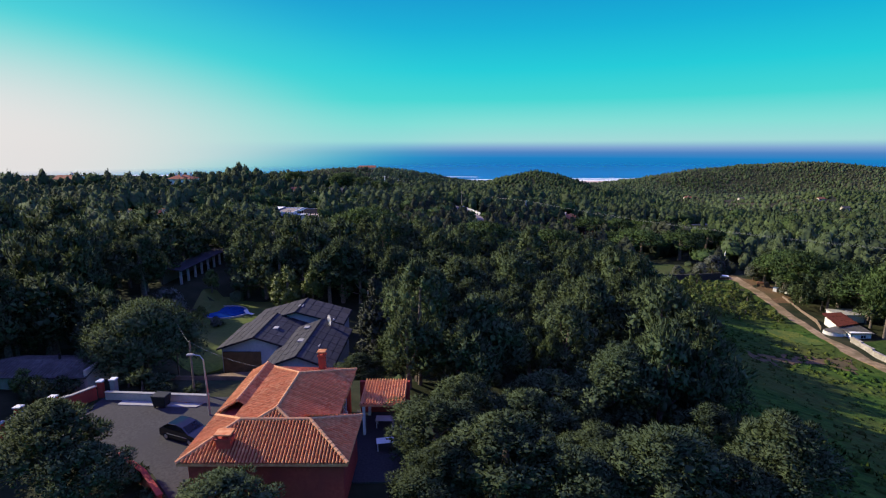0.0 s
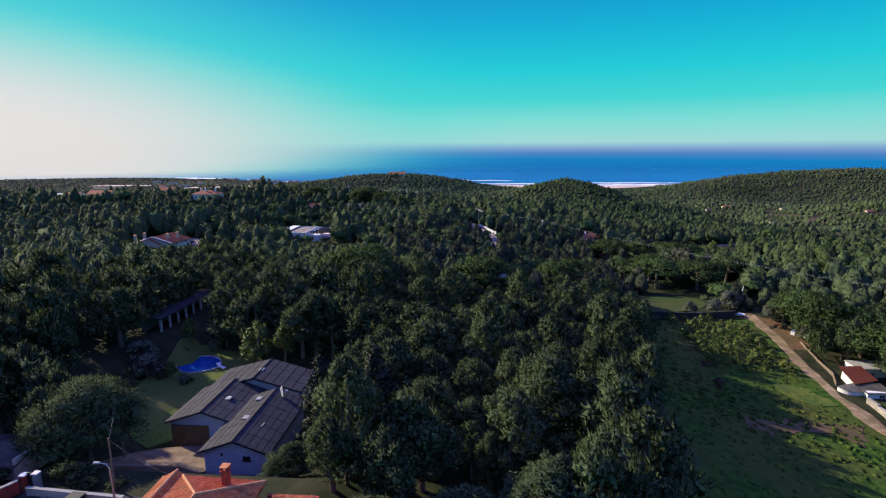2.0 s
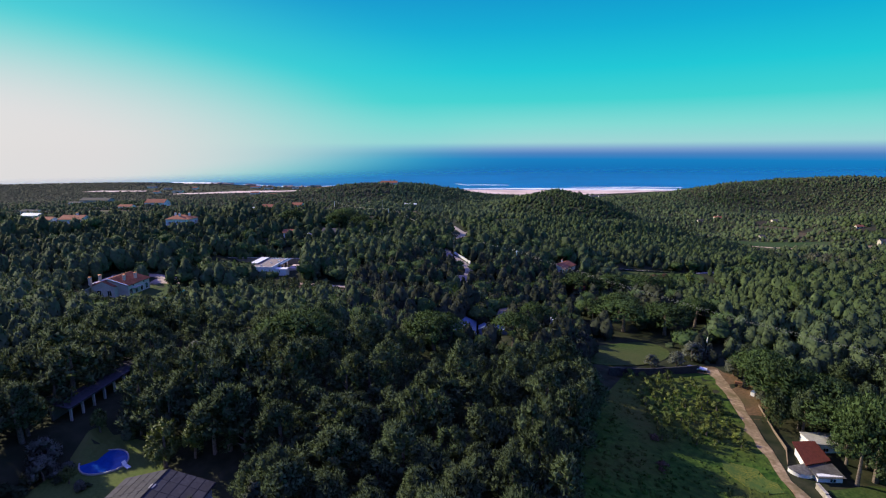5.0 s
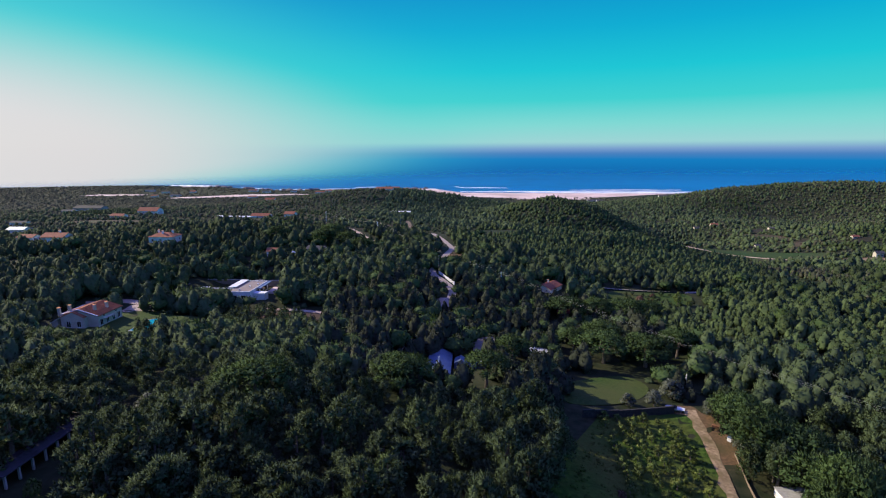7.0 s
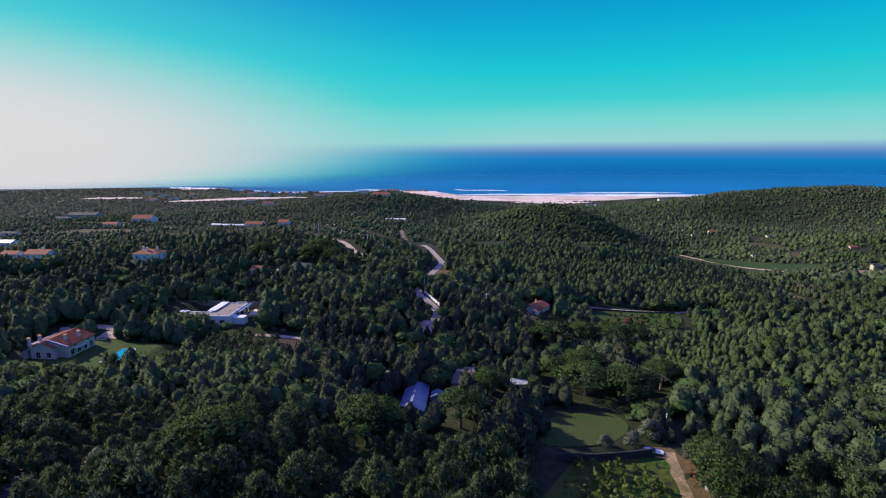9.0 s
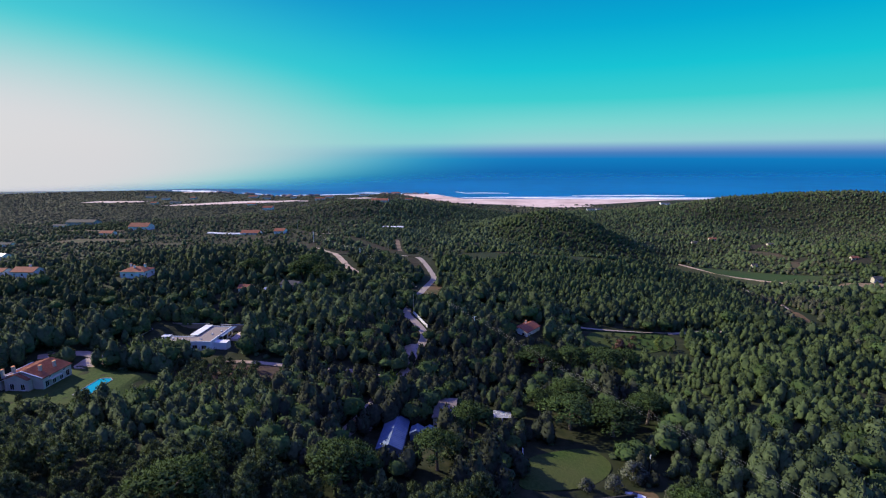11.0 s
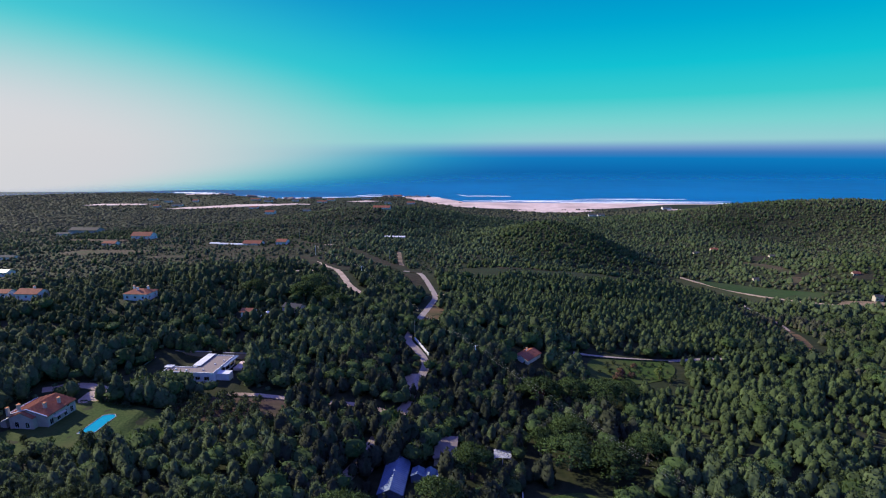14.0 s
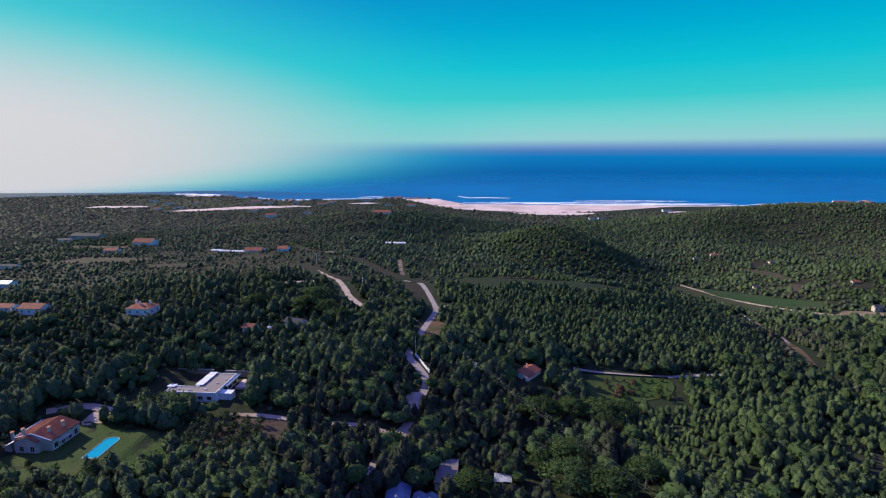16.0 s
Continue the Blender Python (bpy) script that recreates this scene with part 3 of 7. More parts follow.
# roads, tracks and yards
ribbon("road", [(4, 168), (7, 185), (8, 196), (9.4, 208), (12, 217), (15, 225), (16.6, 240), (19, 253), (18.6, 262), (13.5, 272), (7.2, 283), (8, 300), (9.4, 316),
                (11.8, 344), (12.8, 368), (7.7, 392), (-1, 425), (-9.3, 449), (-23, 456)], 3.8, M["road"], "pale worn asphalt lane winding through the pine forest", clear=False)
for seen in ([(7, 185), (7.8, 196)], [(9.6, 209), (12, 219)], [(16.5, 241), (18.6, 250)], [(19, 258), (18.6, 262), (13.5, 272), (7.2, 283), (7.2, 287)], [(9.4, 308), (11.8, 350)], [(12.8, 362), (7.7, 392), (-1, 425), (-9.3, 449), (-23, 456)]):
    CLEAR_LINES.append((smooth_line(seen, 2.0), 3.6 if seen[0][1] < 300 else 7.0))
ribbon("path", [(-57, 219), (-46, 220.5), (-32, 220), (-21, 219.5), (-12, 220.5), (-3, 221), (5, 219.5), (11.5, 217.5)], 2.6, M["track"], "pale dirt path below the orchard", "path", margin=4.6)
ribbon("path", [(12.5, 216.5), (16.5, 219.7), (19.5, 224)], 2.6, M["track"], "short pale dirt side path", "path")
ribbon("path", [(-135, 509), (-110, 479), (-88, 448), (-72, 428), (-58, 398), (-48, 376), (-36, 360)], 4.6, M["track"], "pale dirt track over the heath", "path", wobble=0.12, margin=6.5)
ribbon("path", [(-112, 394), (-99, 406), (-87, 419)], 5.5, M["track"], "pale dirt track over the heath", "path", wobble=0.15, margin=6.0)
ribbon("path", [(13, 372), (18, 377), (23, 383)], 3.4, M["track"], "short pale spur beside the lane", "path", margin=5.0)
ribbon("path", [(253, 582), (262, 566), (270, 553), (283, 525), (299, 493), (311, 470), (324, 452)], 3.4, M["track"], "pale dirt track beside the green field", "path")
ribbon("path", [(262, 470), (257, 449), (255, 421), (252, 391), (247, 372)], 2.2, M["track"], "narrow pale track through the wooded valley", "path", margin=1.8, wobble=0.15)
ribbon("road", [(248, 378), (246, 362), (240, 342), (234, 324), (231, 308)], 5.0, M["redsoil"], "brown lane on the wooded slope", margin=6.0)
ribbon("path", [(231, 308), (234, 300), (239, 292)], 1.8, M["track"], "pale kerb path below the brown lane", "path", margin=2.0)
ribbon("path", [(93, 292), (101.7, 291), (117.6, 290.6), (140, 290), (158, 293), (180, 297)], 2.6, M["road"], "pale lane along the garden hedge", "path")
ribbon("driveway", [(-126, 207), (-119, 212.5), (-113, 214.5), (-106, 213.5), (-100, 211.5), (-94, 211)], 4.4, M["track"], "pale gravel driveway curving behind the villa", "driveway")
ribbon("path", [(90.5, 156), (89.8, 144), (87.6, 131), (86.6, 121.7), (84.5, 111), (84.3, 103.7), (84.6, 96), (84.8, 84), (86, 70)], 2.8, M["farmtrack"], "sandy farm track beside the green field", "path", wobble=0.28)
ribbon("path", [(-190, 640), (-165, 615), (-150, 600), (-126, 592)], 4.0, M["track"], "pale dirt track over the heath", "path", wobble=0.15)
ribbon("path", [(-45, 560), (-33, 500), (-23, 458)], 4.0, M["earth"], "brown dirt track over the heath", "path", wobble=0.15)
patch("yard", [(-108, 203), (-109, 211), (-102, 211.5), (-97, 210), (-99, 205), (-104, 200)], M["track"], "pale gravel forecourt beside the villa", "yard")
patch("yard", [(8.5, 243), (17, 240), (19.5, 249), (14, 250)], M["track"], "sunlit sandy yard beside the lane", "yard")
patch("yard", [(86, 158), (92, 158), (97, 146), (95, 133), (90, 130), (88, 142)], M["redsoil"], "trodden reddish earth yard beside the track", "yard", rag=0.4)
patch("clearing", [(13, 300), (21, 300), (22, 336), (14, 350), (12, 330)], M["redsoil"], "brown bare bank beside the lane", "clearing", rag=0.8)
patch("clearing", [(-20, 444), (-6, 440), (8, 392), (9, 376), (-3, 370), (-14, 400)], M["heath"], "dark brown cleared plot beside the lane", "clearing", rag=0.8)
patch("heath", [(-330, 600), (-200, 660), (-100, 530), (-60, 450), (-90, 425), (-130, 432), (-225, 455), (-300, 520)], M["heath"], "brown low heath with scattered shrubs", "heath", lift=0.3, step=8, rag=4, clear=False)
patch("heath", [(-22, 590), (20, 585), (52, 572), (100, 575), (112, 545), (100, 470), (62, 470), (40, 510), (8, 535)], M["heath"], "brown low heath with scattered shrubs", "heath", lift=0.3, step=8, rag=3, clear=False)
patch("heath", [(-94, 568), (-62, 522), (-32, 484), (-8, 456), (-12, 448), (-40, 472), (-70, 510), (-102, 558)], M["heath"], "bare brown firebreak along the track", "heath", lift=0.3, step=6, rag=1.5)
patch("heath", [(430, 640), (470, 700), (560, 720), (560, 640), (470, 580)], M["heath"], "dry brown slope with scattered shrubs", "heath", lift=0.3, step=8, rag=4, clear=False)
for q in ([(-385, 505), (-320, 515), (-310, 545), (-385, 540)], [(-275, 490), (-245, 492), (-248, 515), (-280, 512)], [(-222, 555), (-188, 550), (-190, 580), (-225, 580)], [(-470, 610), (-400, 615), (-400, 632), (-470, 630)]):
    patch("fallow", q, M["fallow"], "reddish brown fallow plot on the plain", "field", lift=0.3, step=6, rag=2.5)
patch("field", [(264, 572), (278, 568), (295, 557), (310, 538), (328, 504), (339, 488), (330, 474), (316, 476), (303, 492), (287, 520), (273, 543)], M["valley_field"], "bright green field in the valley", "field", lift=0.3, step=4)
patch("field", [(64, 149), (89, 153), (87.5, 138), (85, 118), (83, 104), (83, 89), (84, 50), (70, 20), (22, 20), (29, 53), (34, 72), (38, 88), (45, 109), (52, 128)], M["field"],
      "lush green field of tall herbs", "field", lift=0.2, step=2.5)
patch("meadow", [(238, 572), (252, 573), (266, 552), (279, 525), (292, 496), (280, 470), (268, 486), (258, 515), (246, 545)], M["heath_grass"], "dull grass beside the pale track in the valley", "meadow", lift=0.3, step=4, rag=1.0)
patch("meadow", [(243, 352), (238, 352), (231, 336), (224, 318), (229, 317)], M["field"], "bright green verge inside the lane's bend", "meadow", lift=0.25, step=2, rag=0.3)
patch("clearing", [(152, 219), (156, 223), (164, 222), (171, 223), (172, 218), (162, 216)], M["earth"], "small bare stony clearing on the hill", "clearing", lift=0.25, rag=0.5)
patch("meadow", [(58, 165), (62, 173), (78, 179), (84, 170), (76, 160), (58, 156)], M["meadow"], "sunlit patch of meadow grass below the pines", "lawn", lift=0.2)
patch("garden", [(96, 273), (104, 287.5), (138, 287.5), (136, 271), (116, 262), (100, 264)], M["meadow"], "green garden plot with young fruit trees", "garden", lift=0.3)
patch("orchard_soil", [(-76, 214), (-50, 217), (-31, 217), (-27, 204), (-42, 190), (-58, 185), (-66, 194)], M["fallow"], "brown tilled soil under the orchard", "soil", lift=0.2, clear=True)
patch("lawn", [(-120, 174), (-112, 186), (-104, 203), (-86, 204), (-67, 197), (-60, 183), (-72, 178), (-84, 170), (-96, 166), (-112, 168)], M["meadow"], "green lawn round the villa and its pool", "lawn", lift=0.15)
patch("lawn", [(-44, 74), (-36, 63.5), (-29.2, 62.5), (-27, 84), (-30, 91), (-35, 92), (-43, 92)], M["lawn"], "sunlit mown lawn round the swimming pool", "lawn", lift=0.2)
patch("lawn", [(-72, 77), (-60, 80), (-58, 84), (-70, 83)], M["lawn"], "strip of lawn among dark trees", "lawn", lift=0.4)
patch("yard", [(-34, 54.5), (-31.6, 59.5), (-24, 61.6), (-20.7, 61), (-20.7, 54.5), (-21, 51.5), (-27, 50.4), (-31, 50.3)], M["earth"], "brown earth forecourt beside the grey house", "yard", lift=0.4)
patch("pavement", [(-33, 46), (-20.5, 46), (-18.6, 44), (-18.6, 31), (-21.5, 34), (-24.5, 36), (-29, 36.5), (-33, 40)], M["asphalt"], "grey worn asphalt turning place by the red house", "pavement", lift=0.05, soft=False)
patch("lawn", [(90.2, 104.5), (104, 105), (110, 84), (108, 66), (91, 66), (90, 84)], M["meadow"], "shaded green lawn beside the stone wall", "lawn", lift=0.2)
patch("flower_patch", [(74, 112), (80, 110), (81, 103), (75, 104)], M["yellow"], "patch of small yellow flowers in the field", "flowers", lift=0.3, rag=0.5, kind="stuff", clear=False)
patch("bare_strip", [(58, 92), (80, 97), (80, 92), (60, 88)], M["redsoil"], "dry reddish strip across the field", "soil", lift=0.27, rag=1.2, clear=False)
for q, key, what in (([(345, 575), (356, 592), (352, 620), (346, 652), (356, 656), (366, 632), (366, 596), (358, 574)], "fallow", "bare rutted track on the far slope"),
                     ([(332, 522), (340, 545), (350, 560), (356, 552), (346, 528)], "fallow", "pale bare cutting on the far slope"),
                     ([(486, 742), (505, 745), (520, 770), (500, 778)], "heath", "pinkish bare clearing on the far slope"),
                     ([(362, 660), (372, 655), (384, 668), (392, 684), (376, 686)], "heath", "bare yard on the far slope"),
                     ([(374, 512), (392, 510), (404, 524), (392, 532)], "heath", "dry bare patch on the far slope"),
                     ([(322, 446), (348, 438), (356, 448), (330, 456)], "earth", "pale sandy yard in the valley"), ([(355, 545), (372, 552), (366, 566), (352, 560)], "heath", "bare patch on the far slope")):
    patch("clearing", q, M[key], what, "clearing", lift=0.3, step=4, rag=1.5)


# ---- houses ----
def clear_box(x0, x1, y0, y1):
    CLEAR_POLYS.append(np.array([(x0, y0), (x1, y0), (x1, y1), (x0, y1)], float))


def tile_rows(face, parent, material, pitch=0.235, tile=0.42, name="roof_tile", thick=0.125):
    """Barrel tiles up a sloping roof face: one stepped half-round row to each object. The first two points are the eave."""
    p = [Vector(q) for q in face]
    n = None
    for i in range(len(p)):
        c = (p[(i + 1) % len(p)] - p[i]).cross(p[(i + 2) % len(p)] - p[(i + 1) % len(p)])
        if c.length > 1e-4:
            n = c.normalized()
            break
    if n.z < 0:
        n = -n
    up = (Vector((0, 0, 1)) - n * n.z).normalized()
    side = up.cross(n)
    o = p[0]
    uv = [((q - o).dot(side), (q - o).dot(up)) for q in p]
    lo, hi = min(u for u, _ in uv), max(u for u, _ in uv)
    rng = random.Random(int(abs(o.x * 31 + o.y * 17)))
    u = lo + pitch / 2
    while u < hi:
        cuts = []
        for i in range(len(uv)):
            (a, b), (c, d) = uv[i], uv[(i + 1) % len(uv)]
            if (a > u) != (c > u):
                cuts.append(b + (d - b) * (u - a) / (c - a))
        cuts.sort()
        for v0, v1 in zip(cuts[::2], cuts[1::2]):
            if v1 - v0 < 0.15:
                continue
            k = max(1, round((v1 - v0) / tile))
            bm = bmesh.new()
            for j in range(k):
                s0, s1 = v0 + (v1 - v0) * j / k, v0 + (v1 - v0) * (j + 1) / k + 0.03
                ring = []
                for s, r, lift in ((s0, pitch * 0.32, 0.035), (s1, pitch * 0.26, 0.0)):
                    ring.append([bm.verts.new(o + side * (u + r * x + rng.uniform(-0.004, 0.004)) + up * s + n * (lift + thick * h)) for x, h in ((-1, 0), (-0.6, 0.8), (0, 1.1), (0.6, 0.8), (1, 0))])
                for q in range(4):
                    bm.faces.new((ring[0][q], ring[0][q + 1], ring[1][q + 1], ring[1][q]))
                bm.faces.new(ring[0])
            bmesh.ops.recalc_face_normals(bm, faces=bm.faces[:])
            part(name, bm, material, parent)
        u += pitch


def ridge_caps(a, b, parent, material, r=0.13, step=0.4):
    a, b = Vector(a), Vector(b)
    k = max(1, round((b - a).length / step))
    bm = bmesh.new()
    for j in range(k):
        p, q = a.lerp(b, j / k), a.lerp(b, (j + 1.08) / k)
        tube(bm, [p, q], [r * 1.1, r * 0.9], 7)
    return part("ridge_tiles", bm, material, parent)


def window(parent, x, y, z, w, h, face, frame_mat=None, sill=True):
    """A window set in a wall; face is the outward direction: 'x', '-x', 'y', '-y'."""
    turn = {"-y": 0, "x": 90, "y": 180, "-x": 270}[face]
    m = pose(x, y, z, 0, 0, turn)
    bm = bmesh.new()
    t = 0.07
    for d in ((-w / 2, w / 2, -0.05, 0.10, h / 2 - t, h / 2), (-w / 2, w / 2, -0.05, 0.10, -h / 2, -h / 2 + t), (-w / 2, -w / 2 + t, -0.05, 0.10, -h / 2 + t, h / 2 - t),
              (w / 2 - t, w / 2, -0.05, 0.10, -h / 2 + t, h / 2 - t), (-t / 2, t / 2, -0.03, 0.10, -h / 2 + t, h / 2 - t)):
        box(bm, *d, m)
    win = part("window", bm, frame_mat or M["white"], parent)
    bm = bmesh.new()
    box(bm, -w / 2 + t, w / 2 - t, -0.012, 0.02, -h / 2 + t, h / 2 - t, m)
    part("pane", bm, M["glass"], win)
    if sill:
        bm = bmesh.new()
        box(bm, -w / 2 - 0.1, w / 2 + 0.1, -0.12, 0.08, -h / 2 - 0.08, -h / 2 - 0.004, m)
        part("sill", bm, frame_mat or M["white"], win)
    return win


def chimney(parent, x, y, z0, z1, w=0.6, d=0.6, material=None, cap=None):
    bm = bmesh.new()
    box(bm, x - w / 2, x + w / 2, y - d / 2, y + d / 2, z0, z1 - 0.45)
    box(bm, x - w / 2 - 0.07, x + w / 2 + 0.07, y - d / 2 - 0.07, y + d / 2 + 0.07, z1 - 0.45, z1 - 0.35)
    for a in (-1, 1):
        for b in (-1, 1):
            box(bm, x + a * (w / 2 - 0.06) - 0.06, x + a * (w / 2 - 0.06) + 0.06, y + b * (d / 2 - 0.06) - 0.06, y + b * (d / 2 - 0.06) + 0.06, z1 - 0.35, z1 - 0.1)
    c = part("chimney", bm, material or M["white"], parent)
    bm = bmesh.new()
    box(bm, x - w / 2 - 0.1, x + w / 2 + 0.1, y - d / 2 - 0.1, y + d / 2 + 0.1, z1 - 0.1, z1)
    bevelled(bm, 0.03)
    part("cap", bm, cap or M["tile"], c)
    return c


def gable_walls(x0, x1, y0, y1, zb, ze, zr, along="y", t=0.3):
    """Walls of a gabled block, closed; the ridge runs along x or y."""
    bm = bmesh.new()
    if along == "y":
        xm = (x0 + x1) / 2
        prof = [(x0, zb), (x1, zb), (x1, ze), (xm, zr), (x0, ze)]
        a = [bm.verts.new((x, y0, z)) for x, z in prof]
        b = [bm.verts.new((x, y1, z)) for x, z in prof]
    else:
        ym = (y0 + y1) / 2
        prof = [(y0, zb), (y1, zb), (y1, ze), (ym, zr), (y0, ze)]
        a = [bm.verts.new((x0, y, z)) for y, z in prof]
        b = [bm.verts.new((x1, y, z)) for y, z in prof]
    bm.faces.new(a)
    bm.faces.new(b[::-1])
    for i in range(5):
        bm.faces.new((a[i], b[i], b[(i + 1) % 5], a[(i + 1) % 5]))
    bmesh.ops.recalc_face_normals(bm, faces=bm.faces[:])
    return bm


def gable_roof(x0, x1, y0, y1, ze, zr, along="y", over=0.45, thick=0.18):
    """The two slopes as slabs with overhang; returns the bmesh and the two faces."""
    bm = bmesh.new()
    up = 0.07
    if along == "y":
        xm = (x0 + x1) / 2
        k = (zr - ze) / (xm - x0)
        e = ze - k * over + up
        f1 = [(x0 - over, y1 + over, e), (x0 - over, y0 - over, e), (xm, y0 - over, zr + up), (xm, y1 + over, zr + up)]
        f2 = [(x1 + over, y0 - over, e), (x1 + over, y1 + over, e), (xm, y1 + over, zr + up), (xm, y0 - over, zr + up)]
    else:
        ym = (y0 + y1) / 2
        k = (zr - ze) / (ym - y0)
        e = ze - k * over + up
        f1 = [(x0 - over, y0 - over, e), (x1 + over, y0 - over, e), (x1 + over, ym, zr + up), (x0 - over, ym, zr + up)]
        f2 = [(x1 + over, y1 + over, e), (x0 - over, y1 + over, e), (x0 - over, ym, zr + up), (x1 + over, ym, zr + up)]
    slab(bm, f1, thick)
    slab(bm, f2, thick)
    return bm, f1, f2


def far_house(name, label, x, y, w, d, h, rise, roof="tile_far", wall="white", rz=0.0, along="x", hip=False, chimneys=0, base=None, windows=3, clear=3.0, front=14.0):
    """A house seen from far: walls, tiled roof with overhang, windows, chimneys."""
    z = (gz(x, y) if base is None else base) - 0.4
    h = h * 0.72 if y > 500 else h
    ob = thing(name, label, "house", (x, y, z), rz)
    if hip:
        bm = bmesh.new()
        box(bm, -w / 2, w / 2, -d / 2, d / 2, 0, h)
        part("wall", bm, M[wall], ob)
        bm = bmesh.new()
        o = 0.5
        a = [(-w / 2 - o, -d / 2 - o, h), (w / 2 + o, -d / 2 - o, h), (w / 2 + o, d / 2 + o, h), (-w / 2 - o, d / 2 + o, h)]
        i = min(w, d) / 2 + o
        r0, r1 = ((-w / 2 - o + i, 0, h + rise), (w / 2 + o - i, 0, h + rise)) if w > d else ((0, -d / 2 - o + i, h + rise), (0, d / 2 + o - i, h + rise))
        v = [bm.verts.new(q) for q in a] + [bm.verts.new(r0), bm.verts.new(r1)]
        fs = ((0, 1, 5, 4), (1, 2, 5), (2, 3, 4, 5), (3, 0, 4)) if w > d else ((0, 1, 4), (1, 2, 5, 4), (2, 3, 5), (3, 0, 4, 5))
        for f in fs:
            bm.faces.new([v[k] for k in f])
        bm.faces.new([v[k] for k in (3, 2, 1, 0)])
        part("roof", bm, M[roof], ob)
    else:
        part("wall", gable_walls(-w / 2, w / 2, -d / 2, d / 2, 0, h, h + rise, along), M[wall], ob)
        bm, f1, f2 = gable_roof(-w / 2, w / 2, -d / 2, d / 2, h, h + rise, along)
        part("roof", bm, M[roof], ob)
    for k in range(windows):
        window(ob, -w / 2 + w * (k + 0.5) / max(windows, 1), -d / 2, h * 0.55, 1.3, 1.3, "-y")
    for k in range(2 if windows else 0):
        window(ob, w / 2, -d / 2 + d * (k + 0.5) / 2, h * 0.55, 1.2, 1.3, "x")
    for k in range(chimneys):
        chimney(ob, -w / 2 + w * (k + 0.6) / max(chimneys, 1) * 0.9, (-1) ** k * d * 0.15, h, h + rise + 1.3, 0.9, 0.9, M[wall])
    r = max(w, d) / 2 + clear * 0.5
    clear_box(x - r, x + r, y - d / 2 - clear - front * 0.12, y + d / 2 + clear * 0.5)
    return ob


# the red house: a hipped front block, a higher rear block and a low gable beside it
red = thing("house", "red rendered villa with hipped terracotta barrel-tile roofs", "house", (0, 0, 0))
EV, ZB = 4.8, 1.0
part("wall", boxes((-16.9, -6.6, 30.5, 35.7, ZB, EV + 0.05), (-16.9, -8.4, 35.7, 43.3, ZB, EV + 0.05)), M["redwall"], red)
front_l, front_r, back_l, back_r = (-17.4, 30.0, EV), (-6.2, 30.0, EV), (-17.4, 36.1, EV), (-6.2, 36.1, EV)
fr0, fr1 = (-14.25, 33.05, 6.2), (-9.35, 33.05, 6.2)
mr0, mr1 = (-11.95, 33.92, 6.6), (-11.9, 39.7, 6.6)
vl, vr_ = (-13.05, 33.05, 6.2), (-10.85, 33.05, 6.2)
roof = part("roof", slab(bmesh.new(), [front_l, front_r, back_r, (-8.0, 36.1, EV), (-8.0, 43.7, EV), (-17.4, 43.9, EV)], 0.2), M["tile"], red)
bm = bmesh.new()
for f in ([front_l, front_r, fr1, fr0], [front_r, back_r, fr1], [back_l, front_l, fr0], [back_r, back_l, fr0, fr1],
          [(-15.4, 43.7, 5.34), (-15.4, 34.9, 5.34), vl, mr0, mr1], [(-7.9, 35.4, 5.11), (-7.9, 43.7, 5.11), mr1, mr0, vr_], [vl, vr_, mr0],
          [(-17.4, 43.9, EV + 0.05), (-17.4, 36.2, EV + 0.05), (-15.95, 36.6, 5.72), (-15.95, 43.9, 5.72)], [(-15.3, 36.6, 5.38), (-15.3, 43.9, 5.38), (-15.95, 43.9, 5.72), (-15.95, 36.6, 5.72)],
          [(-7.9, 43.7, 5.11), (-15.4, 43.7, 5.34), mr1]):
    bm.faces.new([bm.verts.new(q) for q in f])
part("deck", bm, M["tile_pan"], roof)
for f in ([front_l, front_r, fr1, vr_, mr0, vl, fr0], [front_r, back_r, fr1], [back_l, front_l, fr0], [back_r, (-8.0, 36.1, EV), (-10.2, 34.2, 5.85), fr1],
          [(-15.4, 43.7, 5.34), (-15.4, 34.9, 5.34), vl, mr0, mr1], [(-7.9, 35.4, 5.11), (-7.9, 43.7, 5.11), mr1, mr0, vr_],
          [(-17.4, 43.9, EV + 0.05), (-17.4, 36.2, EV + 0.05), (-15.95, 36.6, 5.72), (-15.95, 43.9, 5.72)], [(-15.3, 36.6, 5.38), (-15.3, 43.9, 5.38), (-15.95, 43.9, 5.72), (-15.95, 36.6, 5.72)],
          [(-7.9, 43.7, 5.11), (-15.4, 43.7, 5.34), mr1]):
    tile_rows(f, roof, M["tile"])
for a, b in ((front_l, fr0), (front_r, fr1), (back_r, fr1), (back_l, fr0), (fr0, fr1), (mr0, mr1), (mr0, vl), (mr0, vr_), (mr1, (-7.9, 43.7, 5.13)), (mr1, (-15.4, 43.7, 5.36)), ((-15.95, 36.6, 5.72), (-15.95, 43.9, 5.72)),
             ((-17.4, 43.9, EV + 0.1), (-8.0, 43.7, EV + 0.1))):
    ridge_caps(Vector(a) + Vector((0, 0, 0.06)), Vector(b) + Vector((0, 0, 0.06)), roof, M["mortar"])
chimney(red, -10.6, 42.2, 5.0, 7.6, 0.55, 0.55, M["redwall"])
chimney(red, -14.6, 31.2, 4.9, 6.4, 0.95, 0.7, M["redwall"])
for wx_ in (-15.0,):
    window(red, wx_, 30.5, 3.0, 1.3, 1.3, "-y")
for wy_ in (37.4, 40.4):
    window(red, -8.4, wy_, 3.2, 1.2, 1.5, "x")
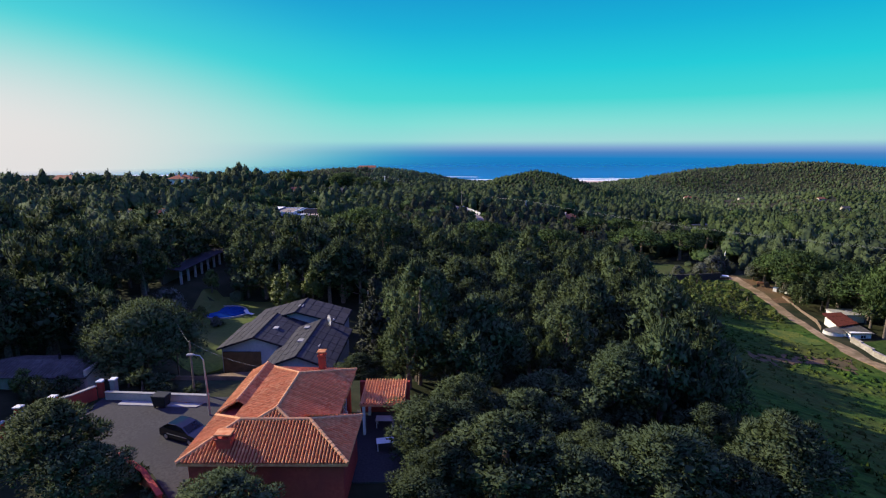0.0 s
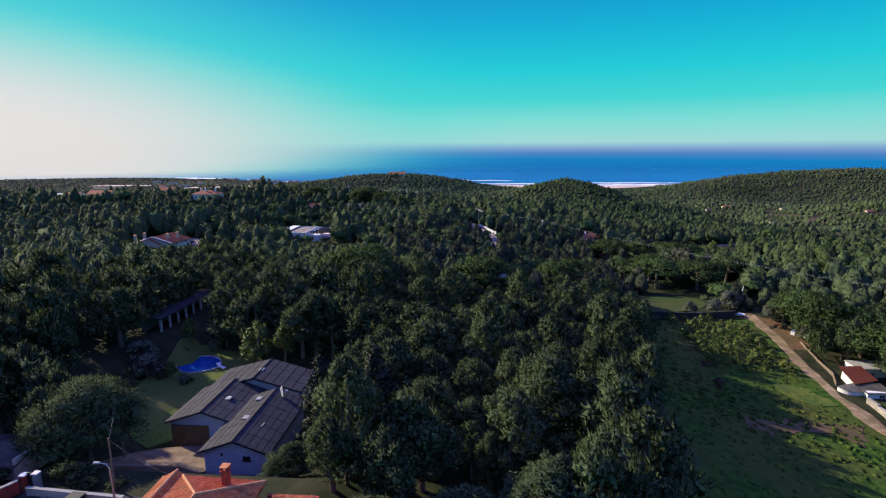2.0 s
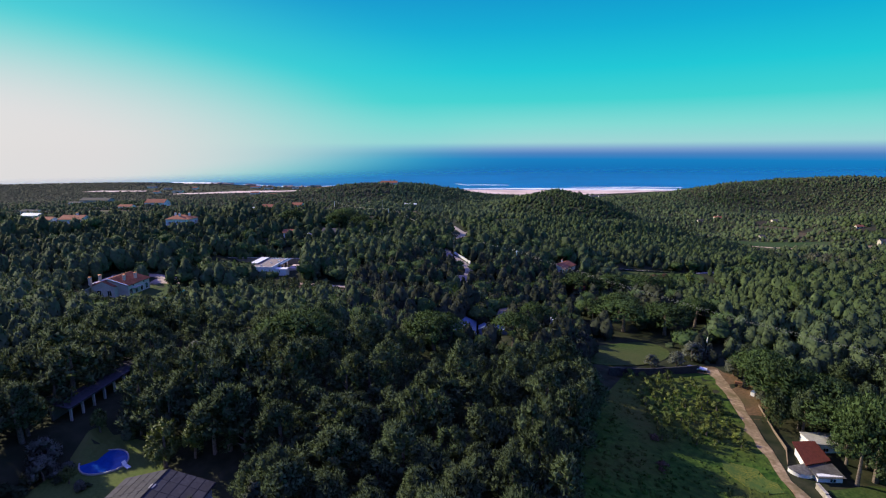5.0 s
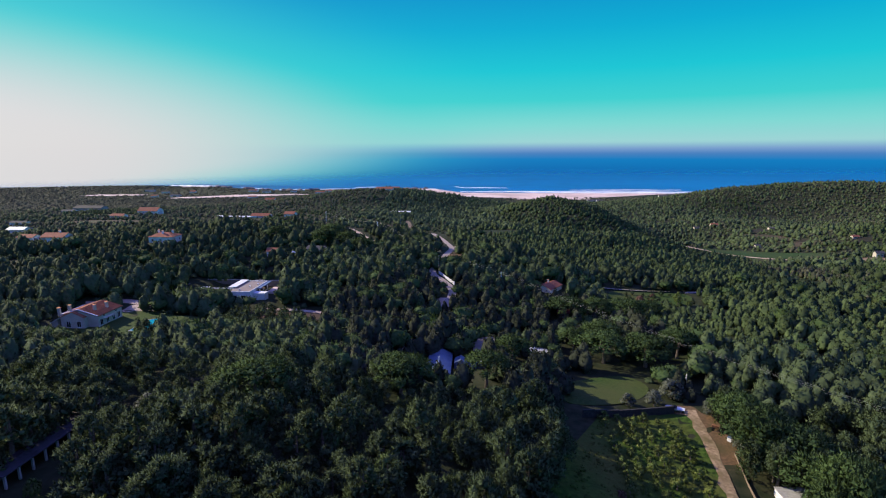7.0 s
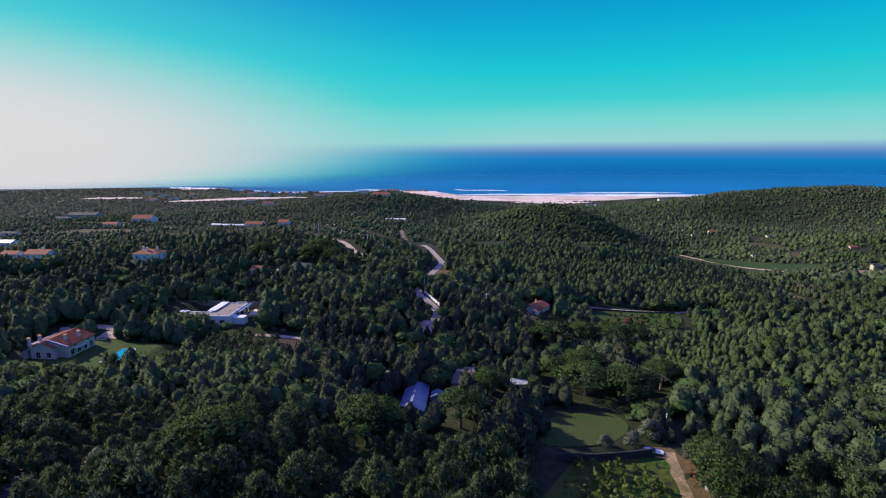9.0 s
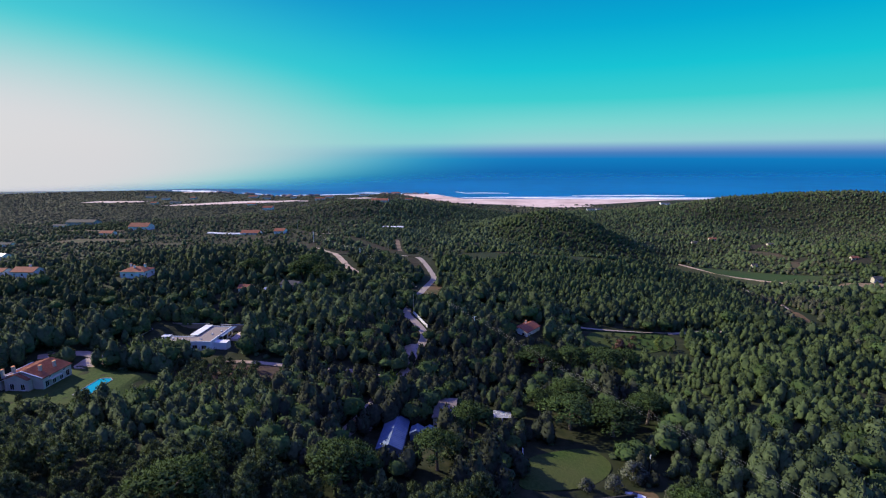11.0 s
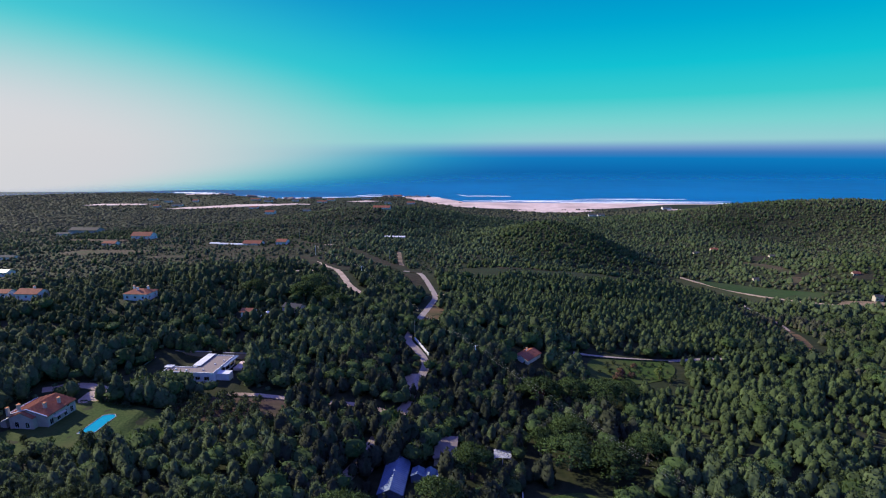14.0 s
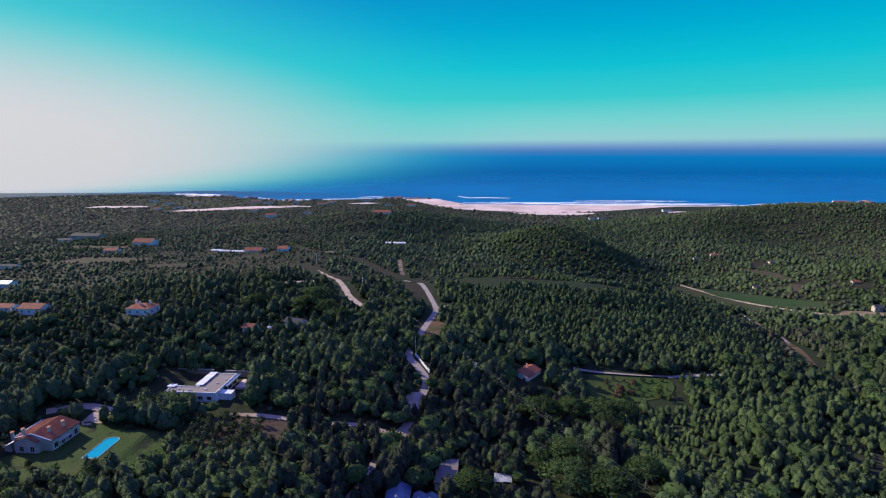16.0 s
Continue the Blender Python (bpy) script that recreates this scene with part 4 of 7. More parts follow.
# covered porch on posts behind the house
bm = bmesh.new()
pf = [(-3.2, 39.0, 4.15), (-3.2, 42.8, 4.55), (-6.9, 42.8, 4.55), (-6.9, 39.0, 4.15)]
porch = part("porch_roof", slab(bm, pf, 0.16), M["tile"], red)
tile_rows([(-6.9, 39.0, 4.17), (-3.2, 39.0, 4.17), (-3.2, 42.8, 4.57), (-6.9, 42.8, 4.57)], porch, M["tile"])
for px in (-6.6, -3.5):
    for py in (39.3, 42.5):
        part("post", boxes((px - 0.11, px + 0.11, py - 0.11, py + 0.11, 1.2, 4.15)), M["white"], red)
part("terrace", boxes((-7.9, -2.6, 33.0, 43.4, 0.9, 1.32)), M["asphalt"], red)
part("gutter_wall", boxes((-7.5, -3.0, 43.0, 43.25, 1.2, 4.3)), M["redwall"], red)
clear_box(-19, -5.2, 28.5, 45)

# white garden table with chairs under the porch
for i, (tx, ty, s) in enumerate(((-5.0, 40.6, 1.0), (-4.6, 37.2, 0.9))):
    tb = thing("garden_table", "white garden table on the terrace", "table", (tx, ty, 1.32), 10 * i)
    part("tabletop", bevelled(boxes((-0.8 * s, 0.8 * s, -0.45 * s, 0.45 * s, 0.70, 0.75)), 0.015), M["white"], tb)
    for a in (-1, 1):
        for b in (-1, 1):
            part("leg", boxes((a * 0.7 * s - 0.03, a * 0.7 * s + 0.03, b * 0.36 * s - 0.03, b * 0.36 * s + 0.03, 0, 0.70)), M["white"], tb)

# the grey house: two parallel gabled wings and a raised rear block
grey = thing("house", "low white house with weathered dark grey panel roofs", "house", (0, 0, 0))
GB = -3.9


def felt_roof(x0, x1, y0, y1, ze, zr, parent, cols):
    bm, f1, f2 = gable_roof(x0, x1, y0, y1, ze, zr, "y", 0.5, 0.2)
    r = part("roof", bm, M["slate_rib"], parent)
    xm = (x0 + x1) / 2
    for s in (-1, 1):
        xe = x0 - 0.5 if s < 0 else x1 + 0.5
        zee = ze - (zr - ze) / (xm - x0) * 0.5 + 0.07
        rows_n = 5
        for i in range(cols):
            for j in range(rows_n):
                a0, a1 = y0 - 0.5 + (y1 - y0 + 1) * i / cols + 0.04, y0 - 0.5 + (y1 - y0 + 1) * (i + 1) / cols - 0.04
                k0, k1 = j / rows_n + 0.012, (j + 1) / rows_n - 0.006
                pts = [(xe + (xm - xe) * k, a, zee + (zr + 0.07 - zee) * k + 0.045) for k, a in ((k0, a0), (k0, a1), (k1, a1), (k1, a0))]
                bm = slab(bmesh.new(), pts if s > 0 else pts[::-1], 0.04)
                part("roof_panel", bm, M["slate"], r)
    bm = bmesh.new()
    tube(bm, [(xm, y0 - 0.5, zr + 0.12), (xm, y1 + 0.5, zr + 0.12)], 0.1, 6)
    part("ridge_cap", bm, M["slate_rib"], r)
    return r


part("wall", gable_walls(-20.6, -13.2, 55.8, 68.0, GB, 0.05, 1.4, "y"), M["blue_render"], grey)
felt_roof(-20.6, -13.2, 55.8, 68.0, 0.05, 1.4, grey, 6)
part("wall", gable_walls(-28.4, -19.6, 62.0, 70.9, GB, -0.1, 1.35, "y"), M["blue_render"], grey)
felt_roof(-28.4, -19.6, 62.0, 70.6, -0.1, 1.35, grey, 4)
part("wall", gable_walls(-27.6, -14.8, 71.0, 76.9, GB, 0.0, 1.75, "y"), M["blue_render"], grey)
felt_roof(-27.6, -14.8, 71.0, 76.9, 0.0, 1.75, grey, 3)
window(grey, -15.6, 55.8, -0.9, 0.9, 0.5, "-y", M["dark"])
window(grey, -18.5, 55.8, -0.5, 0.3, 0.3, "-y", M["dark"], False)
window(grey, -21.0, 62.0, -0.9, 0.9, 0.5, "-y", M["dark"])
# a flat brown panel stands in for the carport's dark opening
part("recess", boxes((-28.2, -23.4, 61.75, 61.99, GB, -0.7)), M["redsoil"], grey, "dark brown panel standing for the shaded open carport")
for x, y, z in ((-17.9, 61, 1.18), (-22.6, 66, 1.0), (-18.4, 66.0, 1.1), (-15.6, 60.0, 0.85), (-21.2, 73.5, 1.75)):
    part("skylight", bevelled(boxes((x - 0.35, x + 0.35, y - 0.45, y + 0.45, z - 0.05, z + 0.12)), 0.03), M["concrete"], grey, "pale roof vent")
clear_box(-30, -11.5, 49, 81)
dish = thing("satellite_dish", "large white satellite dish on a roof mast", "satellite dish", (-15.7, 66.8, 0.7), -62)
bm = bmesh.new()
R_ = [[bm.verts.new((0.72 * r * math.cos(a), 0.28 * r * r - 0.1, 1.15 + 0.78 * r * math.sin(a))) for a in np.arange(16) * math.tau / 16] for r in (0.25, 0.6, 1.0)]
for a, b in zip(R_, R_[1:]):
    for k in range(16):
        bm.faces.new((a[k], a[(k + 1) % 16], b[(k + 1) % 16], b[k]))
bm.faces.new(R_[0])
bmesh.ops.solidify(bm, geom=bm.faces[:], thickness=0.03)
part("reflector", bm, M["white"], dish, smooth=True)
part("mast", tube(bmesh.new(), [(0, 0.1, 0), (0, 0.1, 1.1)], 0.05), M["metal"], dish)
part("arm", tube(bmesh.new(), [(0, 0, 0.5), (0.1, 0.75, 1.15)], 0.025), M["metal"], dish)
part("receiver", bevelled(boxes((0.0, 0.2, 0.65, 0.85, 1.08, 1.28)), 0.03), M["white"], dish)

# shed with a low ribbed roof behind the red garden wall
shed = thing("shed", "low shed with a weathered ribbed roof", "shed", (0, 0, 0))
part("wall", boxes((-46.5, -36.4, 48.5, 53.5, 0.2, 2.2)), M["concrete"], shed)
bm, f1, f2 = gable_roof(-46.5, -36.4, 48.5, 53.5, 2.2, 2.9, "x", 0.35, 0.1)
sr = part("roof", bm, M["corrug"], shed)
for f in (f1, f2):
    tile_rows(f, sr, M["corrug"], 0.34, 2.0, "roof_rib", 0.05)
part("vent", tube(bmesh.new(), [(-40.6, 51, 2.7), (-40.6, 51, 3.6)], 0.12), M["dark"], shed)
part("end_wall", boxes((-36.39, -36.1, 48.4, 53.6, 0.2, 2.9)), M["cream"], shed)
clear_box(-47, -35, 44, 54.5)

# the long dark pavilion with white pillars; its roof is coloured dark for the trees' shade
pav = thing("pavilion", "long dark-roofed shelter with a row of pale pillars", "pavilion", (0, 0, 0))
bm, f1, f2 = gable_roof(-52.3, -48.5, 92, 112, 2.7, 3.1, "y", 0.3, 0.15)
part("roof", bm, M["slate"], pav)
part("wall", boxes((-52.3, -51.9, 92, 112, -0.6, 2.7)), M["wall_grey"], pav)
for i in range(8):
    part("pillar", bevelled(boxes((-48.9, -48.5, 92.2 + i * 2.78, 92.55 + i * 2.78, -0.6, 2.72)), 0.03), M["concrete"], pav)
part("floor_slab", boxes((-52.5, -48.2, 91.5, 112.5, -0.7, -0.1)), M["wall_grey"], pav)
clear_box(-57.5, -47.5, 90, 113)
clear_box(-48, -43.5, 88, 104)

# the villa with the turquoise pool
villa = thing("house", "cream villa with a terracotta gable roof and tall chimneys", "house", (0, 0, 0))
VB = -5.2
part("wall", gable_walls(-117.0, -102.8, 184, 196.2, VB, -0.6, 1.5, "y"), M["cream"], villa)
bm, f1, f2 = gable_roof(-117.0, -102.8, 184, 196.2, -0.6, 1.5, "y", 0.35, 0.2)
vr = part("roof", bm, M["tile_far"], villa)
for f in (f1, f2):
    tile_rows(f, vr, M["tile_far"], 0.5, 1.6)
part("wall", gable_walls(-115.2, -106.6, 182.2, 183.98, VB, -0.7, 1.2, "y"), M["cream"], villa)
bm, f1, f2 = gable_roof(-115.2, -106.6, 182.2, 183.6, -0.7, 1.2, "y", 0.1, 0.15)
vr2 = part("roof", bm, M["tile_far"], villa)
for f in (f1, f2):
    tile_rows(f, vr2, M["tile_far"], 0.5, 1.6)
bm = bmesh.new()
slab(bm, [(-119.8, 182.4, -3.0), (-115.2, 182.4, -0.6), (-115.2, 189, -0.6), (-119.8, 189, -3.0)], 0.2)
part("lean_to_roof", bm, M["white"], villa)
part("lean_to_wall", prism(bmesh.new(), [(-119.4, 182.7), (-117.02, 182.7), (-117.02, 188.6), (-119.4, 188.6)], VB, lambda x, y: -3.02 + (x + 119.4) * 0.52), M["cream"], villa)
for a, b in (((-117.35, 183.8, -0.55), (-109.9, 183.8, 1.7)), ((-102.45, 183.8, -0.55), (-109.9, 183.8, 1.7)), ((-117.5, 184.0, -0.5), (-117.5, 196.4, -0.5))):
    part("verge_coping", tube(bmesh.new(), [a, b], 0.2, 5), M["white"], villa, "white plastered roof verge")
for cx, cy, cz in ((-116.2, 183.2, 2.6), (-113.4, 184.6, 3.2), (-106.4, 187.5, 2.6), (-105.2, 192.0, 2.4)):
    chimney(villa, cx, cy, -0.6, cz, 0.8, 0.8, M["cream"])
for wx_, wz in ((-108.6, -3.2), (-112.5, -3.2)):
    window(villa, wx_, 182.2, wz, 1.6, 2.2, "-y")
for wy_ in (185.6, 188.6, 191.6, 194.4):
    window(villa, -102.8, wy_, -3.2, 1.5, 2.2, "x")
for wy_ in (187.0, 193.0):
    window(villa, -102.8, wy_, -1.3, 1.1, 0.8, "x")
part("balcony", boxes((-102.78, -101.4, 186, 191, -2.1, -1.92)), M["cream"], villa)
clear_box(-124, -98, 172, 204)

# the flat-roofed modern house and its walled yard
modern = thing("house", "white modern house with flat gravel roofs", "house", (0, 0, 0))
MB, MR = -8.4, -3.4
part("wall", boxes((-89.6, -67, 227, 232.5, MB, MR - 0.3), (-77.6, -67, 232.52, 246, MB, MR - 0.3)), M["white"], modern)
part("roof", boxes((-89.3, -67.3, 227.3, 232.2, MR - 0.3, MR - 0.12), (-77.3, -67.3, 232.22, 245.7, MR - 0.3, MR - 0.12)), M["gravel"], modern)
for d in ((-89.6, -67, 227, 227.3), (-89.6, -89.3, 227.3, 232.5), (-89.3, -77.62, 232.2, 232.5), (-77.6, -77.3, 232.52, 246), (-77.3, -67, 245.7, 246), (-67.3, -67, 227.3, 245.7)):
    part("parapet", boxes((*d, MR - 0.3, MR + 0.18)), M["white"], modern)
part("upper_slab", bevelled(boxes((-79.6, -76.0, 233.2, 246.3, MR + 0.25, MR + 0.5)), 0.04), M["white"], modern, "bright white roof slab")
part("upper_wall", boxes((-79.2, -77.62, 233.6, 246.0, MB, MR + 0.25)), M["white"], modern)
part("end_slab", bevelled(boxes((-91.2, -87.6, 230.8, 233.4, MR + 0.2, MR + 0.42)), 0.04), M["white"], modern, "bright white roof slab")
for yy in (235.0, 239.0, 243.0):
    window(modern, -67, yy, -5.6, 3.0, 2.4, "x", M["blue_metal"], False)
for xx in (-87, -83, -79, -74, -70):
    window(modern, xx, 227, -5.8, 2.2, 1.6, "-y", M["white"])
part("annex", boxes((-66.98, -61.5, 229.5, 233, MB, MR - 1.2)), M["white"], modern, "low white annex")
part("canopy", bevelled(boxes((-66.98, -65.2, 234, 246.6, MR - 0.35, MR - 0.1)), 0.03), M["blue_metal"], modern, "blue-grey metal canopy")
part("terrace", boxes((-64.8, -57, 239.5, 247.5, MB, -6.6)), M["sand"], modern, "pale paved terrace")
for x, y in ((-71, 236), (-69, 240), (-73, 230), (-85, 229.6), (-80, 229)):
    part("roof_vent", bevelled(boxes((x - 0.3, x + 0.3, y - 0.3, y + 0.3, MR - 0.14, MR + 0.4)), 0.04), M["white"], modern)
for i, d in enumerate(((-103.5, -81.5, 252, 252.4), (-75.5, -60, 251.5, 251.9), (-103.9, -103.5, 236, 252.4))):
    gw = thing("garden_wall", "tall grey garden wall behind the modern house", "wall", (0, 0, 0), group="walls of the modern house", kind="structure")
    part("wall_panel", boxes((*d, MB - 0.5, -4.6)), M["wall_grey"], gw)
    part("coping", boxes((d[0] - 0.08, d[1] + 0.08, d[2] - 0.08, d[3] + 0.08, -4.598, -4.48)), M["concrete"], gw)
clear_box(-104, -56, 219, 253)

# the blue metal roofs and the brown flat roof beside the lane
barn = thing("barn", "gabled barn with a blue-grey sheet metal roof", "barn", (0, 0, 0))
part("wall", gable_walls(15.6, 22.8, 168.0, 184.5, -15.0, -11.6, -9.9, "y"), M["blue_metal"], barn)
bm, f1, f2 = gable_roof(15.6, 22.8, 168.0, 184.5, -11.6, -9.9, "y", 0.4, 0.08)
br_ = part("roof", bm, M["blue_metal"], barn)
for f in (f1, f2):
    tile_rows(f, br_, M["blue_metal"], 0.9, 8.0, "roof_sheet_rib", 0.05)
shed2 = thing("shed", "low row of sheds with pale blue metal roofs", "shed", (0, 0, 0))
for i, (a, b) in enumerate(((24.0, 28.0), (28.2, 31.6), (31.8, 34.5))):
    part("wall", gable_walls(a, b, 177.8, 182, -15.2, -12.2 - 0.15 * i, -11.2 - 0.15 * i, "y"), M["blue_metal"], shed2)
    bm, f1, f2 = gable_roof(a, b, 177.8, 182, -12.2 - 0.15 * i, -11.2 - 0.15 * i, "y", 0.1, 0.06)
    part("roof", bm, M["blue_metal"], shed2)
clear_box(12, 35, 158, 184)
flat = thing("house", "low house with a plain brown flat roof", "house", (0, 0, 0))
part("wall", boxes((30.4, 37.4, 187.2, 199.8, -15.5, -11.9)), M["cream"], flat)
part("roof", bevelled(boxes((30.0, 37.8, 186.6, 200.4, -11.9, -11.45)), 0.05), M["brown_flat"], flat)
for xx in (32.2, 35.6):
    window(flat, xx, 187.2, -13.6, 1.2, 1.2, "-y")
clear_box(28.5, 39.5, 181, 201.5)
perg = thing("pergola", "white slatted pergola among dark pines", "pergola", (0, 0, 0))
for px in (50.6, 53.3, 56.1):
    for py in (192.5, 196.6):
        part("post", boxes((px - 0.1, px + 0.1, py - 0.1, py + 0.1, -18.5, -13.9)), M["white"], perg)
for i in range(9):
    part("slat", boxes((50.3, 56.4, 192.3 + i * 0.55, 192.50 + i * 0.55, -13.9, -13.78)), M["white"], perg)
clear_box(48.5, 57.5, 189.5, 198)

# orange-roofed house among the pines
oh = thing("house", "white house with an orange terracotta roof among pines", "house", (68.0, 279.5, -17.3), -35)
part("wall", gable_walls(-4.2, 4.2, -6.2, 6.2, 0, 4.6, 6.3, "y"), M["white"], oh)
bm, f1, f2 = gable_roof(-4.2, 4.2, -6.2, 6.2, 4.6, 6.3, "y", 0.4, 0.2)
part("roof", bm, M["tile_far"], oh)
for xx in (-2, 2):
    window(oh, xx, -6.2, 3.2, 1.2, 1.4, "-y")
chimney(oh, -1.5, 2, 5.0, 7.4)
clear_box(60, 77, 258, 288)
far_house("house", "small dark red roofed hut among the pines", 70, 246, 5, 4, 2.6, 1.0, "tile_dark", "wood", 0, windows=1, front=4)

# the small farmhouse with the dark red roof beside the sandy track
farm = thing("house", "small white farmhouse with a dark red low roof", "house", (0, 0, 0))
part("wall", prism(bmesh.new(), [(89.8, 110.6), (94.6, 112.2), (95.1, 117.3), (91.2, 116.8)], -17.4, -14.55), M["white"], farm)
bm = bmesh.new()
slab(bm, [(89.2, 109.8, -14.6), (95.1, 111.6, -14.5), (95.7, 117.9, -13.9), (90.7, 117.3, -13.9)], 0.16)
farm_roof = part("roof", bm, M["tile_dark"], farm)
tile_rows([(89.2, 109.8, -14.58), (95.1, 111.6, -14.48), (95.7, 117.9, -13.88), (90.7, 117.3, -13.88)], farm_roof, M["tile_dark"], 0.4, 2.0, "roof_rib", 0.06)
part("lean_to_wall", boxes((90.0, 94.6, 107.2, 110.4, -17.4, -15.1)), M["white"], farm)
bm = slab(bmesh.new(), [(89.6, 106.8, -15.25), (95.0, 106.8, -15.15), (95.0, 111.2, -14.75), (89.6, 110.0, -14.85)], 0.1)
part("lean_to_roof", bm, M["corrug"], farm)
part("annex", boxes((95.4, 104.0, 117.6, 122.2, -17.4, -14.6)), M["white"], farm, "white flat-roofed annex")
part("annex_roof", bevelled(boxes((95.2, 104.2, 117.4, 122.4, -14.6, -14.4)), 0.04), M["concrete"], farm)
bm, bm2 = bmesh.new(), bmesh.new()
arc_ = np.radians(np.linspace(170, 305, 12))
ring_ = [[bm.verts.new((88.8 + r * math.cos(a), 110.3 + r * 0.85 * math.sin(a), z)) for r, z in ((2.3, -17.4), (2.5, -17.4), (2.5, -15.6), (2.3, -15.6))] for a in arc_]
for p, q in zip(ring_, ring_[1:]):
    for k in range(4):
        bm.faces.new((p[k], p[(k + 1) % 4], q[(k + 1) % 4], q[k]))
bm.faces.new(ring_[0][::-1])
bm.faces.new(ring_[-1])
bmesh.ops.recalc_face_normals(bm, faces=bm.faces[:])
part("bay_wall", bm, M["white"], farm, "curved white terrace wall")
tip = bm2.verts.new((89.6, 110.8, -14.7))
rim_ = [bm2.verts.new((88.8 + 2.65 * math.cos(a), 110.3 + 2.3 * math.sin(a), -15.5)) for a in arc_]
for p, q in zip(rim_, rim_[1:]):
    bm2.faces.new((tip, p, q))
part("bay_roof", bm2, M["corrug"], farm, "low grey fan-shaped roof")
window(farm, 92.8, 107.2, -16.0, 1.2, 0.8, "-y")
window(farm, 98.0, 117.6, -15.8, 1.2, 0.9, "-y")
clear_box(84, 103, 98, 124)

# far houses
far_house("house", "white villa with a red hipped roof and white chimneys", -156, 310, 14.5, 10, 4.4, 2.2, hip=True, chimneys=3, base=2.8, front=22)
far_house("house", "white house with a faded red gable roof", -220, 305, 14, 9, 4.2, 2.0, base=3.2, chimneys=1, front=20)
far_house("house", "small house with a red roof in the pines", -84, 297, 7, 5, 3.0, 1.4, base=-1.4, windows=2, front=12)
far_house("house", "grey-white house half hidden by pines", -64, 312, 11, 7, 3.4, 1.5, "slate", "white", -15, windows=3, front=14)
far_house("house", "large red-roofed house on the wooded hill", -128, 880, 28, 12, 4, 3, front=60)
far_house("house", "wide red-roofed house on the plain", -392, 650, 26, 14, 7, 4, windows=5, front=40)
far_house("house", "low red-roofed house on the plain", -226, 607, 22, 10, 4, 2.6, windows=4, front=30)
far_house("house", "low red-roofed house on the plain", -191, 608, 12, 11, 6, 2.6, windows=2, front=30)
far_house("house", "red-roofed house on the plain", -389, 587, 16, 9, 4, 2, windows=2, front=20)
far_house("house", "large grey building on the far plain", -522, 712, 42, 16, 8, 3, "slate", "concrete", windows=6, front=40)
far_house("house", "small white house on the far slope", 352, 738, 9, 6, 4, 1.6, wall="cream", windows=2, front=25, chimneys=1)
far_house("house", "small white house on the far slope", 396, 676, 12, 5, 3.2, 1.0, "corrug", "cream", windows=3, front=20)
far_house("house", "low white shed on the far slope", 325, 728, 7, 4, 3, 1, "corrug", "cream", windows=2, front=20)
far_house("house", "small pale house in the valley", 321, 566, 5, 4, 3.5, 1.4, "corrug", "cream", windows=2, front=15)
far_house("house", "small pale house in the valley", 390, 529, 6, 4, 3.5, 1.4, "tile_far", "cream", windows=2, front=15)
far_house("house", "small pale house on the far slope", 356, 452, 6, 4, 4, 1.4, "corrug", "cream", windows=2, front=18)
far_house("house", "white house near the beach", 280, 1180, 18, 9, 6, 2.5, "corrug", "white", windows=3, front=60)
far_house("house", "white house near the beach", 300, 1190, 14, 9, 5, 2.5, "corrug", "white", windows=3, front=60)
far_house("house", "white house on the coastal heath", -474, 1228, 24, 12, 9, 4, windows=4, front=60)
far_house("house", "pinkish building on the rocky headland", 1135, 1722, 34, 14, 8, 2, windows=4, front=30)
far_house("house", "low building at the coast", -262, 1800, 30, 14, 6, 3, "tile_far", "cream", windows=4, front=40)
far_house("house", "low white building at the coast", 525, 1440, 24, 12, 7, 3, "corrug", "white", windows=3, front=40)
far_house("house", "pale flat-looking house on the far plain", -530, 682, 20, 9, 4, 1.2, "corrug", "white", windows=2, front=20)
far_house("house", "white house at the edge of the plain", -401, 470, 16, 7, 3.4, 1.2, "corrug", "white", windows=3, front=20)
far_house("house", "white house with a blue-grey roof among pines", -322, 386, 14, 8, 3.8, 1.6, "blue_metal", "white", windows=3, front=18)
far_house("house", "low faded red roofed house among pines", -241, 308, 10, 7, 3.2, 1.4, base=3.2, windows=2, front=14)
far_house("house", "long low white building behind the hill", -71, 682, 26, 7, 3.4, 0.8, "white", "white", windows=4, front=24)
for i, (x, y) in enumerate(((-275, 610), (-262, 606), (-248, 604), (-236, 604))):
    far_house("greenhouse", "long low white greenhouse on the plain", x, y, 11, 5, 2.4, 0.8, "white", "white", windows=0, front=15)
for i, (x, y) in enumerate(((-420, 1330), (-600, 1410), (-860, 1470), (-905, 1440), (-640, 1600), (-700, 1640), (-560, 1620), (-450, 1640), (-350, 1700), (-880, 1600), (-960, 1580), (-460, 1580), (-250, 1560), (-180, 1560), (-1050, 1640))):
    far_house("house", "distant pale house on the coastal plain", x, y, 18 + 6 * (i % 3), 10, 6, 3, "tile_far" if i % 2 else "corrug", "white", windows=3, front=30)


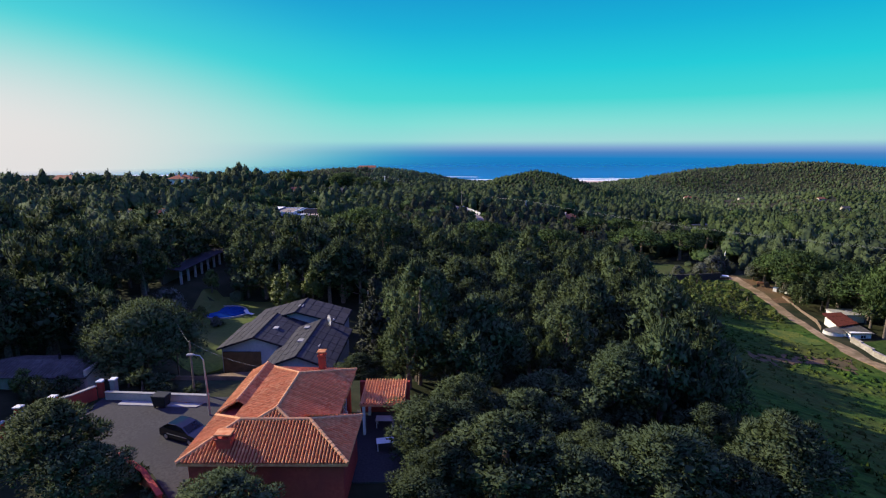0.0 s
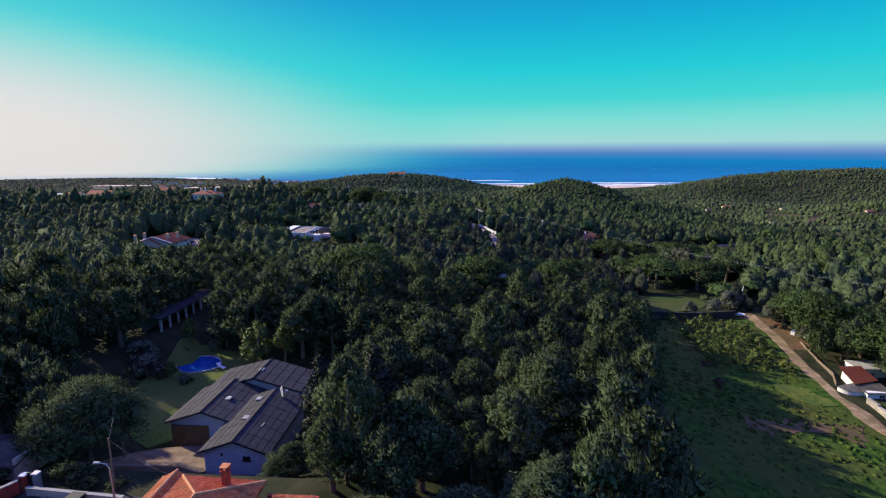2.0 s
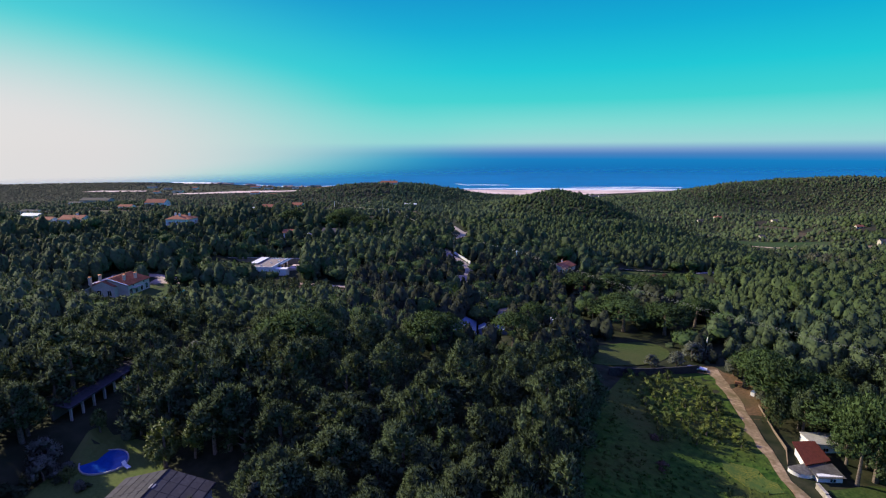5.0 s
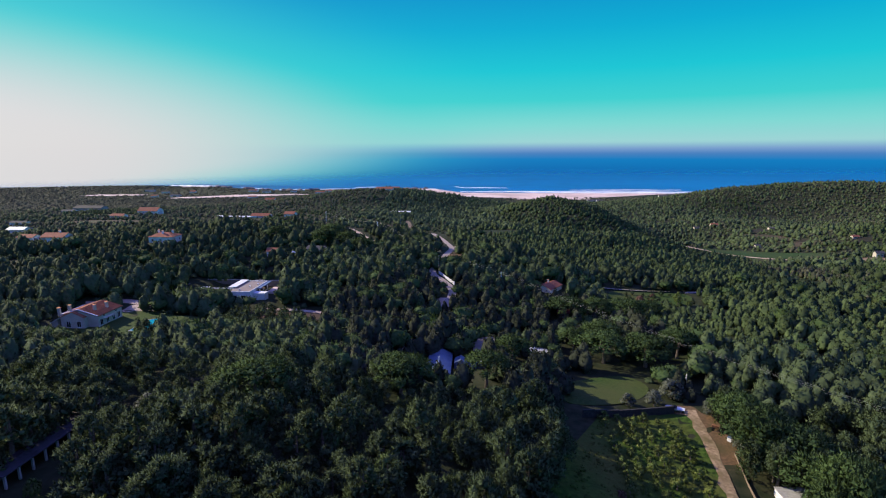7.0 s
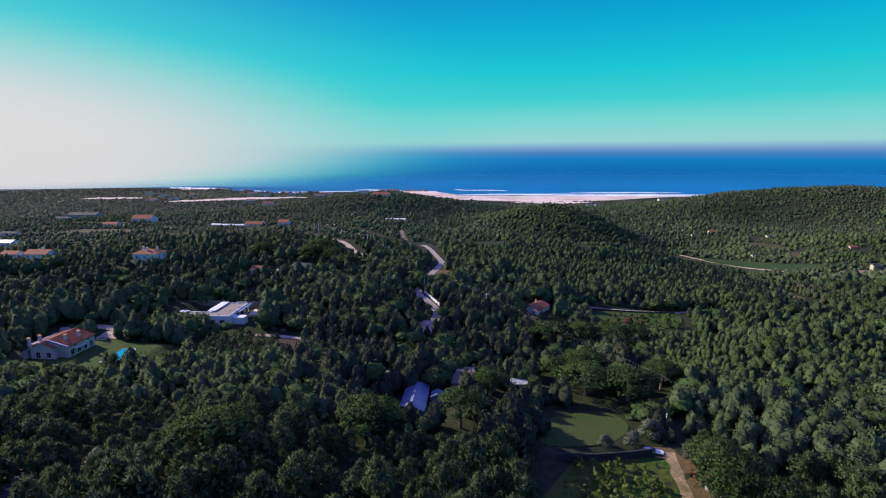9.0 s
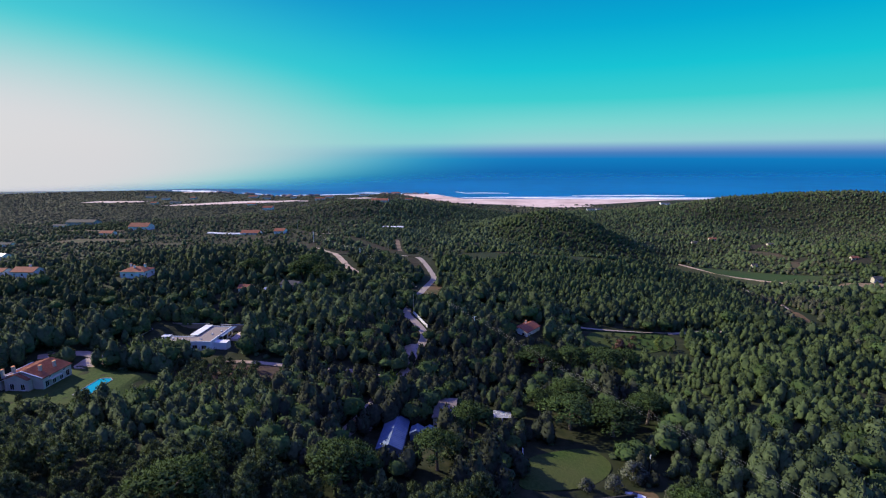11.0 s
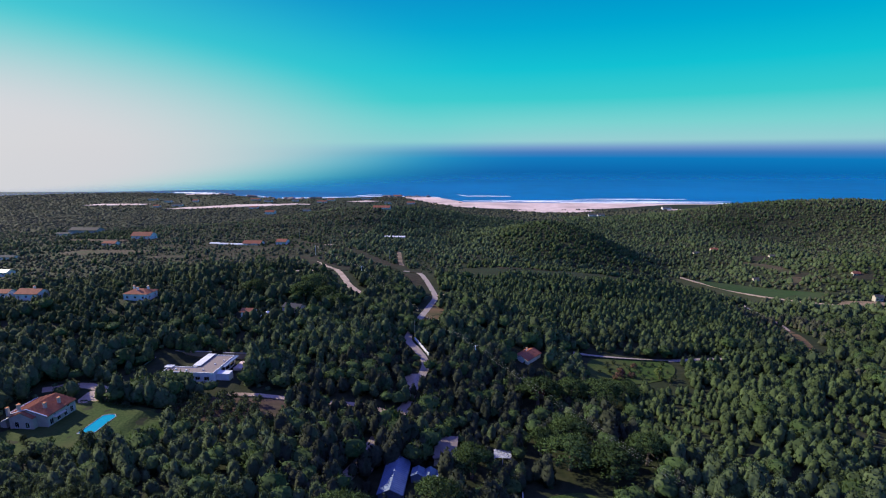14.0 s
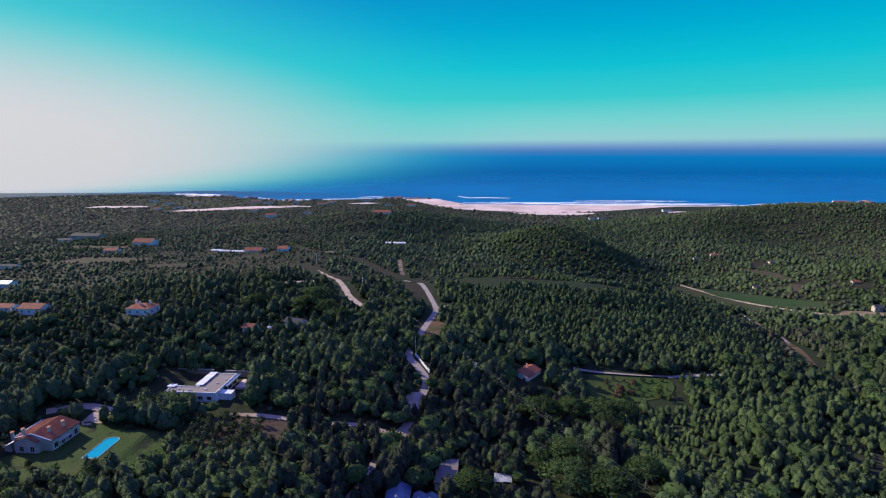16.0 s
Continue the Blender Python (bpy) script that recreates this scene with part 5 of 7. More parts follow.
# ---- walls, pools, poles and loose things ----
def wall_run(name, pts, height, thick, material, label, cap=None, base=None, group="", drop=0.6):
    w = thing(name, label, "wall", (0, 0, 0), group=group, kind="structure")
    for (x0, y0), (x1, y1) in zip(pts, pts[1:]):
        n = max(1, round(math.hypot(x1 - x0, y1 - y0) / 3.0))
        L = math.hypot(x1 - x0, y1 - y0) / n
        ang = math.degrees(math.atan2(y1 - y0, x1 - x0))
        for i in range(n):
            a, b = x0 + (x1 - x0) * (i + 0.5) / n, y0 + (y1 - y0) * (i + 0.5) / n
            z = gz(a, b) if base is None else base
            m = pose(a, b, z, 0, 0, ang)
            bm = bmesh.new()
            box(bm, -L / 2, L / 2, -thick / 2, thick / 2, -drop, height, m)
            part("wall_panel", bm, material, w)
            if cap:
                bm = bmesh.new()
                box(bm, -L / 2, L / 2, -thick / 2 - 0.06, thick / 2 + 0.06, height + 0.002, height + 0.09, m)
                part("coping", bm, cap, w)
    return w


wall_run("white_wall", [(-32.4, 45.6), (-22.2, 44.9)], 0.75, 0.25, M["cream"], "low off-white garden wall along the turning place", M["concrete"])
wall_run("red_wall", [(-36.5, 33.5), (-36.2, 41.5), (-34.7, 44.0), (-33.6, 46.0)], 1.3, 0.25, M["redwall"], "red rendered garden wall with pale coping", M["concrete"])
wall_run("red_wall", [(-24.5, 34.9), (-21.4, 32.8), (-18.8, 30.2)], 1.1, 0.25, M["redwall"], "low red garden wall beside the house", M["redwall"])
wall_run("field_wall", [(60, 149), (70, 150.5), (86, 154.5)], 2.1, 0.3, M["dark_stone"], "dark grey retaining wall at the end of the field", M["dark_stone"])
wall_run("stone_wall", [(88.6, 105.2), (88.2, 99), (88.2, 92), (88.8, 80), (89.4, 66)], 1.1, 0.5, M["stone"], "rough pale stone wall beside the track", M["stone"])
wall_run("stone_wall", [(13.4, 209), (12.4, 198), (11.2, 188), (10.4, 181)], 1.2, 0.4, M["stone"], "pale stone wall beside the lane", M["stone"])
wall_run("stone_wall", [(2.5, 196), (4.0, 206), (7.5, 213)], 1.6, 0.4, M["stone"], "pale stone wall beside the lane", M["stone"])
wall_run("white_wall", [(10.6, 283.5), (14.8, 276), (19.6, 268)], 1.2, 0.3, M["white"], "white wall along the lane", M["white"])
wall_run("white_wall", [(59, 176.5), (58.4, 167)], 0.6, 0.2, M["white"], "pale low wall at the meadow", M["white"])
wall_run("garden_fence", [(94, 288.8), (118, 288.8), (140, 288.2)], 1.0, 0.12, M["dark_pine"], "dark clipped hedge along the lane")
wall_run("farm_fence", [(93.6, 136), (91.6, 126), (90.2, 118), (87.4, 112.6)], 0.75, 0.06, M["wood"], "weathered wooden fence beside the track")

# gate pillars on the turning place
for px, py, mm in ((-33.3, 46.4, "redwall"), (-32.2, 46.6, "concrete"), (-35.6, 43.2, "redwall"), (-36.9, 41.0, "redwall")):
    g = thing("gate_pillar", "square rendered gate pillar with a flat cap", "pillar", (px, py, gz(px, py)), group="gate pillars")
    part("shaft", boxes((-0.25, 0.25, -0.25, 0.25, -0.4, 1.6)), M[mm], g)
    part("cap", bevelled(boxes((-0.33, 0.33, -0.33, 0.33, 1.602, 1.74)), 0.03), M["white"], g)
gate = thing("gate", "dark metal garden gate", "gate", (-32.75, 46.5, gz(-32.75, 46.5)))
part("gate_panel", boxes((-0.3, 0.3, -0.03, 0.03, 0.05, 1.8)), M["dark"], gate)


def pool(name, label, pts, z, water, group=""):
    p = thing(name, label, "swimming pool", (0, 0, 0))
    c = np.mean(pts, axis=0)
    out = [tuple(c + (np.array(q) - c) * 1.06) for q in pts]
    bm = bmesh.new()
    n = len(pts)
    loops_ = [[bm.verts.new((q[0], q[1], h)) for q in ring] for ring, h in ((pts, z - 0.4), (pts, z + 0.06), (out, z + 0.06), (out, z - 0.4))]
    for l0, l1 in zip(loops_, loops_[1:] + loops_[:1]):
        for i in range(n):
            bm.faces.new((l0[i], l0[(i + 1) % n], l1[(i + 1) % n], l1[i]))
    bmesh.ops.recalc_face_normals(bm, faces=bm.faces[:])
    part("coping", bm, M["concrete"], p, "pale stone pool edge")
    part("water", prism(bmesh.new(), pts, z - 0.5, z - 0.06), M[water], p, "clear blue water")
    return p


pool("swimming_pool", "long turquoise swimming pool with pale edge", [(-89.9, 181.4), (-84.6, 181.3), (-84.9, 192.8), (-86.2, 194.0), (-88.2, 194.0), (-90.0, 193.0)], -4.75, "pool")
pool("swimming_pool", "round deep blue swimming pool in the lawn", [(-38.0 + 3.6 * math.cos(a) * (1 + 0.12 * math.cos(2 * a + 1)), 85.6 + 3.4 * math.sin(a)) for a in np.arange(20) * math.tau / 20], -3.12, "pool_blue")


def lounger(x, y, rz):
    l = thing("sun_lounger", "white sun lounger beside the pool", "sun lounger", (x, y, gz(x, y) + 0.1), rz, group="pool loungers")
    part("bed", bevelled(boxes((-0.32, 0.32, -0.9, 0.5, 0.28, 0.36)), 0.02), M["white"], l)
    bm = bmesh.new()
    box(bm, -0.32, 0.32, 0, 0.75, 0, 0.07, pose(0, 0.5, 0.32, 38))
    part("backrest", bm, M["white"], l)
    for a in (-0.26, 0.26):
        for b in (-0.75, 0.4):
            part("leg", boxes((a - 0.03, a + 0.03, b - 0.03, b + 0.03, 0, 0.28)), M["white"], l)


lounger(-33.4, 84.6, 60)

# parked black car
car = thing("car", "black hatchback car parked on the asphalt", "car", (-21.4, 38.9, 1.25), 158)
prof = [(-2.05, 0.35), (-2.08, 0.62), (-1.95, 0.86), (-1.15, 0.95), (-0.45, 1.36), (0.25, 1.47), (1.15, 1.42), (1.78, 1.05), (2.02, 0.9), (2.06, 0.4), (1.9, 0.28), (-1.9, 0.28)]
bm = bmesh.new()
side_rings = []
for y, s, zt in ((-0.86, 1.0, 0.97), (-0.80, 1.0, 1.0), (0.80, 1.0, 1.0), (0.86, 1.0, 0.97)):
    side_rings.append([bm.verts.new((x * (0.985 if abs(y) > 0.83 else 1), y * (1 - 0.16 * max(0, z - 0.9) / 0.55), z * (1 if abs(y) < 0.83 else 0.985))) for x, z in prof])
for a, b in zip(side_rings, side_rings[1:]):
    for k in range(len(prof)):
        bm.faces.new((a[k], a[(k + 1) % len(prof)], b[(k + 1) % len(prof)], b[k]))
bm.faces.new(side_rings[0][::-1])
bm.faces.new(side_rings[-1])
bmesh.ops.recalc_face_normals(bm, faces=bm.faces[:])
part("body", bm, M["carpaint"], car)
for s in (-1, 1):
    bm = bmesh.new()
    pts = [(-0.98, 0.99), (-0.42, 1.3), (0.25, 1.4), (1.08, 1.34), (1.5, 1.04)]
    y = s * 0.845
    vs = [bm.verts.new((x, s * (0.866 - 0.14 * max(0, z - 0.9) / 0.55), z)) for x, z in pts]
    bm.faces.new(vs if s < 0 else vs[::-1])
    bmesh.ops.solidify(bm, geom=bm.faces[:], thickness=0.01)
    part("side_window", bm, M["glass"], car)
    part("door_trim", boxes((-1.0, 1.2, y * 1.03 - 0.012, y * 1.03 + 0.012, 0.60, 0.64)), M["metal"], car, "bright side strip")
    for x in (-1.28, 1.3):
        bm = bmesh.new()
        tube(bm, [(x, s * 0.66, 0.31), (x, s * 0.87, 0.31)], 0.31, 14)
        wh = part("wheel", bm, M["tyre"], car)
        bm = bmesh.new()
        tube(bm, [(x, s * 0.80, 0.31), (x, s * 0.882, 0.31)], 0.19, 10)
        part("rim", bm, M["metal"], wh)
for z, x in ((1.2, -0.8),):
    bm = bmesh.new()
    vs = [bm.verts.new(q) for q in ((-1.1, -0.68, 0.99), (-1.1, 0.68, 0.99), (-0.48, 0.6, 1.36), (-0.48, -0.6, 1.36))]
    bm.faces.new(vs)
    bmesh.ops.solidify(bm, geom=bm.faces[:], thickness=-0.012)
    part("windscreen", bm, M["glass"], car)
for y in (-0.6, 0.6):
    part("headlight", bevelled(boxes((-2.1, -1.98, y - 0.16, y + 0.16, 0.64, 0.78)), 0.02), M["white"], car)

# wheeled rubbish container, kerbside rubble
wb = thing("rubbish_container", "dark wheeled rubbish container by the wall", "rubbish bin", (-26.3, 44.2, 1.25), -4)
bm = bmesh.new()
lo_ = [bm.verts.new(q) for q in ((-0.55, -0.45, 0.15), (0.55, -0.45, 0.15), (0.55, 0.45, 0.15), (-0.55, 0.45, 0.15))]
hi_ = [bm.verts.new(q) for q in ((-0.68, -0.53, 1.1), (0.68, -0.53, 1.1), (0.68, 0.53, 1.1), (-0.68, 0.53, 1.1))]
bm.faces.new(lo_[::-1])
bm.faces.new(hi_)
for i in range(4):
    bm.faces.new((lo_[i], lo_[(i + 1) % 4], hi_[(i + 1) % 4], hi_[i]))
part("bin_body", bevelled(bm, 0.04), M["dark"], wb)
part("lid", bevelled(boxes((-0.72, 0.72, -0.56, 0.56, 1.102, 1.22)), 0.04), M["dark"], wb)
for a in (-0.45, 0.45):
    for b in (-0.35, 0.35):
        part("wheel", tube(bmesh.new(), [(a - 0.04, b, 0.09), (a + 0.04, b, 0.09)], 0.09, 10), M["tyre"], wb)
patch("pavement", [(-30.6, 44.4), (-23.0, 43.9), (-22.6, 44.6), (-30.6, 45.2)], M["concrete"], "strip of pale paving along the wall", "pavement", lift=0.12, soft=False)


def pole(name, label, x, y, top, r0=0.13, r1=0.08, material="concrete", cross=True, ang=0.0, z=None):
    z = gz(x, y) if z is None else z
    p = thing(name, label, "utility pole", (x, y, z), ang, group="utility poles")
    part("pole", tube(bmesh.new(), [(0, 0, -0.5), (0, 0, top - z)], [r0, r1], 8), M[material], p)
    if cross:
        arm = part("crossarm", boxes((-1.35, 1.35, -0.06, 0.06, top - z - 0.55, top - z - 0.42)), M["metal"], p)
        for a in (-1.25, 0.0, 1.25):
            part("insulator", tube(bmesh.new(), [(a, 0, top - z - 0.42), (a, 0, top - z - 0.15)], 0.06, 6), M["dark"], arm)
    return p


# street lamp by the asphalt, dark pole with a wire, the line of power poles
sl = thing("street_lamp", "pale grey street lamp with a short arm", "street lamp", (-21.1, 42.6, 1.2))
part("pole", tube(bmesh.new(), [(0, 0, -0.3), (-0.05, 0, 3.0), (-0.15, 0, 5.4)], [0.11, 0.085, 0.06], 8), M["metal"], sl)
part("arm", tube(bmesh.new(), [(-0.15, 0, 5.38), (-0.4, 0, 5.75), (-1.0, 0, 5.85)], 0.04, 6), M["metal"], sl)
part("lamp_head", bevelled(boxes((-1.55, -0.95, -0.14, 0.14, 5.76, 5.92)), 0.04), M["concrete"], sl)
pole("utility_pole", "dark wooden utility pole beside the forecourt", -24.6, 47.0, 6.6, 0.11, 0.08, "wood", False)
pole("utility_pole", "dark wooden utility pole behind the pine", -32.0, 58.0, 6.0, 0.11, 0.08, "wood", False)


def cable(name, a, b, sag, r=0.02, label="thin sagging overhead cable"):
    a, b = Vector(a), Vector(b)
    pts = [a.lerp(b, i / 24) - Vector((0, 0, sag * 4 * (i / 24) * (1 - i / 24))) for i in range(25)]
    ob = part(name, tube(bmesh.new(), pts, r, 4), M["cable"])
    return tagged(ob, label, "cable", "overhead cables")


cable("overhead_cable", (-24.6, 47.0, 6.5), (-16.0, 43.5, 5.4), 0.4, 0.009)
cable("overhead_cable", (-24.6, 47.0, 6.4), (-32.0, 58.0, 5.9), 0.5, 0.009)
SIDE = Vector((0.8416, 0.54, 0.0))
stops_ = [(Vector((138.5, 112.4, 0)), -0.5), (Vector((42.5, 262, 0)), -1.5), (Vector((-45, 398.5, 0)), 3.5), (Vector((-120, 515.5, 0)), -3.5)]
for p, top in stops_:
    pole("power_pole", "pale concrete power pole with a crossarm", p.x, p.y, top, 0.26, 0.2, "white", True, 32.7)
for (p, a), (q, b) in zip(stops_, stops_[1:]):
    for s in (-1.0, 0.0, 1.0):
        cable("power_line", p + SIDE * (1.25 * s) + Vector((0, 0, a - 0.12)), q + SIDE * (1.25 * s) + Vector((0, 0, b - 0.12)), 2.6, 0.012, "thin pale power line sagging over the forest")
for x, y, t in ((-109, 530, 0.0), (-43, 498, -4.0), (-190, 660, -8.0), (6, 452, -6.0), (22, 440, -6.0), (-80, 560, -6.0), (10.4, 286, 1.5)):
    pole("utility_pole", "slender distant utility pole above the trees", x, y, t, 0.16, 0.1, "concrete", False)

# boat on the bank at the end of the field
boat = thing("boat", "small white boat lying on the bank", "boat", (86.8, 155.6, gz(86.8, 155.6) + 0.25), 68)
bm = bmesh.new()
rings = []
for s, w, zb_ in ((-2.4, 0.85, 0.12), (-1.2, 0.98, 0.02), (0.4, 0.95, 0.0), (1.8, 0.55, 0.15), (2.7, 0.05, 0.5)):
    rings.append([bm.verts.new(q) for q in ((-w, s, 0.85 + 0.06 * s), (-w * 0.8, s, 0.35 + zb_), (0, s, zb_), (w * 0.8, s, 0.35 + zb_), (w, s, 0.85 + 0.06 * s), (w * 0.8, s, 0.72 + 0.06 * s), (0, s, 0.5 + 0.06 * s), (-w * 0.8, s, 0.72 + 0.06 * s))])
for a, b in zip(rings, rings[1:]):
    for k in range(8):
        bm.faces.new((a[k], a[(k + 1) % 8], b[(k + 1) % 8], b[k]))
bm.faces.new(rings[0][::-1])
bm.faces.new(rings[-1])
part("hull", bm, M["white"], boat)
part("cabin", bevelled(boxes((-0.55, 0.55, -0.4, 0.8, 0.72, 1.25)), 0.08), M["glass"], boat)
part("trailer", boxes((-0.7, 0.7, -1.6, -1.4, -0.3, 0.1), (-0.7, 0.7, 0.6, 0.8, -0.3, 0.1)), M["metal"], boat)

# old tractor, trailer and stacked white sheets at the farm
tr = thing("tractor", "old rusty tractor on the earth yard", "tractor", (94.4, 145.6, gz(94.4, 145.6) + 0.15), 60)
part("bonnet", bevelled(boxes((-0.4, 0.4, 0.2, 1.9, 0.7, 1.35)), 0.08), M["rust"], tr)
part("seat", bevelled(boxes((-0.3, 0.3, -0.9, -0.4, 0.95, 1.1), (-0.3, 0.3, -0.98, -0.9, 1.1, 1.5)), 0.02), M["dark"], tr)
part("exhaust", tube(bmesh.new(), [(0.25, 1.2, 1.35), (0.25, 1.2, 2.1)], 0.05), M["dark"], tr)
for s in (-1, 1):
    part("rear_wheel", tube(bmesh.new(), [(s * 0.5, -0.6, 0.72), (s * 0.9, -0.6, 0.72)], 0.72, 16), M["tyre"], tr)
    part("front_wheel", tube(bmesh.new(), [(s * 0.5, 1.5, 0.38), (s * 0.75, 1.5, 0.38)], 0.38, 14), M["tyre"], tr)
for x, y, w, rz in ((95.2, 141.5, 1.6, 40), (99.0, 137.5, 2.2, 60), (101.0, 135.0, 1.4, 60), (97.3, 139.4, 1.2, 30)):
    s = thing("storage_crate", "pale crate of farm clutter under the pines", "crate", (x, y, gz(x, y)), rz, group="farm clutter")
    part("crate_body", bevelled(boxes((-w / 2, w / 2, -0.5, 0.5, 0, 1.1)), 0.03), M["white"], s)
    part("tarpaulin", bevelled(boxes((-w / 2 - 0.06, w / 2 + 0.06, -0.56, 0.56, 1.102, 1.22)), 0.04), M["blue_metal"], s)
fs = thing("shed", "open white-fronted shed under the pines", "shed", (100.5, 137.2, gz(100.5, 137.2)), 62)
part("wall", boxes((-3, 3, -0.1, 0.1, -0.5, 2.4)), M["white"], fs)
part("roof", bevelled(boxes((-3.3, 3.3, -0.3, 3.2, 2.4, 2.55)), 0.03), M["corrug"], fs)
for a in (-2.8, 2.8):
    part("post", boxes((a - 0.07, a + 0.07, 2.8, 2.95, -0.5, 2.4)), M["wood"], fs)
clear_box(86, 96, 130, 160)
clear_box(-100, -69, 176, 204)
st = thing("marker_post", "tall white pennant on a pole", "flag", (93.5, 166.0, gz(93.5, 166)), 20)
part("mast", tube(bmesh.new(), [(0, 0, 0), (0, 0, 6.5)], 0.05), M["metal"], st)
bm = bmesh.new()
for x in (-0.012, 0.012):
    bm.faces.new([bm.verts.new((x, y, z)) for y, z in ((0.05, 6.4), (0.42, 5.6), (0.5, 4.9), (0.05, 4.0))])
bmesh.ops.bridge_loops(bm, edges=bm.edges[:])
part("pennant", bm, M["white"], st)
# white tents beside the small red roof
for x, y in ((-77.5, 294), (-74.5, 300)):
    tn = thing("garden_tent", "white garden tent among pines", "tent", (x, y, gz(x, y)), 15, group="garden tents")
    bm = bmesh.new()
    base_ = [bm.verts.new(q) for q in ((-1.6, -1.6, 2.2), (1.6, -1.6, 2.2), (1.6, 1.6, 2.2), (-1.6, 1.6, 2.2))]
    tip = bm.verts.new((0, 0, 3.3))
    for i in range(4):
        bm.faces.new((base_[i], base_[(i + 1) % 4], tip))
    bm.faces.new(base_[::-1])
    part("canopy", bm, M["white"], tn)
    for a in (-1.5, 1.5):
        for b in (-1.5, 1.5):
            part("post", boxes((a - 0.04, a + 0.04, b - 0.04, b + 0.04, 0, 2.2)), M["metal"], tn)


# ---- trees ----
def ball(sub):
    b = bmesh.new()
    bmesh.ops.create_icosphere(b, subdivisions=sub, radius=1)
    v, f = np.array([q.co[:] for q in b.verts]), np.array([[q.index for q in p.verts] for p in b.faces])
    b.free()
    return v, f


ICO_V, ICO_F = ball(1)
BALL_V, BALL_F = ball(2)


def unit(v):
    return v / np.maximum(np.linalg.norm(v, axis=-1, keepdims=True), 1e-6)


def clumps(rng, centres, radii, n_leaf, size, core=0.38, up=0.25, flat=0.8, lying=0.45, slim=0.22, rise=0.4):
    """Foliage: round each centre a jagged core and n_leaf loose tufts, half of them lying on its skin, half standing out."""
    V, F, k = [], [], 0
    c, r = np.asarray(centres), np.asarray(radii)
    if core:
        jit = rng.uniform(0.85, 1.15, (len(c), len(ICO_V), 1))
        v = c[:, None] + ICO_V[None] * r[:, None, None] * core * jit * np.array([1, 1, flat])
        V.append(v.reshape(-1, 3))
        F.append((ICO_F[None] + len(ICO_V) * np.arange(len(c))[:, None, None]).reshape(-1, 3))
        k = len(ICO_V) * len(c)
    d = rng.normal(0, 1, (len(c), n_leaf, 3))
    d[..., 2] += up
    d = unit(d)
    p = c[:, None] + d * r[:, None, None] * rng.uniform(0.7, 1.02, (len(c), n_leaf, 1)) * np.array([1, 1, flat])
    t1 = unit(np.cross(d, rng.normal(0, 1, d.shape)))
    t2 = np.cross(d, t1)
    s = size * rng.uniform(0.6, 1.35, (len(c), n_leaf, 1))
    skin = rng.random((len(c), n_leaf, 1)) < lying
    lean = d * 0.35
    a = np.where(skin, p + t1 * s * 0.62, p + t1 * s * slim - d * s * 0.3)
    b = np.where(skin, p - t1 * s * 0.4 + t2 * s * 0.5 + lean * s, p - t1 * s * slim - d * s * 0.3)
    e = np.where(skin, p - t1 * s * 0.4 - t2 * s * 0.5, p + d * s * 1.0 + np.array([0, 0, rise]) * s)
    tri = np.stack([a, b, e], 2).reshape(-1, 3)
    V.append(tri)
    F.append(k + np.arange(len(tri)).reshape(-1, 3))
    v = np.vstack(V)
    ctr = np.concatenate([np.repeat(c, len(ICO_V), 0)] * (1 if core else 0) + [np.repeat(c, n_leaf * 3, 0)])
    mid = c.mean(0) * np.array([1, 1, 0.8])
    nrm = unit(0.65 * unit(v - ctr) + 0.40 * unit(v - mid) + np.array([0, 0, 0.32]) + rng.normal(0, 0.16, v.shape))
    return v, np.vstack(F), nrm


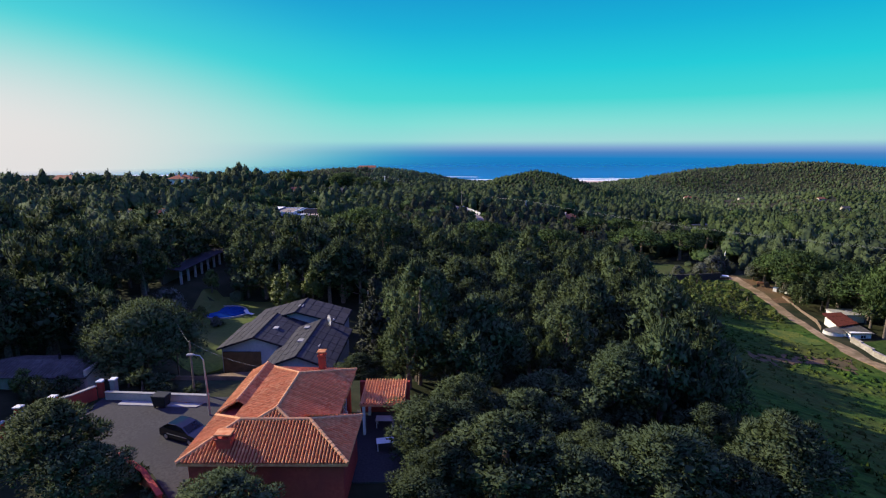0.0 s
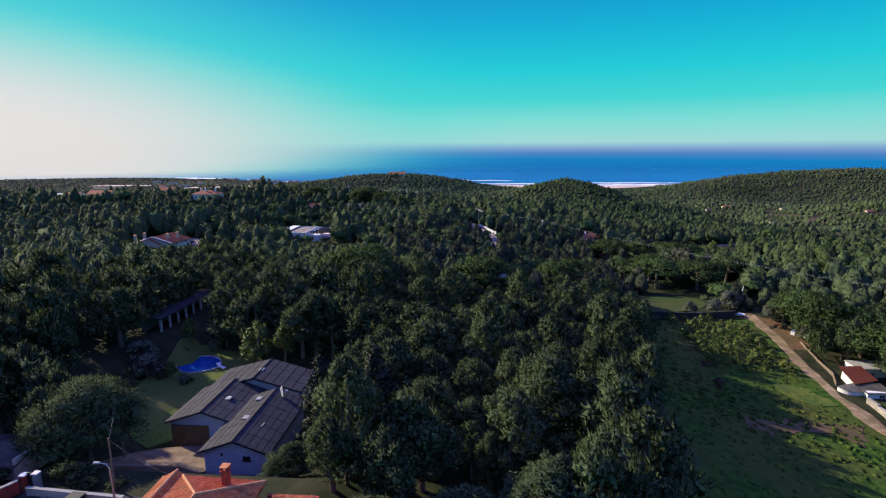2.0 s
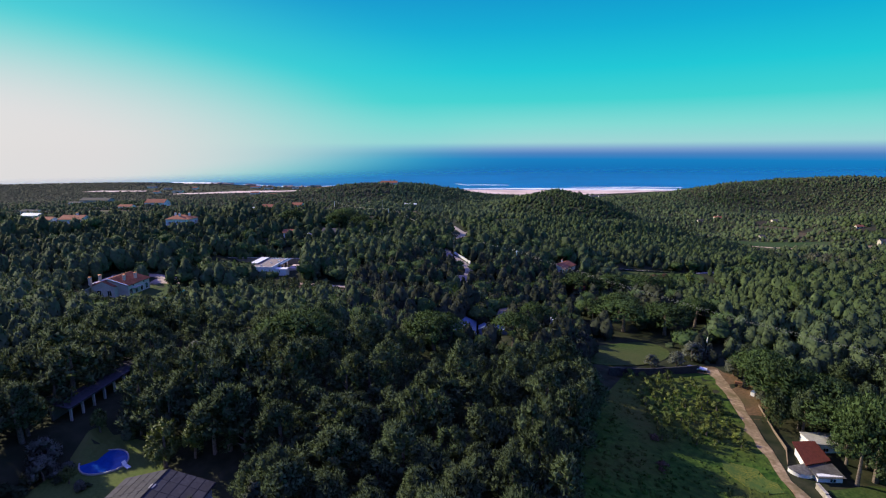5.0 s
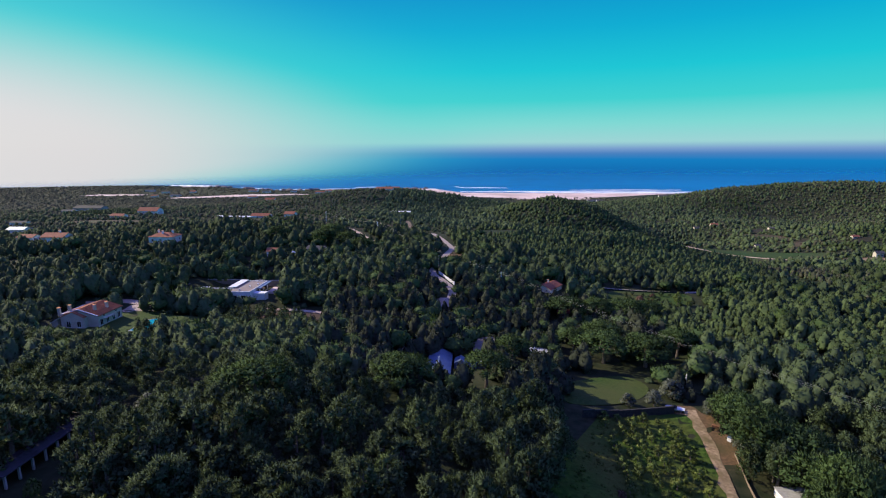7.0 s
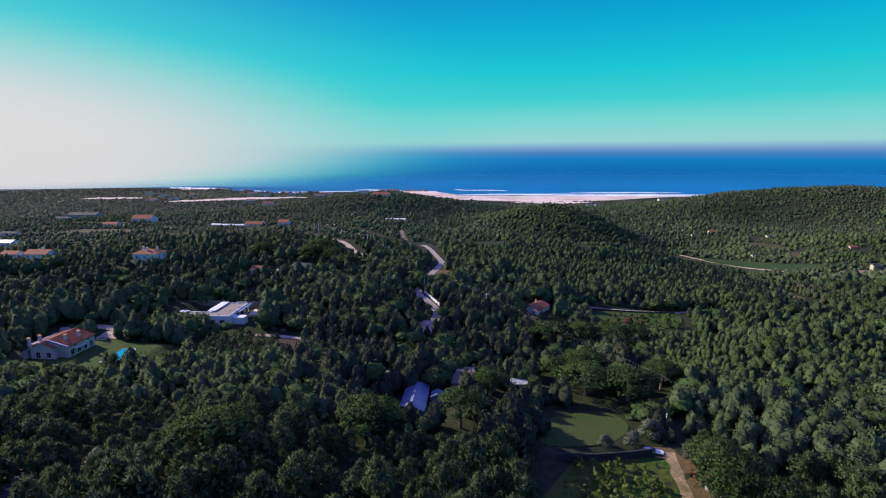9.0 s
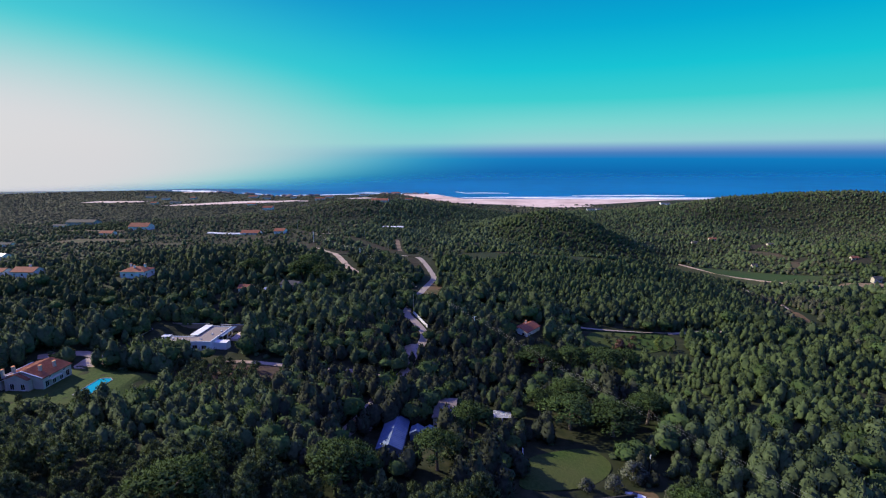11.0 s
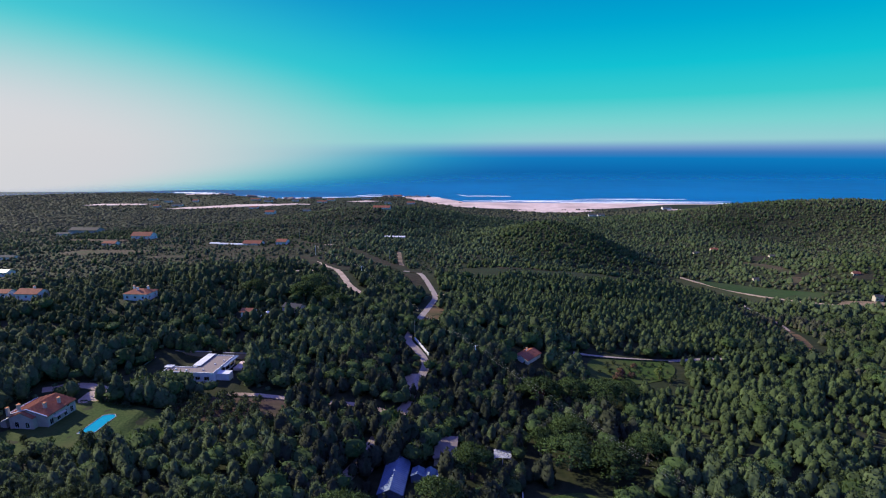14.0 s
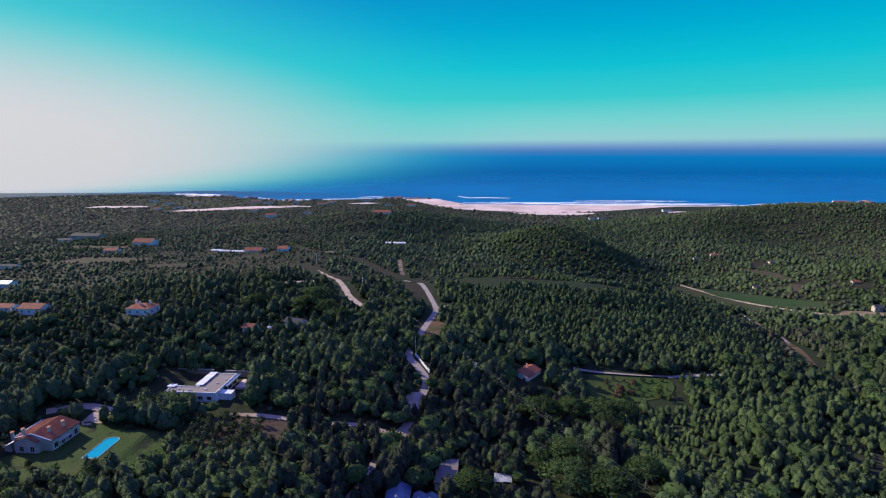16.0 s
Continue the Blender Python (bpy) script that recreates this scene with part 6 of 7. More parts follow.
def crown_points(rng, shape, n, H, R):
    """Centres and radii of n clumps for a crown of that shape."""
    if shape == "pine":        # broken egg with its lobes reaching up
        u = rng.uniform(0.0, 1.0, n) ** 0.85
        prof = np.sin(np.pi * (0.12 + 0.86 * u) ** 0.8) ** 0.8
        a = rng.uniform(0, 2 * np.pi, n)
        lob = 1 + 0.22 * np.sin(2 * a + rng.uniform(0, 6)) + 0.15 * np.sin(5 * a + rng.uniform(0, 6))
        q = R * prof * lob * np.sqrt(rng.uniform(0.35, 1.0, n)) * 0.82
        c = np.stack([q * np.cos(a), q * np.sin(a), H * (0.30 + 0.66 * u)], 1)
        r = R * rng.uniform(0.17, 0.31, n) * (1.15 - 0.5 * u)
    elif shape == "umbrella":  # wide dome on a bare trunk
        a, q = rng.uniform(0, 2 * np.pi, n), np.sqrt(rng.uniform(0, 1, n))
        lob = 1 + 0.10 * np.sin(3 * a + rng.uniform(0, 6))
        c = np.stack([R * q * lob * np.cos(a) * 0.86, R * q * lob * np.sin(a) * 0.86, H * (0.50 + 0.42 * np.sqrt(np.maximum(0, 1 - q * q)) * rng.uniform(0.75, 1.0, n))], 1)
        r = R * rng.uniform(0.16, 0.26, n)
    elif shape == "cone":      # tall pointed dark conifer
        u = rng.uniform(0, 1, n)
        a = rng.uniform(0, 2 * np.pi, n)
        q = R * (1 - u) ** 0.7 * np.sqrt(rng.uniform(0.4, 1, n)) * 0.85
        c = np.stack([q * np.cos(a), q * np.sin(a), H * (0.10 + 0.88 * u)], 1)
        r = R * rng.uniform(0.28, 0.40, n) * (1.1 - 0.7 * u)
    elif shape == "dome":      # broad round crown on a short trunk
        a, e = rng.uniform(0, 2 * np.pi, n), rng.uniform(0.0, 1.0, n)
        q = R * np.sqrt(1 - e * e) * np.sqrt(rng.uniform(0.3, 1, n)) * 0.84
        c = np.stack([q * np.cos(a), q * np.sin(a), H * (0.38 + 0.50 * e)], 1)
        r = R * rng.uniform(0.17, 0.27, n)
    else:                      # bush
        a, e = rng.uniform(0, 2 * np.pi, n), rng.uniform(0.0, 1.0, n)
        q = R * np.sqrt(1 - e * e) * np.sqrt(rng.uniform(0.4, 1, n)) * 0.8
        c = np.stack([q * np.cos(a), q * np.sin(a), H * (0.22 + 0.62 * e)], 1)
        r = R * rng.uniform(0.24, 0.38, n)
    return c, r


def trunk_mesh(rng, H, R, shape, c):
    bm = bmesh.new()
    lean = rng.uniform(-0.06, 0.06, 2) * H
    top = {"pine": 0.85, "umbrella": 0.72, "cone": 0.9}.get(shape, 0.5) * H
    r0 = 0.022 * H + 0.08
    path = [(0, 0, -0.6), (lean[0] * 0.2, lean[1] * 0.2, top * 0.3), (lean[0] * 0.7, lean[1] * 0.7, top * 0.65), (lean[0], lean[1], top)]
    tube(bm, path, [r0 * 1.25, r0, r0 * 0.7, r0 * 0.25], 7)
    limbs = []
    for i in rng.permutation(len(c))[: {"cone": 0, "bush": 0}.get(shape, 3)]:
        e = c[i]
        s = rng.uniform(0.35, 0.75) if shape != "umbrella" else rng.uniform(0.55, 0.8)
        st_ = Vector((lean[0] * s, lean[1] * s, min(top * s, e[2] * 0.9)))
        mid = st_.lerp(Vector(e), 0.5) - Vector((0, 0, 0.04 * H))
        limbs.append(tube(bmesh.new(), [st_, mid, Vector(e)], [r0 * 0.45, r0 * 0.3, r0 * 0.1], 5))
    return bm, limbs


CROWNS = {}


def make_tree(name, label, category, shape, seed, H, R, n, leaf, size, foliage, group):
    rng = np.random.default_rng(seed)
    c, r = crown_points(rng, shape, n, H, R)
    ob = thing(name, label, category, (0, 0, 0), group=group)
    stem, limbs = trunk_mesh(rng, H, R, shape, c)
    part("trunk", stem, M["bark"], ob)
    for q in limbs:
        part("limb", q, M["bark"], ob)
    needles = dict(lying=0.36, slim=0.22, rise=0.7, core=0.30) if foliage in ("pine", "pine_light", "stone_pine") else {}
    v, f, nrm = clumps(rng, c, r, leaf, size, flat={"pine": 1.45, "cone": 1.1}.get(shape, 0.85), **needles)
    mesh_np("crown", v, f, M[foliage], ob, nrm)
    CROWNS[shape, seed] = (v, f, nrm)
    return ob


proto = {}
for i in range(5):
    proto["pine", i] = make_tree("pine_tree", "dark green pine with a ragged tufted crown", "tree", "pine", 10 + i, 9.5, 3.7, 46, 116, 0.28, "pine", "forest pines")
for i in range(2):
    proto["fine", i] = make_tree("pine_tree", "dark green pine with a dense fine-needled crown", "tree", "pine", 5 + i, 9.5, 3.6, 84, 190, 0.19, "pine", "forest pines")
for i in range(3):
    proto["light", i] = make_tree("pine_tree", "young lighter green pine with a ragged crown", "tree", "pine", 30 + i, 8.0, 3.2, 42, 110, 0.24, "pine_light", "forest pines")
for i in range(5):
    proto["pine2", i] = make_tree("pine_tree", "dark green pine with a ragged tufted crown", "tree", "pine", 110 + i, 9.5, 3.7, 34, 60, 0.42, "pine", "forest pines")
for i in range(3):
    proto["light2", i] = make_tree("pine_tree", "young lighter green pine with a ragged crown", "tree", "pine", 130 + i, 8.0, 3.2, 25, 54, 0.40, "pine_light", "forest pines")
for i in range(3):
    proto["stone", i] = make_tree("stone_pine", "umbrella pine with a dense rounded green dome", "tree", "umbrella", 50 + i, 10.0, 5.2, 80, 44, 0.38, "stone_pine", "stone pines")
proto["broad", 0] = make_tree("stone_pine", "broad old pine with a dense billowing dark crown", "tree", "dome", 57, 10.5, 6.6, 170, 190, 0.21, "pine", "stone pines")
for i in range(2):
    proto["cone", i] = make_tree("conifer", "tall dark conifer with a pointed crown", "tree", "cone", 60 + i, 13.0, 3.4, 70, 60, 0.40, "dark_pine", "dark conifers")
for i in range(2):
    proto["leaf", i] = make_tree("garden_tree", "bright yellowish green broadleaf garden tree", "tree", "pine", 70 + i, 7.0, 2.6, 34, 60, 0.34, "leaf", "garden trees")
for i in range(2):
    proto["olive", i] = make_tree("olive_tree", "grey-green rounded olive tree", "tree", "bush", 80 + i, 6.0, 3.2, 36, 60, 0.36, "olive", "olive trees")
for i in range(3):
    proto["citrus", i] = make_tree("citrus_tree", "small yellowish green citrus tree in a row", "tree", "bush", 90 + i, 2.6, 1.35, 12, 34, 0.28, "citrus", "orchard trees")
for i in range(2):
    proto["orchard", i] = make_tree("fruit_tree", "small round dark green orchard tree", "tree", "bush", 95 + i, 2.9, 1.5, 10, 34, 0.34, "pine", "orchard trees")
for i in range(2):
    proto["autumn", i] = make_tree("shrub", "reddish brown bare-looking garden shrub", "shrub", "bush", 197 + i, 3.0, 2.2, 18, 40, 0.34, "autumn", "garden shrubs")
    proto["bush", i] = make_tree("bush", "dense dark green garden bush", "bush", "bush", 97 + i, 3.0, 1.9, 22, 50, 0.30, "pine", "garden bushes")

BUILT = dict.fromkeys(proto, 0)


def plant(kind, i, x, y, s=1.0, turn=0.0, sz=None, z=None):
    """One tree on the land: the first of its kind is the built one, the rest are copies."""
    p = proto[kind, i]
    m = pose(x, y, gz(x, y) if z is None else z, 0, 0, turn) @ Matrix.Diagonal((s, s, sz or s, 1))
    if BUILT[kind, i]:
        copy_thing(p, m)
    else:
        p.matrix_world = m
    BUILT[kind, i] += 1


# trees that stand out
for kind, i, x, y, s, turn, sz in (
        ("broad", 0, -34.3, 55.5, 1.08, 40, 0.98), ("fine", 0, -26.8, 32.0, 1.2, 10, 0.70), ("fine", 1, -23.4, 30.0, 0.8, 60, 0.50), ("fine", 1, -12.9, 26.8, 1.12, 30, 0.92),
        ("cone", 0, -8.6, 61.8, 0.98, 0, 0.92), ("cone", 1, -2.2, 64.5, 1.0, 90, 0.92), ("fine", 0, -9.5, 53.5, 0.75, 90, 0.6), ("pine", 3, -3.4, 48.5, 0.85, 15, 0.8), ("fine", 0, -0.4, 35.6, 1.1, 200, 0.78),
        ("fine", 1, -1.2, 29.4, 1.15, 120, 0.74), ("pine", 1, 2.0, 52.0, 1.05, 80, 1.0), ("leaf", 0, -27.0, 85.0, 1.2, 0, 1.15), ("leaf", 1, -23.0, 87.0, 0.9, 50, 0.9),
        ("pine", 2, -30.5, 93.0, 1.15, 70, 1.05), ("pine", 3, -52.0, 87.0, 1.1, 10, 0.95), ("pine", 4, -18.0, 89.0, 1.3, 140, 1.2), ("pine", 1, -24.0, 97.0, 1.3, 200, 1.15),
        ("leaf", 1, -39.5, 80.0, 0.45, 0, 0.5), ("olive", 0, -44.0, 80.5, 0.8, 0, 0.7), ("olive", 1, -47.0, 84.0, 0.9, 40, 0.75), ("olive", 0, -36.5, 78.6, 0.4, 80, 0.45),
        ("olive", 0, 82.0, 158.5, 1.15, 0, 1.1), ("olive", 1, 88.5, 163.5, 1.35, 30, 1.3), ("olive", 1, 74.5, 158.0, 0.8, 30, 0.85), ("olive", 0, -38.5, 116.0, 1.25, 30, 1.3), ("olive", 1, -56.0, 122.0, 1.2, 0, 1.2),
        ("stone", 1, 34.3, 159.0, 1.45, 0, 1.15), ("stone", 2, 43.1, 182.0, 1.5, 50, 1.1), ("stone", 0, 67.0, 201.0, 1.15, 100, 1.0), ("stone", 1, 75.8, 192.0, 1.35, 150, 1.0), ("stone", 2, 78.5, 208.0, 1.2, 20, 1.0),
        ("stone", 2, 88.6, 187.5, 1.3, 200, 1.0), ("stone", 0, 101.5, 194.5, 1.35, 250, 1.05), ("stone", 1, 69.7, 239.0, 1.4, 30, 1.0), ("stone", 2, 97.4, 241.5, 1.4, 80, 1.0), ("stone", 1, 11.6, 144.0, 1.2, 10, 0.95),
        ("stone", 0, 108.0, 244.0, 1.1, 130, 0.95), ("stone", 1, 84.0, 243.0, 1.1, 190, 0.95), ("stone", 2, -18.0, 124.0, 1.2, 10, 1.05), ("stone", 1, -65.0, 331.0, 1.3, 10, 1.0),
        ("stone", 0, -40.0, 320.0, 1.3, 60, 1.0), ("stone", 2, -52.0, 330.0, 1.3, 110, 1.0), ("stone", 1, -66.0, 352.0, 1.3, 160, 1.0), ("stone", 0, -95.0, 330.0, 1.3, 160, 1.0),
        ("stone", 1, 103.0, 128.0, 1.1, 20, 1.05), ("stone", 2, 98.5, 132.0, 0.9, 70, 0.95), ("stone", 0, 104.0, 141.0, 1.0, 120, 0.95), ("stone", 1, 99.0, 147.0, 0.95, 170, 0.9), ("olive", 0, 95.5, 153.0, 1.2, 10, 1.2), ("olive", 1, 96.0, 137.5, 0.8, 10, 0.9), ("stone", 2, 101.5, 117.0, 1.05, 80, 1.1), ("pine", 0, 97.0, 124.0, 1.05, 80, 1.15), ("pine", 1, 105.0, 108.0, 1.1, 80, 1.2), ("pine", 2, 97.0, 150.0, 1.05, 80, 1.0), ("pine2", 1, 99.5, 113.5, 0.9, 80, 0.85), ("pine2", 3, 104.0, 121.0, 1.1, 10, 1.1), ("pine2", 0, 97.5, 126.5, 0.9, 10, 0.9), ("pine2", 2, 101.5, 105.0, 0.9, 10, 0.85),
        ("bush", 0, -38.5, 45.0, 0.9, 0, 0.8), ("bush", 1, -30.0, 47.5, 0.9, 0, 0.7), ("bush", 0, -27.5, 47.0, 0.7, 50, 0.36), ("bush", 1, -24.5, 47.4, 0.7, 90, 0.32),
        ("leaf", 0, -41.5, 47.3, 0.4, 120, 0.35), ("bush", 1, -100.0, 172.5, 1.0, 0, 0.8), ("bush", 0, -96.0, 203.5, 1.2, 0, 1.0), ("bush", 1, -92.0, 203.0, 1.2, 70, 1.0), ("bush", 0, -87.0, 201.0, 1.1, 140, 0.9),
        ("bush", 0, -103.5, 175.0, 0.7, 0, 1.1), ("bush", 1, -32.0, 48.5, 0.9, 20, 0.5), ("bush", 0, -29.0, 48.7, 0.9, 60, 0.45),
        ("bush", 0, -38.0, 48.0, 1.0, 60, 0.8), ("bush", 1, -44.0, 66.0, 1.1, 60, 0.8), ("pine", 2, -51.5, 85.2, 1.15, 60, 1.0), ("leaf", 1, -42.5, 91.0, 0.75, 60, 0.7), ("pine2", 1, -53.2, 94.0, 1.35, 60, 1.05), ("pine2", 3, -53.0, 98.5, 1.4, 60, 1.1), ("pine2", 2, -53.2, 103.0, 1.4, 160, 1.1), ("pine2", 4, -53.0, 107.5, 1.4, 20, 1.05), ("pine2", 1, -53.0, 112.0, 1.4, 220, 1.1), ("pine2", 0, -56.2, 89.0, 1.0, 20, 1.0), ("pine2", 2, -66.0, 72.0, 1.4, 70, 1.45), ("pine2", 3, -70.0, 80.0, 1.4, 170, 1.4), ("pine2", 4, -66.5, 88.0, 1.4, 270, 1.45), ("pine2", 1, -62.0, 64.0, 1.4, 30, 1.4), ("pine2", 0, -60.0, 97.0, 1.3, 70, 1.3), ("pine2", 4, -60.5, 105.0, 1.3, 120, 1.3), ("pine2", 2, -48.0, 114.0, 1.1, 20, 1.05), ("pine2", 0, -50.5, 43.0, 1.2, 0, 1.25), ("pine2", 1, -53.0, 50.0, 1.3, 0, 1.3), ("pine2", 2, -48.5, 36.5, 1.2, 0, 1.2),
        # the low pines at x -41 and -42 are added to shade the asphalt
        ("pine2", 3, -56.0, 57.0, 1.3, 90, 1.3), ("pine2", 4, -47.0, 58.5, 1.1, 90, 1.0), ("pine2", 1, -43.0, 31.0, 1.2, 90, 1.25), ("pine2", 0, -38.0, 25.5, 1.2, 150, 1.2), ("fine", 0, 4.0, 32.0, 1.1, 50, 0.95), ("fine", 1, 9.5, 31.0, 1.1, 150, 0.98), ("fine", 0, 15.0, 31.5, 1.15, 250, 1.0), ("fine", 1, 20.5, 32.5, 1.1, 20, 1.05), ("fine", 0, 26.0, 35.5, 1.1, 95, 1.1), ("pine2", 0, -41.0, 40.5, 1.0, 0, 0.75), ("pine2", 3, -42.0, 35.0, 1.0, 90, 0.78), ("bush", 0, -22.6, 33.0, 0.8, 0, 0.55), ("bush", 1, -20.0, 30.6, 0.7, 0, 0.5)):
    plant(kind, i, x, y, s, turn, sz)
for n_, (x, y, s) in enumerate(((112, 272, 1.2), (117, 270, 1.0), (110, 266, 1.1), (121, 281, 0.8), (60, 106, 0.55), (62, 117, 0.5))):
    plant("autumn", n_ % 2, x, y, s, 57 * n_)
for n_, (x, y, s) in enumerate(((-45.5, 79.5, 0.95), (-44, 81.5, 0.85), (-42.3, 83.2, 0.8), (-44.5, 77, 0.9), (-41.2, 80.2, 0.6), (-46.8, 76, 0.95), (-46, 72.5, 0.8), (-36, 79, 0.55))):
    plant("olive" if n_ in (1, 2) else "bush", n_ % 2, x, y, s * (0.6 if n_ in (1, 2) else 1.0), 63 * n_, s * (0.5 if n_ in (1, 2) else 0.9))
for n_, (x, y, s, h) in enumerate(((-58, 70, 1.3, 1.5), (-56, 77, 1.3, 1.45), (-61, 84, 1.3, 1.5), (-53.5, 65, 1.2, 1.4), (-50, 71, 1.0, 1.1), (-47, 62, 1.1, 1.2), (97.0, 141.0, 1.15, 1.25), (96.5, 132.5, 1.1, 1.2))):
    plant("pine2" if x < 0 else "stone", n_ % 3, x, y, s, 40 * n_, h)
for n_, (x, y, s, h) in enumerate(((96.8, 106.5, 0.95, 1.45), (101.2, 108.0, 1.0, 1.5), (103.5, 113.0, 0.95, 1.4))):
    plant("stone", n_, x, y, s, 110 * n_, h)
for n_, (x, y, s) in enumerate(((129, 268, 0.8), (132, 262, 0.6))):
    plant("leaf", n_, x, y, s, 91 * n_)

# tall pines along the field's edge
rnge = np.random.default_rng(21)
for n_, (x, y) in enumerate(smooth_line([(33, 44), (37, 55), (42, 72), (46, 88), (50, 106), (52, 122)], 4.6)):
    plant("pine2", n_ % 5, x - 12.5 + rnge.normal(0, 1.0), y + rnge.normal(0, 1.0), rnge.uniform(0.9, 1.15), rnge.uniform(0, 360), rnge.uniform(1.1, 1.35))
    plant("pine2", (n_ + 2) % 5, x - 8.0 + rnge.normal(0, 0.7), y + 2.2 + rnge.normal(0, 0.8), rnge.uniform(0.95, 1.15), rnge.uniform(0, 360), rnge.uniform(1.05, 1.3))

# orchard rows: citrus in the field, fruit trees above the villa's lawn, young trees in the garden
rngo = np.random.default_rng(8)
k = 0
for a in np.arange(64.5, 84, 3.3):
    for b in np.arange(118, 148.5, 3.0):
        x, y = a + rngo.normal(0, 0.35) + (b - 118) * 0.04, b + rngo.normal(0, 0.35)
        if rngo.random() < (0.94 if x < 76 else 0.6) and x < 84:
            plant("citrus", k % 3, x, y, rngo.uniform(0.75, 1.25), rngo.uniform(0, 360))
            k += 1
for a in np.arange(-74, -31, 4.9):
    for b in np.arange(188, 217, 4.9):
        x, y = a + rngo.normal(0, 0.4) - (b - 190) * 0.3, b + rngo.normal(0, 0.4)
        if inside(x, y, [(-75, 214), (-50, 216.5), (-32, 216.5), (-28, 205), (-42, 192), (-58, 186), (-68, 189)]):
            plant("orchard", k % 2, x, y, rngo.uniform(1.05, 1.45), rngo.uniform(0, 360))
            k += 1
for a in np.arange(103, 137, 4.6):
    for b in (268, 273, 278, 283):
        if rngo.random() < 0.6:
            plant("orchard", k % 2, a + rngo.normal(0, 0.6), b + rngo.normal(0, 0.6), rngo.uniform(0.4, 0.8), rngo.uniform(0, 360))
            k += 1

# ---- the forest ----
clear_box(-33.5, -18, 31, 52)
CLEAR_POLYS.append(np.array([(-45, 20), (0, 20), (-1, 30), (-2.5, 38), (-2, 46), (-20, 62), (-31, 62), (-36, 50), (-48, 47)], float))
CLEAR_POLYS.append(np.array([(-30, 50), (-6.5, 47), (-6.5, 58), (-10, 74), (-11, 80), (-26, 92), (-46, 92), (-44, 66)], float))
CLEAR_POLYS.append(np.array([(-63, 86), (-46, 64), (-36, 62), (-42, 92), (-52, 92)], float))
CLEAR_POLYS.append(np.array([(53, 130), (64, 128), (64, 160), (56, 160)], float))
for dx, dy in ((67, 201), (75.8, 192), (78.5, 208), (88.6, 187.5), (101.5, 194.5), (69.7, 239), (97.4, 241.5), (43.1, 182), (34.3, 159)):
    clear_box(dx - 6.5, dx + 6.5, dy - 13, dy + 6)
CLEAR_POLYS.append(np.array([(93, 250), (130, 252), (142, 262), (146, 291), (92, 291)], float))
CLEAR_POLYS.append(np.array([(55, 148), (90, 152), (88, 170), (80, 184), (60, 180)], float))
CLEAR_POLYS.append(np.array([(-30, 10), (30, 10), (24, 30), (-4, 30)], float))


def blocked(x, y):
    bad = np.zeros(x.shape, bool)
    for q in CLEAR_POLYS:
        lo, hi = q.min(0) - 1, q.max(0) + 1
        near = (x > lo[0]) & (x < hi[0]) & (y > lo[1]) & (y < hi[1])
        if near.any():
            bad[near] |= inside(x[near], y[near], [tuple(v) for v in q])
    for c, w in CLEAR_LINES:
        lo, hi = c.min(0) - w, c.max(0) + w
        near = np.where((x > lo[0]) & (x < hi[0]) & (y > lo[1]) & (y < hi[1]))[0]
        if len(near):
            d = np.min(np.hypot(x[near, None] - c[None, :, 0], y[near, None] - c[None, :, 1]), 1)
            bad[near] |= d < w
    return bad


def heathland(x, y):
    """How bare the land is: 0 forest, 1 open heath."""
    h = np.zeros(x.shape)
    for a, b, u, v, s in ((-210, 540, 150, 120, 0.6), (50, 535, 65, 55, 0.75), (470, 650, 150, 110, 0.45), (-15, 480, 45, 90, 0.7), (-650, 1600, 520, 200, 0.8), (200, 1450, 400, 100, 0.7), (340, 760, 80, 60, 0.5)):
        h = np.maximum(h, s * np.exp(-(((x - a) / u) ** 2 + ((y - b) / v) ** 2) ** 2))
    return h


def scatter(seed, x0, x1, y0, y1, step, jitter=0.42):
    rng = np.random.default_rng(seed)
    ax, ay = np.meshgrid(np.arange(x0, x1, step), np.arange(y0, y1, step * 0.9))
    ax = ax + (np.arange(ax.shape[0])[:, None] % 2) * step / 2
    x, y = (ax + rng.uniform(-jitter, jitter, ax.shape) * step).ravel(), (ay + rng.uniform(-jitter, jitter, ay.shape) * step).ravel()
    return x, y, rng


def view_wedge(x, y, margin):
    """The stretch of country that opens ahead of the flight."""
    return (x > 0 - margin - 0.99 * y) & (x < 18 + margin + 0.87 * y) & (y > 12)


# near: single trees
x, y, rng = scatter(3, -90, 130, 22, 150, 5.1, 0.55)
ok = ~blocked(x, y) & view_wedge(x, y, 22) & (x > -80) & (y < 146) & ~((x > 88) & (y < 60)) & (rng.random(len(x)) < 0.97)
x, y = x[ok], y[ok]
order = np.argsort(np.hypot(x - 10, y - 20))
near_n = 235
for n_, j in enumerate(order[:near_n]):
    more = "" if n_ < 100 else "2"
    kind, i = ("fine", int(rng.integers(2))) if n_ < 16 else ("pine" + more, int(rng.integers(5))) if rng.random() < 0.72 else ("light" + more, int(rng.integers(3)))
    s = rng.uniform(0.72, 1.2)
    plant(kind, i, x[j], y[j], s, rng.uniform(0, 360), s * rng.uniform(0.8, 1.05))
rest = (x[order[near_n:]], y[order[near_n:]])


